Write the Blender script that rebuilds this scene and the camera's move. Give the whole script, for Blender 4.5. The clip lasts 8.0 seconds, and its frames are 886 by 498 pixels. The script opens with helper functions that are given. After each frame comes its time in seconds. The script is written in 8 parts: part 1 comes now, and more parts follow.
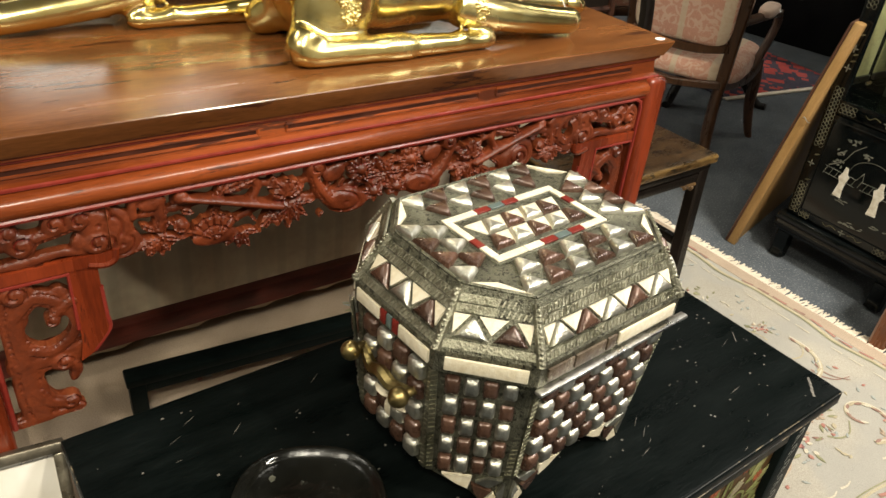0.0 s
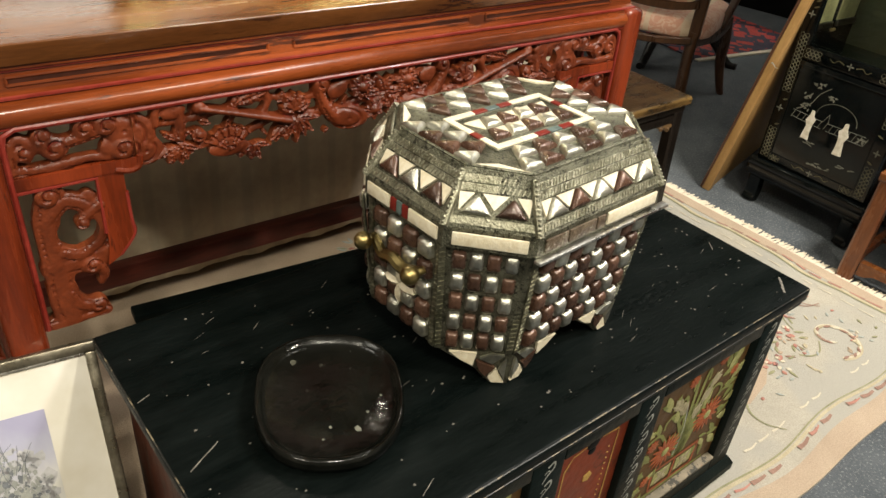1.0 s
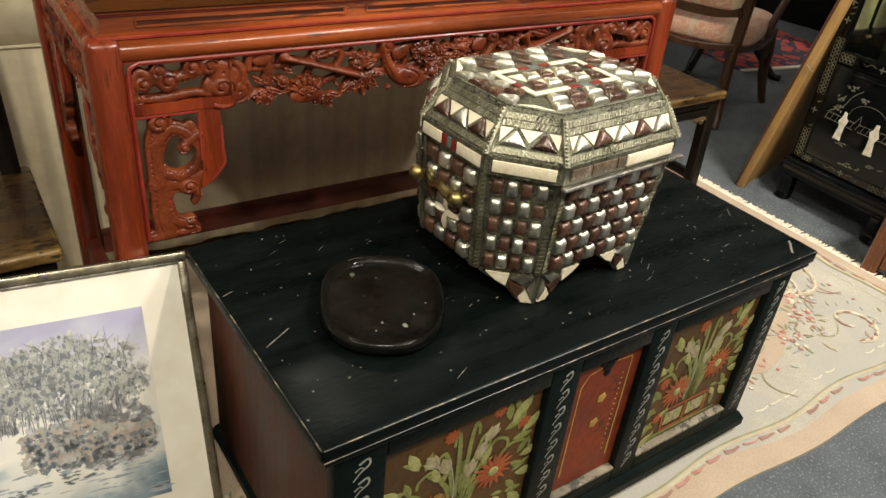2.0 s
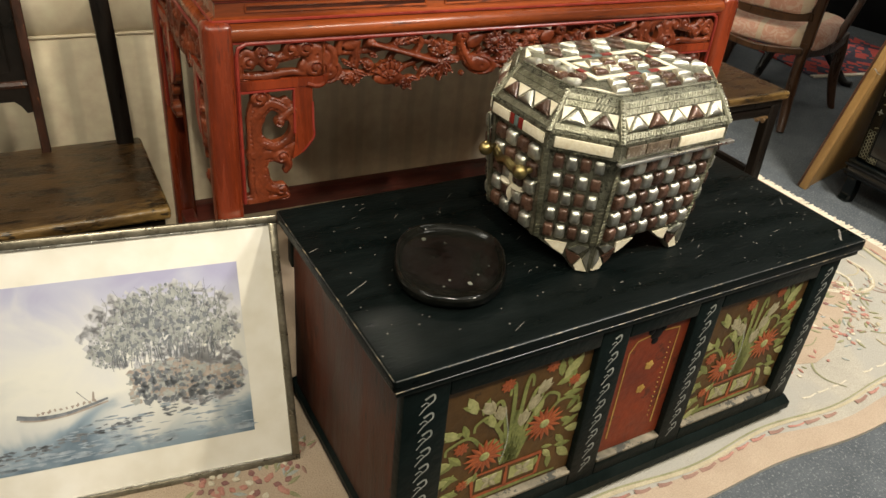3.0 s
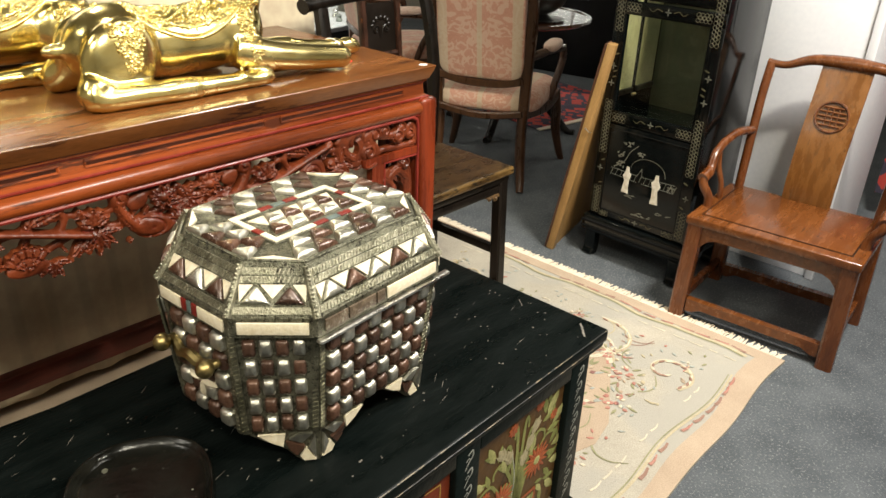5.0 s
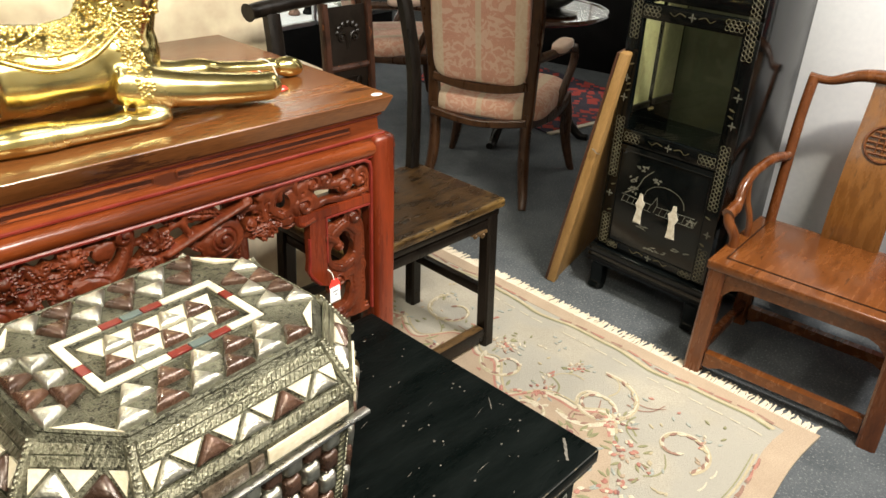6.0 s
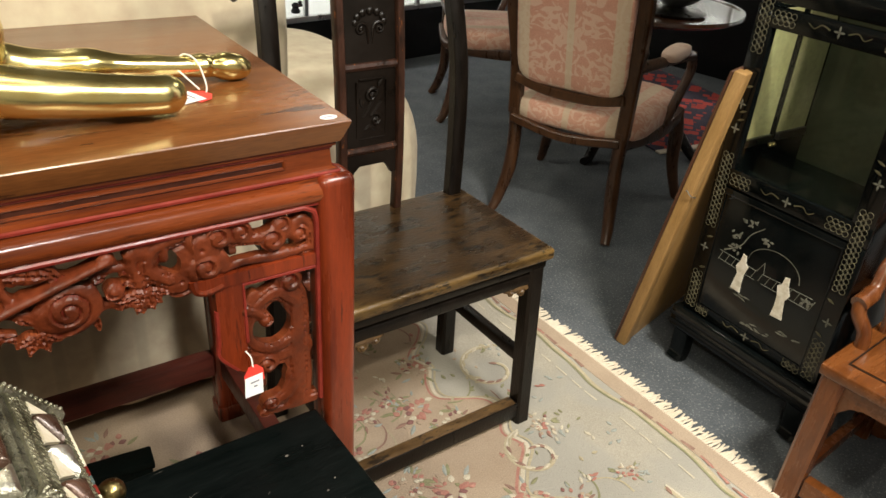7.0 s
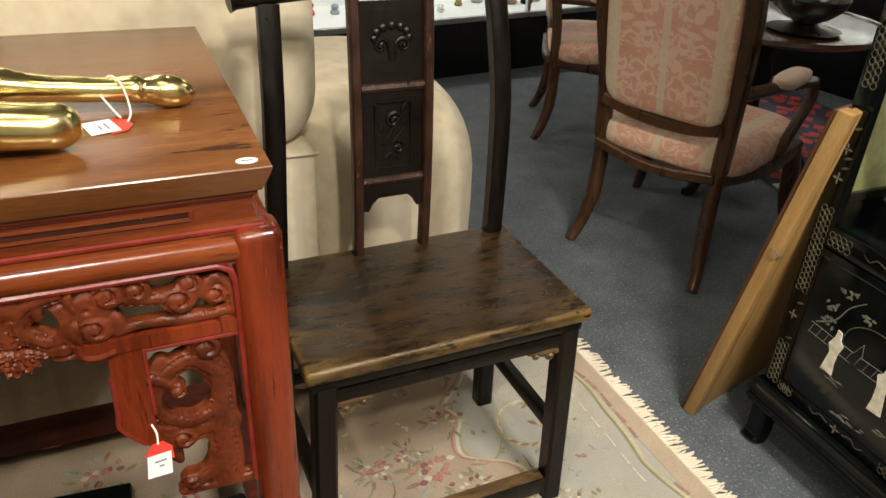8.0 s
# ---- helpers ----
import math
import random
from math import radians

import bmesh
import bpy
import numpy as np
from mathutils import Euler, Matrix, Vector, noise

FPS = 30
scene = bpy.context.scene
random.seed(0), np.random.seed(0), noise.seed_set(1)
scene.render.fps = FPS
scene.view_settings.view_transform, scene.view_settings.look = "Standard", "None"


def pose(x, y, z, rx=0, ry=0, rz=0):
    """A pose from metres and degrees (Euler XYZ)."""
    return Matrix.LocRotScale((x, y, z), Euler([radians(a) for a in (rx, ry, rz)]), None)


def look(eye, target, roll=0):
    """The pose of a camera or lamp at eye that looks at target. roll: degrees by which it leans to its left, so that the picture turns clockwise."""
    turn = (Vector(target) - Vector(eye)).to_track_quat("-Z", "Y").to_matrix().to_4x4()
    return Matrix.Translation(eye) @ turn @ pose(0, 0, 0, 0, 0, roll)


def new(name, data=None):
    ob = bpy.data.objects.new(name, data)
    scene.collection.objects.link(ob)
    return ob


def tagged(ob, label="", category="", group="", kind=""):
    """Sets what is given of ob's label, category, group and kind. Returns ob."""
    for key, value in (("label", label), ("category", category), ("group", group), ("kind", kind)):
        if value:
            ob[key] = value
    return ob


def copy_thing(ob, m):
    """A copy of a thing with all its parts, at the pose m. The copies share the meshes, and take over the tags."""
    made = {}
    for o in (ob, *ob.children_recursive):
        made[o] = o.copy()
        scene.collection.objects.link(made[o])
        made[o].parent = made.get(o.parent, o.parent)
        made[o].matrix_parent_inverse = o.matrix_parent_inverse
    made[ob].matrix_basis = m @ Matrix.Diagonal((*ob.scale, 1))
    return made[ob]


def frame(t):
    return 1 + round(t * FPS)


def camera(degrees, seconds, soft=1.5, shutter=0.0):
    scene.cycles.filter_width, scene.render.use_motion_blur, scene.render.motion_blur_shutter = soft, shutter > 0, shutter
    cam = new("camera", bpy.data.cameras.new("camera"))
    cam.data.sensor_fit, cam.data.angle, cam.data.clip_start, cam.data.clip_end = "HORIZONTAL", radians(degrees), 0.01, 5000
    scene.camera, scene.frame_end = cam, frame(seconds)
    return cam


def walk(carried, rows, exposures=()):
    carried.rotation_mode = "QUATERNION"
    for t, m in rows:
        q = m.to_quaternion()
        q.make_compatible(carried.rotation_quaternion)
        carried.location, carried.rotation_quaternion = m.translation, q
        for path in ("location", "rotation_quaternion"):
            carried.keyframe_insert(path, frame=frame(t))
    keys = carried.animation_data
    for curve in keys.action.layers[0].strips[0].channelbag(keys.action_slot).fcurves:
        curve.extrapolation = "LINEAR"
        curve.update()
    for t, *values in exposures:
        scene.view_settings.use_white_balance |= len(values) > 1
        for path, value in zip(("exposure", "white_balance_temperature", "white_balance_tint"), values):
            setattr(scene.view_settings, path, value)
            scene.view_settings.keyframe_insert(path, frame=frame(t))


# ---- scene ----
import collections

cam = camera(60.9, 8.0)
PATH = [
    (0, (-0.481, -0.456, 1.327), (0.552, 0.887, 0.266), 6.0),
    (0.5, (-0.531, -0.482, 1.287), (0.508, 0.859, 0.228), 6.0),
    (1, (-0.589, -0.556, 1.263), (0.484, 0.737, 0.179), 5.6),
    (1.5, (-0.653, -0.641, 1.246), (0.399, 0.674, 0.168), 5.5),
    (2, (-0.715, -0.743, 1.246), (0.274, 0.636, 0.188), 6.3),
    (2.2, (-0.736, -0.779, 1.258), (0.221, 0.617, 0.192), 6.6),
    (3.3, (-0.806, -0.883, 1.26), (0.034, 0.601, 0.215), 5.3),
    (3.5, (-0.807, -0.895, 1.262), (0.048, 0.593, 0.235), 4.8),
    (4, (-0.8, -0.925, 1.278), (0.176, 0.506, 0.28), 4.0),
    (4.5, (-0.689, -0.88, 1.3), (0.485, 0.438, 0.36), 2.9),
    (5, (-0.516, -0.726, 1.318), (0.807, 0.485, 0.433), 2.2),
    (5.2, (-0.459, -0.678, 1.334), (0.897, 0.495, 0.449), 1.5),
    (6.5, (0.084, -0.453, 1.304), (1.237, 0.866, 0.339), 3.4),
    (7, (0.312, -0.346, 1.262), (1.327, 1.074, 0.285), 3.9),
    (7.5, (0.479, -0.294, 1.24), (1.34, 1.212, 0.245), 2.8),
    (8, (0.603, -0.262, 1.25), (1.323, 1.321, 0.263), 2.9),
]
walk(cam, [(t, look(eye, target, roll)) for t, eye, target, roll in PATH],
     exposures=((0.0, -0.34), (2.0, -0.33), (3.5, -0.31), (4.5, -0.22), (5.1, -0.14), (6.5, -0.27), (7.2, -0.43), (8.0, -0.48)))

# ---- light ----
world = bpy.data.worlds.new("shop_dim")
world.use_nodes = True
world.node_tree.nodes["Background"].inputs[0].default_value = (1.0, 0.9, 0.72, 1)
world.node_tree.nodes["Background"].inputs[1].default_value = 0.004
scene.world = world


# Lamps out of view: highlights suggest several, number and places are made up.
def unseen_spot(x, y, power, target, size=50, blend=0.6, radius=0.06, color=(0.99, 0.92, 0.745)):
    data = bpy.data.lights.new("unseen_spot_light", "SPOT")
    data.energy, data.spot_size, data.spot_blend, data.shadow_soft_size, data.color = power, radians(size), blend, radius, color
    ob = new("unseen_spot_light", data)
    ob.matrix_world = look((x, y, 2.58), target)


def unseen_panel(x, y, power, size=0.6, color=(0.98, 0.94, 0.81)):
    data = bpy.data.lights.new("unseen_panel_light", "AREA")
    data.energy, data.shape, data.size, data.color = power, "SQUARE", size, color
    ob = new("unseen_panel_light", data)
    ob.matrix_world = pose(x, y, 2.72)


# two spots set well forward to brighten the fronts of chest and casket
unseen_spot(-0.9, -1.25, 190, (-0.1, 0.3, 0.5), 66)
unseen_spot(0.6, -1.35, 195, (0.5, 0.3, 0.5), 64)
unseen_spot(0.3, 2.1, 100, (0.2, 0.7, 0.8), 75)
# added spot and panel, there only to whiten the pillar
unseen_spot(1.3, -0.6, 150, (2.3, 0.12, 0.75), 62)
unseen_panel(1.45, -0.8, 118, 0.5, (1.0, 0.96, 0.9))
unseen_spot(1.2, 2.2, 45, (1.7, 1.5, 0.4), 80)
unseen_panel(3.1, 1.2, 12, 0.6)
unseen_panel(-0.9, -1.7, 15, 1.0)
unseen_panel(0.3, 4.5, 26, 1.2)
unseen_panel(3.2, 4.4, 20, 1.0)
# added fill panel on the left for the dim sofa back
unseen_panel(-1.7, 0.9, 20, 0.6)
# added overhead panel to give the gilt something bright to mirror
unseen_panel(0.6, 0.2, 5, 0.4)
# added spot that lifts the sofa back under the table
unseen_spot(-1.9, -0.5, 125, (-0.1, 1.1, 0.3), 45)

# ---- materials ----


def rgba(c):
    return (c[0], c[1], c[2], 1.0)


def mat(name, c1, c2, scale=6.0, rough=0.5, metal=0.0, bump=0.15, bscale=120.0, stretch=(1, 1, 1), fleck=None, fleck_scale=40.0,
        fleck_at=0.68, edge=None, edge_at=0.53, hollow=None, hollow_at=0.46, rvar=0.12, coat=0.0, rand=0.0, sheen=0.0, spec=0.5):
    """A worn surface: two tones of noise, fine grain, flecks of wear, worn edges, colour left in the hollows."""
    m = bpy.data.materials.new(name)
    m.use_nodes = True
    n, l = m.node_tree.nodes, m.node_tree.links
    b = n["Principled BSDF"]
    tc = n.new("ShaderNodeTexCoord")
    mp = n.new("ShaderNodeMapping")
    mp.inputs["Scale"].default_value = stretch
    l.new(tc.outputs["Object"], mp.inputs[0])
    big = n.new("ShaderNodeTexNoise")
    big.inputs["Scale"].default_value, big.inputs["Detail"].default_value, big.inputs["Roughness"].default_value = scale, 6, 0.62
    l.new(mp.outputs[0], big.inputs["Vector"])
    ramp = n.new("ShaderNodeValToRGB")
    ramp.color_ramp.elements[0].position, ramp.color_ramp.elements[1].position = 0.32, 0.68
    ramp.color_ramp.elements[0].color, ramp.color_ramp.elements[1].color = rgba(c1), rgba(c2)
    l.new(big.outputs[0], ramp.inputs[0])
    fine = n.new("ShaderNodeTexNoise")
    fine.inputs["Scale"].default_value, fine.inputs["Detail"].default_value = bscale, 5
    l.new(mp.outputs[0], fine.inputs["Vector"])
    tone = n.new("ShaderNodeMixRGB")
    tone.blend_type, tone.inputs[0].default_value = "OVERLAY", 0.35
    l.new(ramp.outputs[0], tone.inputs[1])
    l.new(fine.outputs[0], tone.inputs[2])
    col = tone.outputs[0]
    if rand:
        info = n.new("ShaderNodeObjectInfo")
        hsv = n.new("ShaderNodeHueSaturation")
        mr = n.new("ShaderNodeMapRange")
        mr.inputs[3].default_value, mr.inputs[4].default_value = 1 - rand, 1 + rand
        l.new(info.outputs["Random"], mr.inputs[0])
        l.new(mr.outputs[0], hsv.inputs["Value"])
        l.new(col, hsv.inputs["Color"])
        col = hsv.outputs[0]

    def over(mask, color, col):
        mix = n.new("ShaderNodeMixRGB")
        l.new(mask, mix.inputs[0])
        l.new(col, mix.inputs[1])
        mix.inputs[2].default_value = rgba(color)
        return mix.outputs[0]

    def step(src, lo, hi, top=1.0):
        mr = n.new("ShaderNodeMapRange")
        for i, v in ((1, lo), (2, hi), (3, 0.0), (4, top)):
            mr.inputs[i].default_value = v
        l.new(src, mr.inputs[0])
        return mr.outputs[0]

    if hollow or edge:
        geo = n.new("ShaderNodeNewGeometry")
        mul = n.new("ShaderNodeMath")
        mul.operation = "ADD"
        sub = n.new("ShaderNodeMath")
        sub.operation = "MULTIPLY_ADD"
        sub.inputs[1].default_value, sub.inputs[2].default_value = 0.12, -0.06
        l.new(big.outputs[0], sub.inputs[0])
        l.new(geo.outputs["Pointiness"], mul.inputs[0])
        l.new(sub.outputs[0], mul.inputs[1])
        if hollow:
            col = over(step(mul.outputs[0], hollow_at + 0.02, hollow_at - 0.03, 0.85), hollow, col)
        if edge:
            col = over(step(mul.outputs[0], edge_at, edge_at + 0.05, 0.8), edge, col)
    if fleck:
        fl = n.new("ShaderNodeTexNoise")
        fl.inputs["Scale"].default_value, fl.inputs["Detail"].default_value, fl.inputs["Roughness"].default_value = fleck_scale, 8, 0.7
        l.new(mp.outputs[0], fl.inputs["Vector"])
        col = over(step(fl.outputs[0], fleck_at, fleck_at + 0.04, 0.9), fleck, col)
    l.new(col, b.inputs["Base Color"])
    rr = step(big.outputs[0], 0.3, 0.7)
    ra = n.new("ShaderNodeMath")
    ra.operation = "MULTIPLY_ADD"
    ra.inputs[1].default_value, ra.inputs[2].default_value = 2 * rvar, rough - rvar
    l.new(rr, ra.inputs[0])
    l.new(ra.outputs[0], b.inputs["Roughness"])
    b.inputs["Metallic"].default_value = metal
    b.inputs["Specular IOR Level"].default_value = spec
    b.inputs["Coat Weight"].default_value = coat
    b.inputs["Coat Roughness"].default_value = 0.2
    b.inputs["Sheen Weight"].default_value = sheen
    if bump:
        bp = n.new("ShaderNodeBump")
        bp.inputs["Strength"].default_value, bp.inputs["Distance"].default_value = bump, 0.004
        l.new(fine.outputs[0], bp.inputs["Height"])
        l.new(bp.outputs[0], b.inputs["Normal"])
    return m


M_CARPET = mat("grey_carpet", (0.068, 0.076, 0.084), (0.11, 0.12, 0.13), 7, 0.95, 0, 1.0, 190, fleck=(0.2, 0.21, 0.215), fleck_scale=140, fleck_at=0.56, spec=0.1)
M_WALL = mat("cream_wall_paint", (0.5, 0.46, 0.38), (0.56, 0.52, 0.43), 2, 0.85, 0, 0.1, 90)
M_WHITE = mat("white_wall_paint", (0.8, 0.81, 0.84), (0.85, 0.86, 0.89), 3, 0.7, 0, 0.1, 60, fleck=(0.55, 0.54, 0.52), fleck_scale=22, fleck_at=0.8)
# ceiling out of view; its grey is kept dark to weaken bounced light
M_CEIL = mat("dimmed_ceiling_paint", (0.3, 0.285, 0.26), (0.36, 0.345, 0.315), 2, 0.9, 0, 0.1, 90)
M_RED = mat("red_brown_table_wood", (0.06, 0.012, 0.004), (0.27, 0.056, 0.011), 4, 0.27, 0, 0.06, 90, (0.5, 5, 5), fleck=(0.05, 0.011, 0.004), fleck_scale=8, fleck_at=0.58, coat=0.2, spec=0.45)
# browner than the sides: the top's reflected sheen is put into its colour
M_REDTOP = mat("sheen_browned_table_wood", (0.075, 0.025, 0.008), (0.2, 0.072, 0.019), 3, 0.22, 0, 0.03, 90, (0.6, 4, 4), fleck=(0.035, 0.011, 0.005), fleck_scale=9, fleck_at=0.6, rvar=0.08, spec=0.5)
M_REDLEG = mat("red_brown_leg_wood", (0.05, 0.008, 0.003), (0.25, 0.036, 0.0085), 4, 0.29, 0, 0.06, 90, (5, 5, 0.5), fleck=(0.035, 0.007, 0.003), fleck_scale=8, fleck_at=0.57, coat=0.2, spec=0.45)
M_CARVE = mat("carved_red_wood", (0.035, 0.007, 0.003), (0.18, 0.034, 0.009), 13, 0.42, 0, 0.35, 130, hollow=(0.12, 0.009, 0.006), hollow_at=0.45, edge=(0.2, 0.05, 0.016), edge_at=0.56, spec=0.36)
M_DARKRED = mat("dark_red_rail_wood", (0.06, 0.012, 0.008), (0.12, 0.024, 0.014), 6, 0.4, 0, 0.15, 60, (1, 8, 8))
M_BLACKTOP = mat("black_painted_chest_lid", (0.0015, 0.0026, 0.0024), (0.005, 0.0068, 0.0064), 5, 0.33, 0, 0.22, 45, (1, 4, 4), fleck=(0.13, 0.12, 0.1), fleck_scale=17, fleck_at=0.71, edge=(0.12, 0.09, 0.06), edge_at=0.57, rvar=0.12, spec=0.05)
M_BLACKGREEN = mat("black_green_painted_wood", (0.002, 0.0045, 0.004), (0.006, 0.01, 0.0092), 6, 0.45, 0, 0.3, 70, fleck=(0.14, 0.12, 0.09), fleck_scale=30, fleck_at=0.7, spec=0.09)
M_PANELBROWN = mat("brown_painted_panel", (0.05, 0.025, 0.007), (0.092, 0.046, 0.012), 8, 0.5, 0, 0.25, 60, fleck=(0.03, 0.016, 0.006), fleck_scale=25, fleck_at=0.6, spec=0.3)
M_PANELRED = mat("worn_red_painted_panel", (0.11, 0.018, 0.006), (0.19, 0.032, 0.009), 8, 0.5, 0, 0.3, 60, fleck=(0.07, 0.016, 0.006), fleck_scale=18, fleck_at=0.57, spec=0.3)
M_CHESTSIDE = mat("brown_red_chest_side", (0.025, 0.007, 0.004), (0.08, 0.019, 0.007), 4, 0.45, 0, 0.25, 50, (6, 6, 1), fleck=(0.012, 0.006, 0.004), fleck_scale=12, fleck_at=0.56, spec=0.35)
M_SILL = mat("worn_bare_wood_edge", (0.1, 0.085, 0.055), (0.24, 0.2, 0.14), 22, 0.7, 0, 0.4, 60, fleck=(0.03, 0.03, 0.025), fleck_scale=30, fleck_at=0.52)
M_DARKWOOD = mat("dark_lacquered_chair_wood", (0.003, 0.0022, 0.0017), (0.009, 0.006, 0.004), 6, 0.36, 0, 0.2, 60, (6, 6, 1), fleck=(0.07, 0.024, 0.01), fleck_scale=18, fleck_at=0.69, spec=0.26)
M_SEATWOOD = mat("worn_golden_brown_seat_wood", (0.006, 0.0036, 0.002), (0.056, 0.028, 0.008), 6, 0.3, 0, 0.35, 90, (1, 3, 3), fleck=(0.004, 0.003, 0.002), fleck_scale=22, fleck_at=0.55, edge=(0.3, 0.18, 0.055), edge_at=0.522, spec=0.4)
M_SPLAT = mat("red_edged_dark_lacquer", (0.0035, 0.0026, 0.0018), (0.009, 0.0055, 0.0035), 8, 0.36, 0, 0.2, 70, fleck=(0.1, 0.03, 0.01), fleck_scale=16, fleck_at=0.7, spec=0.35)
M_CREAM = mat("cream_upholstery", (0.58, 0.49, 0.34), (0.63, 0.54, 0.385), 2, 0.8, 0, 0.04, 25, sheen=0.1)
M_STUDMETAL = mat("embossed_silver_stud", (0.5, 0.49, 0.42), (0.75, 0.735, 0.65), 40, 0.43, 1.0, 0.35, 260, rand=0.25)
M_STUDWOOD = mat("polished_brown_stud", (0.055, 0.027, 0.017), (0.11, 0.057, 0.037), 40, 0.3, 0.3, 0.3, 200, rand=0.4, coat=0.35)
M_BONE = mat("ivory_coloured_bone_inlay", (0.66, 0.58, 0.42), (0.74, 0.67, 0.52), 30, 0.4, 0, 0.25, 160, fleck=(0.4, 0.3, 0.16), fleck_scale=60, fleck_at=0.68, rand=0.08)
M_BOXMETAL = mat("tarnished_filigree_metal", (0.085, 0.083, 0.058), (0.22, 0.215, 0.16), 30, 0.48, 0.9, 0.7, 380, fleck=(0.025, 0.024, 0.018), fleck_scale=150, fleck_at=0.54)
M_BRASS = mat("aged_brass", (0.2, 0.15, 0.06), (0.36, 0.28, 0.12), 20, 0.32, 1.0, 0.2, 120)
M_BRAID = mat("tooled_silver_braid", (0.2, 0.195, 0.14), (0.4, 0.385, 0.295), 30, 0.42, 1.0, 0.6, 300)
M_STILE = mat("red_brown_worn_lacquer", (0.012, 0.006, 0.004), (0.05, 0.016, 0.007), 14, 0.4, 0, 0.3, 70, (3, 3, 1), fleck=(0.2, 0.065, 0.02), fleck_scale=22, fleck_at=0.61)
M_RIMSILVER = mat("bright_silver_rim", (0.62, 0.61, 0.57), (0.75, 0.73, 0.68), 20, 0.28, 1.0, 0.2, 160)
M_INLAYRED = mat("red_inlay", (0.12, 0.012, 0.008), (0.18, 0.018, 0.012), 30, 0.4, 0, 0.1, 100, spec=0.3)
M_INLAYGREEN = mat("grey_green_inlay", (0.06, 0.09, 0.09), (0.1, 0.13, 0.12), 30, 0.35, 0, 0.1, 100)
M_GOLD = mat("polished_gilt_brass", (0.75, 0.61, 0.23), (0.87, 0.73, 0.33), 8, 0.22, 1.0, 0.06, 60, rvar=0.08)
M_DISH = mat("black_stone_dish", (0.0015, 0.0018, 0.0015), (0.006, 0.0062, 0.005), 14, 0.15, 0, 0.3, 60, fleck=(0.08, 0.08, 0.068), fleck_scale=26, fleck_at=0.67, rvar=0.1, spec=0.38)
M_BROWNWOOD = mat("brown_carved_chair_wood", (0.028, 0.0115, 0.005), (0.075, 0.031, 0.011), 8, 0.33, 0, 0.12, 70, (5, 5, 1), coat=0.15, spec=0.45)
M_TEAK = mat("orange_brown_hardwood", (0.085, 0.025, 0.006), (0.165, 0.053, 0.012), 5, 0.24, 0, 0.06, 60, (6, 1, 6), fleck=(0.07, 0.022, 0.006), fleck_scale=9, fleck_at=0.6, coat=0.2)
M_TEAKLEG = mat("orange_brown_hardwood_leg", (0.08, 0.022, 0.006), (0.155, 0.048, 0.012), 5, 0.26, 0, 0.06, 60, (6, 6, 1), fleck=(0.07, 0.022, 0.006), fleck_scale=9, fleck_at=0.62, coat=0.2)
M_TEAKGOLD = mat("golden_brown_splat_wood", (0.12, 0.044, 0.01), (0.22, 0.09, 0.02), 5, 0.28, 0, 0.06, 60, (7, 7, 1), fleck=(0.1, 0.04, 0.01), fleck_scale=9, fleck_at=0.58, coat=0.15)
M_TEATOP = mat("mirror_polished_table_top", (0.03, 0.012, 0.006), (0.06, 0.024, 0.01), 6, 0.1, 0, 0.02, 60, rvar=0.03, coat=0.6)
M_LACQUER = mat("black_lacquer", (0.0015, 0.0025, 0.0025), (0.004, 0.005, 0.005), 5, 0.14, 0, 0.03, 60, spec=0.3)
M_GILTLINE = mat("gilt_line_inlay", (0.06, 0.052, 0.026), (0.13, 0.115, 0.062), 40, 0.5, 0.2, 0.1, 100)
M_PEARL = mat("mother_of_pearl", (0.6, 0.54, 0.42), (0.75, 0.7, 0.6), 40, 0.3, 0, 0.3, 80)
M_PEARLDARK = mat("dull_shell_inlay", (0.07, 0.072, 0.055), (0.17, 0.165, 0.13), 40, 0.4, 0, 0.3, 80)
M_PLANK = mat("pale_pine_edge", (0.25, 0.135, 0.04), (0.36, 0.21, 0.075), 6, 0.5, 0, 0.12, 60, (6, 6, 1), fleck=(0.13, 0.065, 0.022), fleck_scale=12, fleck_at=0.66)
M_PLANKDARK = mat("dark_board_face", (0.05, 0.02, 0.01), (0.09, 0.035, 0.016), 6, 0.4, 0, 0.1, 60, (8, 8, 1))
M_OLIVE = mat("olive_cabinet_lining", (0.34, 0.32, 0.14), (0.42, 0.4, 0.2), 6, 0.7, 0, 0.1, 90)
M_FRAME = mat("silvered_picture_frame", (0.16, 0.14, 0.1), (0.28, 0.25, 0.19), 20, 0.32, 0.85, 0.12, 140)
M_MATBOARD = mat("cream_mat_board", (0.66, 0.62, 0.54), (0.69, 0.65, 0.57), 6, 0.85, 0, 0.02, 14)
M_PAPERWHITE = mat("white_paper", (0.74, 0.74, 0.75), (0.8, 0.8, 0.8), 10, 0.8, 0, 0.1, 100)
M_TAGRED = mat("red_tag_paper", (0.6, 0.03, 0.02), (0.7, 0.05, 0.03), 10, 0.7, 0, 0.1, 100)
M_TAGINK = mat("grey_tag_print", (0.12, 0.12, 0.16), (0.2, 0.2, 0.24), 10, 0.8, 0, 0.1, 100)
M_STRING = mat("white_cotton_string", (0.7, 0.68, 0.62), (0.78, 0.76, 0.7), 40, 0.9, 0, 0.2, 200)
M_BLACK = mat("black_laminate", (0.003, 0.003, 0.003), (0.006, 0.006, 0.006), 6, 0.55, 0, 0.05, 60, spec=0.12)
M_ALU = mat("brushed_aluminium", (0.5, 0.5, 0.5), (0.6, 0.6, 0.6), 10, 0.35, 1.0, 0.1, 140)
M_PEWTER = mat("grey_pewter", (0.12, 0.12, 0.11), (0.2, 0.2, 0.19), 12, 0.35, 1.0, 0.1, 80)


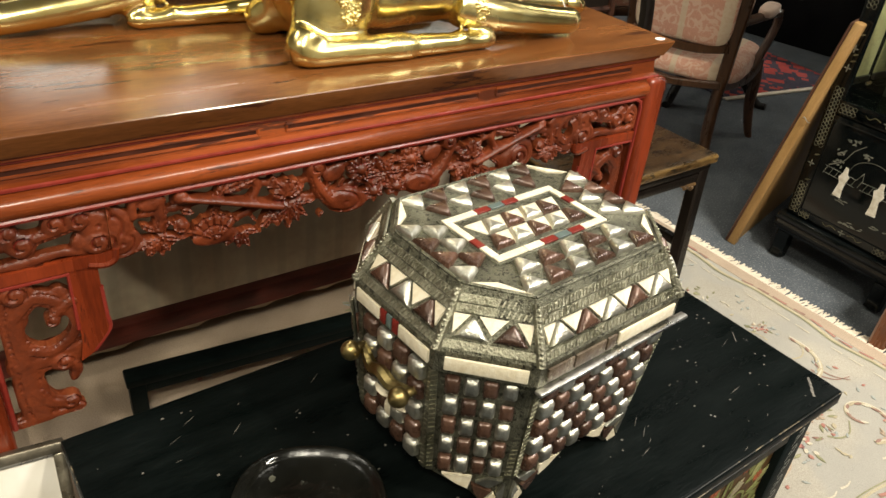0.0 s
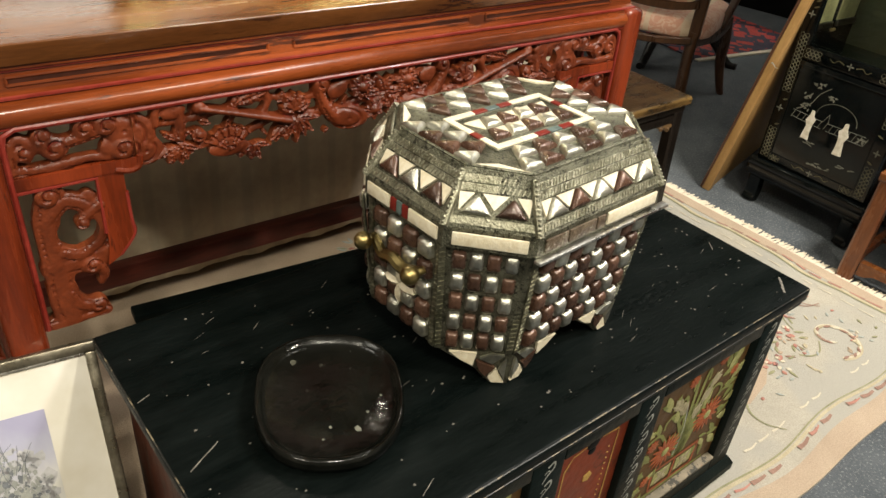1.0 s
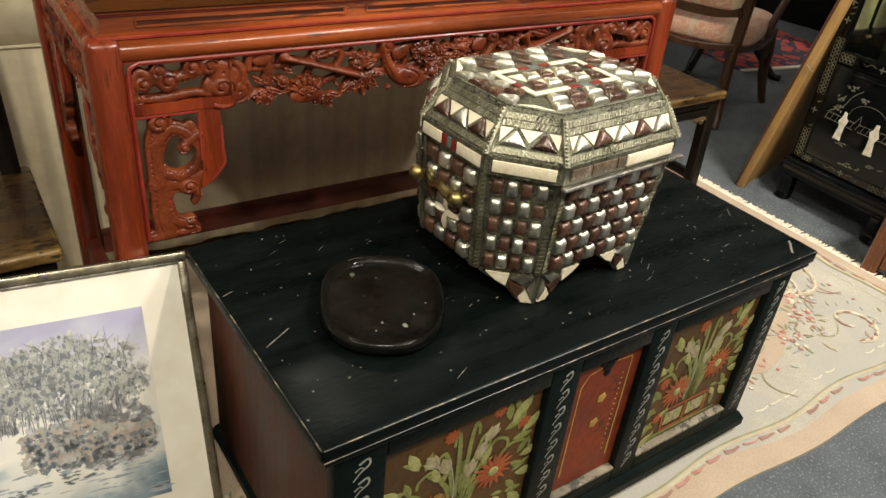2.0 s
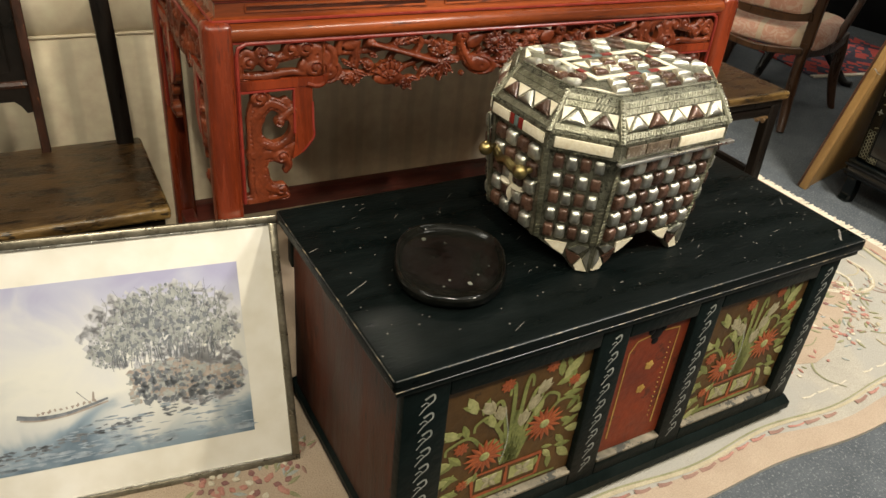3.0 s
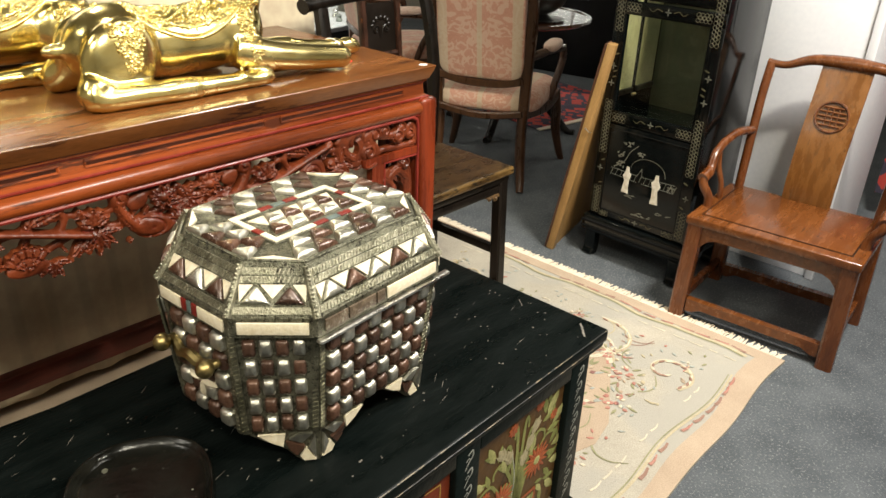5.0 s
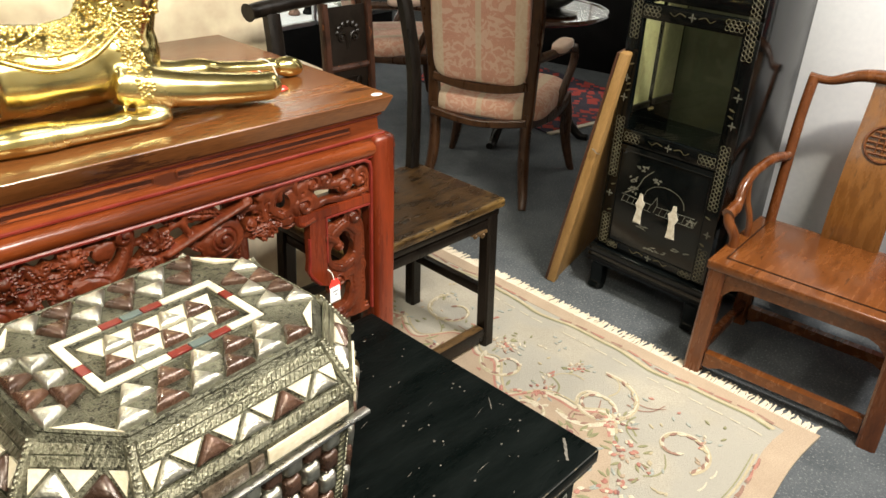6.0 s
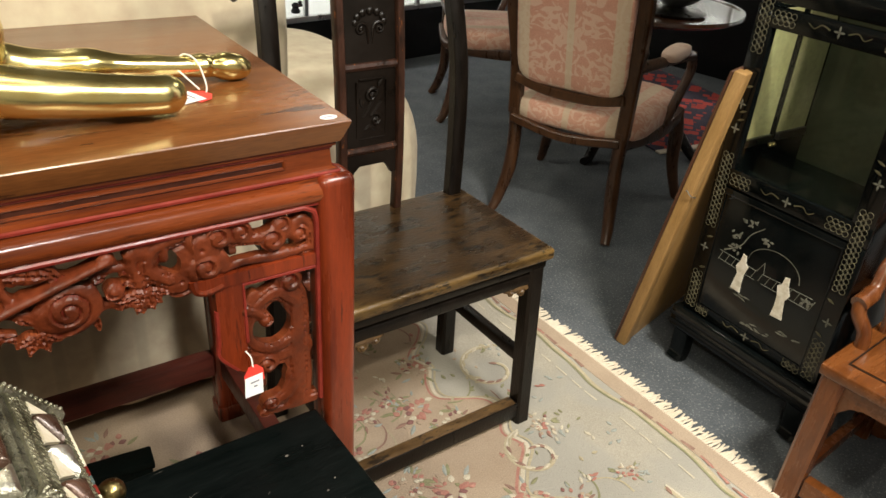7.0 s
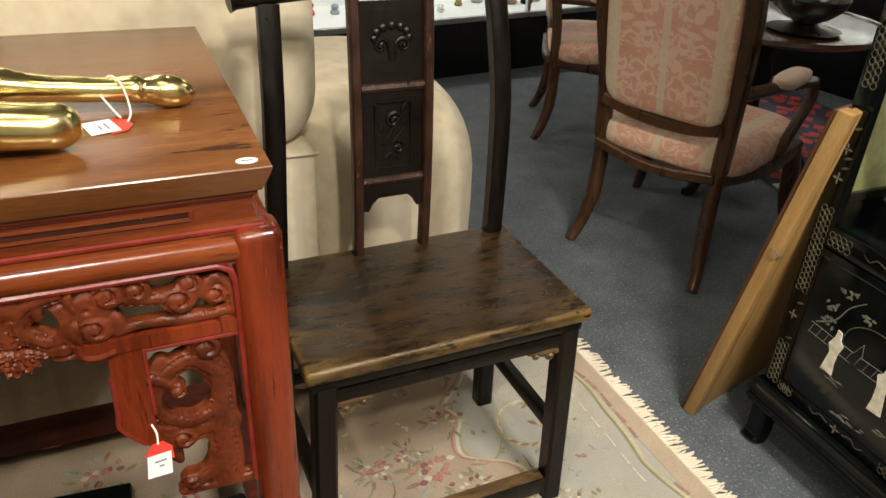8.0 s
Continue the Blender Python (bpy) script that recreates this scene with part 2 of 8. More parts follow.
def pink_fabric():
    m = mat("pink_damask", (0.55, 0.27, 0.18), (0.62, 0.33, 0.23), 5, 0.75, 0, 0.35, 300, sheen=0.2)
    n, l = m.node_tree.nodes, m.node_tree.links
    b = n["Principled BSDF"]
    src = b.inputs["Base Color"].links[0].from_socket
    tc = n.new("ShaderNodeTexCoord")
    fold = n.new("ShaderNodeVectorMath")
    fold.operation = "ABSOLUTE"
    l.new(tc.outputs["Object"], fold.inputs[0])
    wav = n.new("ShaderNodeTexNoise")
    wav.inputs["Scale"].default_value, wav.inputs["Detail"].default_value, wav.inputs["Distortion"].default_value = 24, 1.5, 2.0
    l.new(fold.outputs[0], wav.inputs["Vector"])
    r = n.new("ShaderNodeMapRange")
    r.inputs[1].default_value, r.inputs[2].default_value, r.inputs[4].default_value = 0.49, 0.55, 0.5
    l.new(wav.outputs[0], r.inputs[0])
    mx = n.new("ShaderNodeMixRGB")
    l.new(r.outputs[0], mx.inputs[0])
    l.new(src, mx.inputs[1])
    mx.inputs[2].default_value = (0.72, 0.55, 0.41, 1)
    sep = n.new("ShaderNodeSeparateXYZ")
    l.new(tc.outputs["Object"], sep.inputs[0])
    ab = n.new("ShaderNodeMath")
    ab.operation = "ABSOLUTE"
    l.new(sep.outputs[0], ab.inputs[0])
    # woven stripes: one along the middle, one near each side
    masks = []
    for c, w in ((0.0, 0.012), (0.17, 0.022)):
        d = n.new("ShaderNodeMath")
        d.operation = "COMPARE"
        d.inputs[1].default_value, d.inputs[2].default_value = c, w
        l.new(ab.outputs[0], d.inputs[0])
        masks.append(d.outputs[0])
    mm = n.new("ShaderNodeMath")
    mm.operation = "MAXIMUM"
    l.new(masks[0], mm.inputs[0])
    l.new(masks[1], mm.inputs[1])
    m7 = n.new("ShaderNodeMath")
    m7.operation = "MULTIPLY"
    m7.inputs[1].default_value = 0.65
    l.new(mm.outputs[0], m7.inputs[0])
    m2 = n.new("ShaderNodeMixRGB")
    l.new(m7.outputs[0], m2.inputs[0])
    l.new(mx.outputs[0], m2.inputs[1])
    m2.inputs[2].default_value = (0.6, 0.52, 0.36, 1)
    l.new(m2.outputs[0], b.inputs["Base Color"])
    return m


# Cream fabric with the shade of its folds painted on as darker bands.
def fold_shaded_cream():
    m = mat("cream_upholstery_fold_shade", (0.57, 0.48, 0.335), (0.62, 0.53, 0.38), 2, 0.8, 0, 0.04, 25, sheen=0.1)
    n, l = m.node_tree.nodes, m.node_tree.links
    b = n["Principled BSDF"]
    src = b.inputs["Base Color"].links[0].from_socket
    tc = n.new("ShaderNodeTexCoord")
    w = n.new("ShaderNodeTexWave")
    w.inputs["Scale"].default_value, w.inputs["Distortion"].default_value = 3.6, 0.6
    l.new(tc.outputs["Object"], w.inputs["Vector"])
    r = n.new("ShaderNodeMapRange")
    r.inputs[1].default_value, r.inputs[2].default_value, r.inputs[4].default_value = 0.68, 0.92, 0.32
    l.new(w.outputs[0], r.inputs[0])
    mx = n.new("ShaderNodeMixRGB")
    l.new(r.outputs[0], mx.inputs[0])
    l.new(src, mx.inputs[1])
    mx.inputs[2].default_value = (0.36, 0.31, 0.22, 1)
    l.new(mx.outputs[0], b.inputs["Base Color"])
    return m


M_CREAMFOLD = fold_shaded_cream()
M_PINK = pink_fabric()
M_PINKPLAIN = mat("plain_pink_upholstery", (0.62, 0.44, 0.34), (0.72, 0.54, 0.43), 9, 0.75, 0, 0.3, 300, fleck=(0.58, 0.38, 0.28), fleck_scale=14, fleck_at=0.56, sheen=0.2)


def glass(name, tint=(0.9, 0.95, 0.92), rough=0.02):
    m = bpy.data.materials.new(name)
    m.use_nodes = True
    b = m.node_tree.nodes["Principled BSDF"]
    b.inputs["Base Color"].default_value = rgba(tint)
    b.inputs["Transmission Weight"].default_value, b.inputs["Roughness"].default_value, b.inputs["IOR"].default_value = 1.0, rough, 1.05
    b.inputs["Coat Weight"].default_value, b.inputs["Coat IOR"].default_value, b.inputs["Coat Roughness"].default_value = 0.6, 1.5, 0.02
    return m


M_GLASS = glass("clear_glass")

# ---- mesh helpers ----


def part(name, bm, material, parent, label="", smooth=True, angle=40):
    bmesh.ops.recalc_face_normals(bm, faces=bm.faces)
    me = bpy.data.meshes.new(name)
    bm.to_mesh(me)
    bm.free()
    me.materials.append(material)
    if smooth:
        me.shade_smooth()
        me.set_sharp_from_angle(angle=radians(angle))
    ob = new(name, me)
    ob.parent = parent
    if label:
        ob["label"] = label
    return ob


def thing(name, m, label, category, group="", kind=""):
    ob = new(name)
    ob.matrix_world = m
    ob.empty_display_size = 0.05
    return tagged(ob, label, category, group, kind)


def box(bm, x0, x1, y0, y1, z0, z1, bev=0.0, seg=2, m=None):
    g = bmesh.ops.create_cube(bm, size=1.0)
    vs = g["verts"]
    for v in vs:
        v.co = Vector(((x0 + x1) / 2 + v.co.x * (x1 - x0), (y0 + y1) / 2 + v.co.y * (y1 - y0), (z0 + z1) / 2 + v.co.z * (z1 - z0)))
    if m is not None:
        bmesh.ops.transform(bm, matrix=m, verts=vs)
    if bev > 0:
        es = list({e for v in vs for e in v.link_edges})
        bmesh.ops.bevel(bm, geom=es, offset=bev, segments=seg, affect="EDGES", profile=0.5)
    return bm


def B(*a, **k):
    return box(bmesh.new(), *a, **k)


def tube(bm, pts, rad, n=10, flat=1.0, caps=True, up=None):
    """A round bar through pts; rad one radius or one each; flat squeezes it along its second axis."""
    pts = [Vector(p) for p in pts]
    if not hasattr(rad, "__len__"):
        rad = [rad] * len(pts)
    rings = []
    prev = None
    for i, p in enumerate(pts):
        d = (pts[min(i + 1, len(pts) - 1)] - pts[max(i - 1, 0)]).normalized()
        ref = Vector(up) if up is not None else prev
        if ref is None:
            ref = Vector((0, 0, 1)) if abs(d.z) < 0.9 else Vector((1, 0, 0))
        a = ref - d * ref.dot(d)
        if a.length < 1e-5:
            a = d.orthogonal()
        a.normalize()
        prev = a
        b = d.cross(a)
        rings.append([bm.verts.new(p + (a * math.cos(t) * flat + b * math.sin(t)) * rad[i]) for t in (2 * math.pi * k / n for k in range(n))])
    for r0, r1 in zip(rings, rings[1:]):
        for k in range(n):
            bm.faces.new((r0[k], r0[(k + 1) % n], r1[(k + 1) % n], r1[k]))
    if caps:
        bm.faces.new(rings[0])
        bm.faces.new(list(reversed(rings[-1])))
    return bm


def spline(pts, n=8):
    """Smooth curve through points (Catmull-Rom)."""
    pts = [Vector(p) for p in pts]
    out = []
    for i in range(len(pts) - 1):
        p0, p1, p2, p3 = pts[max(i - 1, 0)], pts[i], pts[i + 1], pts[min(i + 2, len(pts) - 1)]
        for k in range(n):
            t = k / n
            out.append(0.5 * ((2 * p1) + (p2 - p0) * t + (2 * p0 - 5 * p1 + 4 * p2 - p3) * t * t + (3 * p1 - p0 - 3 * p2 + p3) * t ** 3))
    out.append(pts[-1])
    return out


def bar(bm, pts, w, d, up=(0, 1, 0), bev=0.0):
    """A squared bar through pts: w across, d along up; w and d single or one each."""
    pts = [Vector(p) for p in pts]
    k = len(pts)
    w = w if hasattr(w, "__len__") else [w] * k
    d = d if hasattr(d, "__len__") else [d] * k
    rings = []
    for i, p in enumerate(pts):
        t = (pts[min(i + 1, k - 1)] - pts[max(i - 1, 0)]).normalized()
        a = Vector(up) - t * Vector(up).dot(t)
        a.normalize()
        s = t.cross(a)
        c = 0.28
        shape = ((1, 1 - c), (1 - c, 1), (-1 + c, 1), (-1, 1 - c), (-1, -1 + c), (-1 + c, -1), (1 - c, -1), (1, -1 + c))
        rings.append([bm.verts.new(p + s * (u * w[i] / 2) + a * (v * d[i] / 2)) for u, v in shape])
    for r0, r1 in zip(rings, rings[1:]):
        for j in range(8):
            bm.faces.new((r0[j], r0[(j + 1) % 8], r1[(j + 1) % 8], r1[j]))
    bm.faces.new(rings[0])
    bm.faces.new(list(reversed(rings[-1])))
    return bm


def lathe(bm, prof, n=24, at=(0, 0, 0), sx=1.0, sy=1.0):
    rings = []
    for r, z in prof:
        rings.append([bm.verts.new((at[0] + sx * max(r, 1e-4) * math.cos(2 * math.pi * k / n), at[1] + sy * max(r, 1e-4) * math.sin(2 * math.pi * k / n), at[2] + z)) for k in range(n)])
    for r0, r1 in zip(rings, rings[1:]):
        for k in range(n):
            bm.faces.new((r0[k], r0[(k + 1) % n], r1[(k + 1) % n], r1[k]))
    bm.faces.new(list(reversed(rings[0])))
    bm.faces.new(rings[-1])
    return bm


def slab(bm, poly, z0, z1, m=None):
    """A plate: polygon (x, y) between two heights, placed by m."""
    m = m or Matrix()
    lo = [bm.verts.new(m @ Vector((x, y, z0))) for x, y in poly]
    hi = [bm.verts.new(m @ Vector((x, y, z1))) for x, y in poly]
    k = len(poly)
    for i in range(k):
        bm.faces.new((lo[i], lo[(i + 1) % k], hi[(i + 1) % k], hi[i]))
    bm.faces.new(list(reversed(lo)))
    bm.faces.new(hi)
    return bm


def dome(bm, c, rx, ry, rz, n=8, rows=3, m=None):
    """Half a lens, lying on its plane."""
    m = m or Matrix()
    rings = []
    for j in range(rows):
        a = (math.pi / 2) * j / rows
        rings.append([bm.verts.new(m @ Vector((c[0] + rx * math.cos(a) * math.cos(2 * math.pi * k / n), c[1] + ry * math.cos(a) * math.sin(2 * math.pi * k / n), c[2] + rz * math.sin(a)))) for k in range(n)])
    tip = bm.verts.new(m @ Vector((c[0], c[1], c[2] + rz)))
    for r0, r1 in zip(rings, rings[1:]):
        for k in range(n):
            bm.faces.new((r0[k], r0[(k + 1) % n], r1[(k + 1) % n], r1[k]))
    for k in range(n):
        bm.faces.new((rings[-1][k], rings[-1][(k + 1) % n], tip))
    bm.faces.new(list(reversed(rings[0])))
    return bm


def puff(bm, x0, x1, y0, y1, z0, z1, p=4.0, n=20):
    """A stuffed block with rounded sides."""
    g = bmesh.ops.create_uvsphere(bm, u_segments=2 * n, v_segments=n, radius=1.0)
    for v in g["verts"]:
        q = [math.copysign(abs(c) ** (2.0 / p), c) for c in v.co]
        s = (sum(abs(c) ** p for c in q)) ** (1 / p) or 1
        v.co = Vector(((x0 + x1) / 2 + q[0] / s * (x1 - x0) / 2, (y0 + y1) / 2 + q[1] / s * (y1 - y0) / 2, (z0 + z1) / 2 + q[2] / s * (z1 - z0) / 2))
    return bm


def setting(name, bm, material, label, category):
    ob = part(name, bm, material, None, label)
    return tagged(ob, label, category, kind="structure")


# ---- the room ----
setting("floor", B(-3.0, 6.0, -3.0, 5.5, -0.1, 0.0), M_CARPET, "dark grey-blue short-pile shop carpet", "floor")
setting("ceiling", B(-3.0, 6.0, -3.0, 5.5, 2.75, 2.9), M_CEIL, "plain grey ceiling, unseen, darkened to cut bounced light", "ceiling")
setting("wall_north", B(-3.0, 6.0, 5.5, 5.7, 0, 2.75), M_WALL, "plain cream painted shop wall", "wall")
setting("wall_south", B(-3.0, 6.0, -3.2, -3.0, 0, 2.75), M_WALL, "plain cream painted shop wall", "wall")
setting("wall_west", B(-3.2, -3.0, -3.0, 5.5, 0, 2.75), M_WALL, "plain cream painted shop wall", "wall")
setting("wall_east", B(6.0, 6.2, -3.0, 5.5, 0, 2.75), M_WALL, "plain cream painted shop wall", "wall")
pillar = setting("pillar", B(2.3, 2.75, -0.035, 0.46, 0, 2.75, 0.004), M_WHITE, "white painted square pillar with scuffs", "pillar")
part("corner_trim", B(2.285, 2.3, -0.052, -0.022, 0, 2.75, 0.003), M_WHITE, pillar, "white corner strip")


def rects(bm, layers):
    """A stack of rectangles (hx, hy, z) skinned together."""
    rings = [[bm.verts.new((sx * hx, sy * hy, z)) for sx, sy in ((-1, -1), (1, -1), (1, 1), (-1, 1))] for hx, hy, z in layers]
    for r0, r1 in zip(rings, rings[1:]):
        for k in range(4):
            bm.faces.new((r0[k], r0[(k + 1) % 4], r1[(k + 1) % 4], r1[k]))
    bm.faces.new(list(reversed(rings[0])))
    bm.faces.new(rings[-1])
    return bm



def leaf(bm, x, z, length, width, ang, depth, m, y=0.0):
    """A pointed carved leaf with a raised middle."""
    c, s = math.cos(ang), math.sin(ang)
    prof = ((0, 0), (0.25, 0.8), (0.5, 1.0), (0.78, 0.6), (1, 0))
    up = [(length * a, width * b / 2) for a, b in prof]
    lo = [(length * a, -width * b / 2) for a, b in prof[1:-1]][::-1]
    ring = up + lo
    base = [bm.verts.new(m @ Vector((x + c * u - s * v, z + s * u + c * v, y))) for u, v in ring]
    rim = [bm.verts.new(m @ Vector((x + c * u - s * v, z + s * u + c * v, y + depth * 0.5))) for u, v in ring]
    k = len(ring)
    mid = [bm.verts.new(m @ Vector((x + c * length * a, z + s * length * a, y + depth))) for a in (0.3, 0.6)]
    for i in range(k):
        bm.faces.new((base[i], base[(i + 1) % k], rim[(i + 1) % k], rim[i]))
    bm.faces.new(list(reversed(base)))
    bm.faces.new((rim[0], rim[1], mid[0]))
    bm.faces.new((rim[1], rim[2], mid[1], mid[0]))
    bm.faces.new((rim[2], rim[3], mid[1]))
    bm.faces.new((rim[3], rim[4], mid[1]))
    bm.faces.new((rim[4], rim[5], mid[1]))
    bm.faces.new((rim[5], rim[6], mid[1]))
    bm.faces.new((rim[6], rim[7], mid[0], mid[1]))
    bm.faces.new((rim[7], rim[0], mid[0]))


def flower(bm, x, z, r, petals, depth, m, y=0.0, start=0.0):
    for k in range(petals):
        leaf(bm, x, z, r, r * (5.2 if petals < 12 else 3.6) / petals, start + 2 * math.pi * k / petals, depth * 0.8, m, y)
    dome(bm, (x, z, y), r * 0.32, r * 0.32, depth * 1.25, 8, 3, m)


def curl(bm, x, z, r, turns, start, thick, m, y=0.006, sign=1, tail=None):
    pts, rad = [], []
    k = int(10 * turns) + 4
    for i in range(k + 1):
        f = i / k
        a = start + sign * 2 * math.pi * turns * f
        rr = r * (1 - 0.86 * f)
        pts.append(m @ Vector((x + rr * math.cos(a), z + rr * math.sin(a), y + thick * 0.5 * f)))
        rad.append(thick * (1.0 - 0.35 * f))
    pts.insert(0, m @ Vector((*tail, y))) if tail else None
    rad.insert(0, thick * 0.8) if tail else None
    tube(bm, pts, rad, 7)
    e = pts[-1]
    bmesh.ops.create_icosphere(bm, subdivisions=1, radius=thick * 1.5, matrix=Matrix.Translation(e))


def relief(shapes, step, f, m):
    """Openwork carving: shapes (strokes, domes, leaves, curls, fans, holes) joined into one pierced, rounded board.
    Each is drawn in (d, z); f turns d into the board's x; m stands the board up."""
    xs, zs = [], []
    for sh in shapes:
        if sh[0] == "stroke":
            xs += [p[0] for p in sh[1]]
            zs += [p[1] for p in sh[1]]
        elif sh[0] != "hole":
            xs.append(sh[1])
            zs.append(sh[2])
    pad = 0.045
    X = np.arange(min(xs) - pad, max(xs) + pad, step)
    Z = np.arange(min(zs) - pad, max(zs) + pad, step)
    gx, gz = np.meshgrid(X, Z)
    H = np.full(gx.shape, -1.0)
    for sh in shapes:
        k = sh[0]
        if k == "stroke":
            _, pts, r0, r1, h = sh
            pts = [p.xy for p in spline([(a, b, 0) for a, b in pts], 5)]
            n = len(pts) - 1
            for i in range(n):
                (ax, az), (bx, bz) = pts[i], pts[i + 1]
                dx, dz = bx - ax, bz - az
                q = np.clip(((gx - ax) * dx + (gz - az) * dz) / (dx * dx + dz * dz + 1e-12), 0, 1)
                r = r0 + (r1 - r0) * (i + q) / n
                d2 = ((gx - ax - q * dx) ** 2 + (gz - az - q * dz) ** 2) / (r * r)
                cut = 0.0028 * (np.abs(d2 - 0.36) < 0.14) * (r > 0.008)
                H = np.where(d2 < 1, np.maximum(H, h * (0.35 + 0.65 * np.maximum(1 - d2, 0) ** 0.3) - cut), H)
            continue
        if k == "clip":
            _, a, b, c, d = sh
            H = np.where((gx < a) | (gx > b) | (gz < c) | (gz > d), -1.0, H)
            continue
        x, z = gx - sh[1], gz - sh[2]
        if k == "hole":
            _, _, _, rx, rz, ang = sh
            c, s = math.cos(ang), math.sin(ang)
            u, v = (x * c + z * s) / rx, (-x * s + z * c) / rz
            H = np.where(u * u + v * v < 1, -1.0, H)
        elif k == "dome":
            _, _, _, rx, rz, ang, h = sh
            c, s = math.cos(ang), math.sin(ang)
            u, v = (x * c + z * s) / rx, (-x * s + z * c) / rz
            d2 = u * u + v * v
            cut = 0.003 * np.clip(np.cos(9 * np.sqrt(d2) + 2.5 * u) * 2 - 0.9, 0, 1) * (min(rx, rz) > 0.015)
            H = np.where(d2 < 1, np.maximum(H, h * (0.4 + 0.6 * np.maximum(1 - d2, 0) ** 0.3) - cut), H)
        elif k == "curl":
            _, _, _, r, turns, h = sh
            rho = np.sqrt(x * x + z * z) / r
            ph = np.arctan2(z, x) + 2 * math.pi * turns * rho
            top = h * (0.6 + 0.4 * np.sqrt(np.maximum(1 - rho * rho, 0))) - 0.0045 * np.clip((np.cos(ph) - 0.35) * 2.2, 0, 1) * (rho > 0.15)
            H = np.where(rho < 1, np.maximum(H, top), H)
        elif k == "leaf":
            _, _, _, ln, w, ang, h = sh
            c, s = math.cos(ang), math.sin(ang)
            u, v = (x * c + z * s) / ln, (-x * s + z * c)
            half = w / 2 * np.sin(math.pi * np.clip(u, 0, 1) ** 0.8) + 1e-6
            q = np.abs(v) / half
            top = h * (0.5 + 0.5 * np.sqrt(np.maximum(1 - q * q, 0))) - 0.003 * (q < 0.16) - 0.002 * (np.abs(np.sin(u * 16 - q * 2.2)) < 0.3)
            H = np.where((u > 0) & (u < 1) & (q < 1), np.maximum(H, top), H)
        elif k == "fan":
            _, _, _, r, a0, a1, h, n = sh
            rho, a = np.sqrt(x * x + z * z) / r, np.arctan2(z, x)
            q = (a - a0) % (2 * math.pi) / (a1 - a0)
            edge = 1 - 0.09 * np.abs(np.sin(q * n * math.pi))
            top = h * (1 - 0.3 * rho) - 0.0035 * (np.abs(np.sin(q * n * math.pi)) < 0.28) - 0.003 * (np.abs(rho % 0.34 - 0.17) < 0.03)
            H = np.where((q < 1) & (rho < edge), np.maximum(H, top), H)
    solid = H > 0
    cell = solid[:-1, :-1] & solid[1:, :-1] & solid[:-1, 1:] & solid[1:, 1:]
    jj, ii = np.nonzero(cell)
    w = len(X)
    quads = np.stack([jj * w + ii, jj * w + ii + 1, (jj + 1) * w + ii + 1, (jj + 1) * w + ii], 1)
    used, inv = np.unique(quads, return_inverse=True)
    quads = inv.reshape(quads.shape)
    P = np.stack([gx.ravel()[used], gz.ravel()[used], H.ravel()[used]], 1)
    count = collections.Counter()
    for q in quads:
        for a, b in zip(q, np.roll(q, -1)):
            count[(min(a, b), max(a, b))] += 1
    rim = [e for e, c in count.items() if c == 1]
    near = collections.defaultdict(list)
    for a, b in rim:
        near[a].append(b)
        near[b].append(a)
    for _ in range(4):
        Q = P.copy()
        for v, nb in near.items():
            Q[v] = 0.4 * P[v] + 0.6 * P[nb].mean(0)
        P = Q
    bm = bmesh.new()
    front = [bm.verts.new(m @ Vector((f(a), b, c))) for a, b, c in P]
    back = [bm.verts.new(m @ Vector((f(a), b, -0.004))) for a, b, c in P]
    for q in quads:
        bm.faces.new([front[k] for k in q])
        bm.faces.new([back[k] for k in reversed(q)])
    for a, b in rim:
        bm.faces.new((front[a], front[b], back[b], back[a]))
    return bm


def cloud_shapes(cell):
    """Cloud scrolls over the shelf at each end of the apron; d runs from the leg."""
    S = [("stroke", [(0.0, 0.762), (0.05, 0.757), (0.1, 0.762), (0.13, 0.757)], 0.009, 0.006, 0.012),
         ("stroke", [(0.006, 0.76), (0.008, 0.79), (0.022, 0.805), (0.035, 0.79), (0.028, 0.775)], 0.01, 0.006, 0.013),
         ("curl", 0.024, 0.784, 0.013, 1.3, 0.016),
         ("curl", 0.062, 0.785, 0.019, 1.4, 0.018), ("curl", 0.05, 0.803, 0.015, 1.2, 0.016), ("dome", 0.045, 0.796, 0.02, 0.014, 0.5, 0.013),
         ("stroke", [(0.07, 0.789), (0.1, 0.794), (0.125, 0.8), (0.15, 0.803)], 0.009, 0.012, 0.014),
         ("curl", 0.104, 0.806, 0.016, 1.3, 0.017), ("curl", 0.132, 0.805, 0.017, 1.4, 0.018),
         ("dome", 0.155, 0.792, 0.03, 0.03, 0, 0.014), ("dome", 0.175, 0.775, 0.03, 0.026, -0.6, 0.013), ("curl", 0.15, 0.766, 0.019, 1.4, 0.018),
         ("dome", 0.132, 0.768, 0.014, 0.017, 0, 0.013), ("clip", -1, cell + 0.045, 0.7525, 0.8235)]
    k = cell / 0.168
    out = []
    for sh in S:
        if sh[0] == "stroke":
            out.append(("stroke", [(a * k, b) for a, b in sh[1]], *sh[2:]))
        elif sh[0] == "clip":
            out.append(("clip", 0.0, cell - 0.002, 0.7525, 0.8235))
        else:
            out.append((sh[0], sh[1] * k, *sh[2:]))
    return out


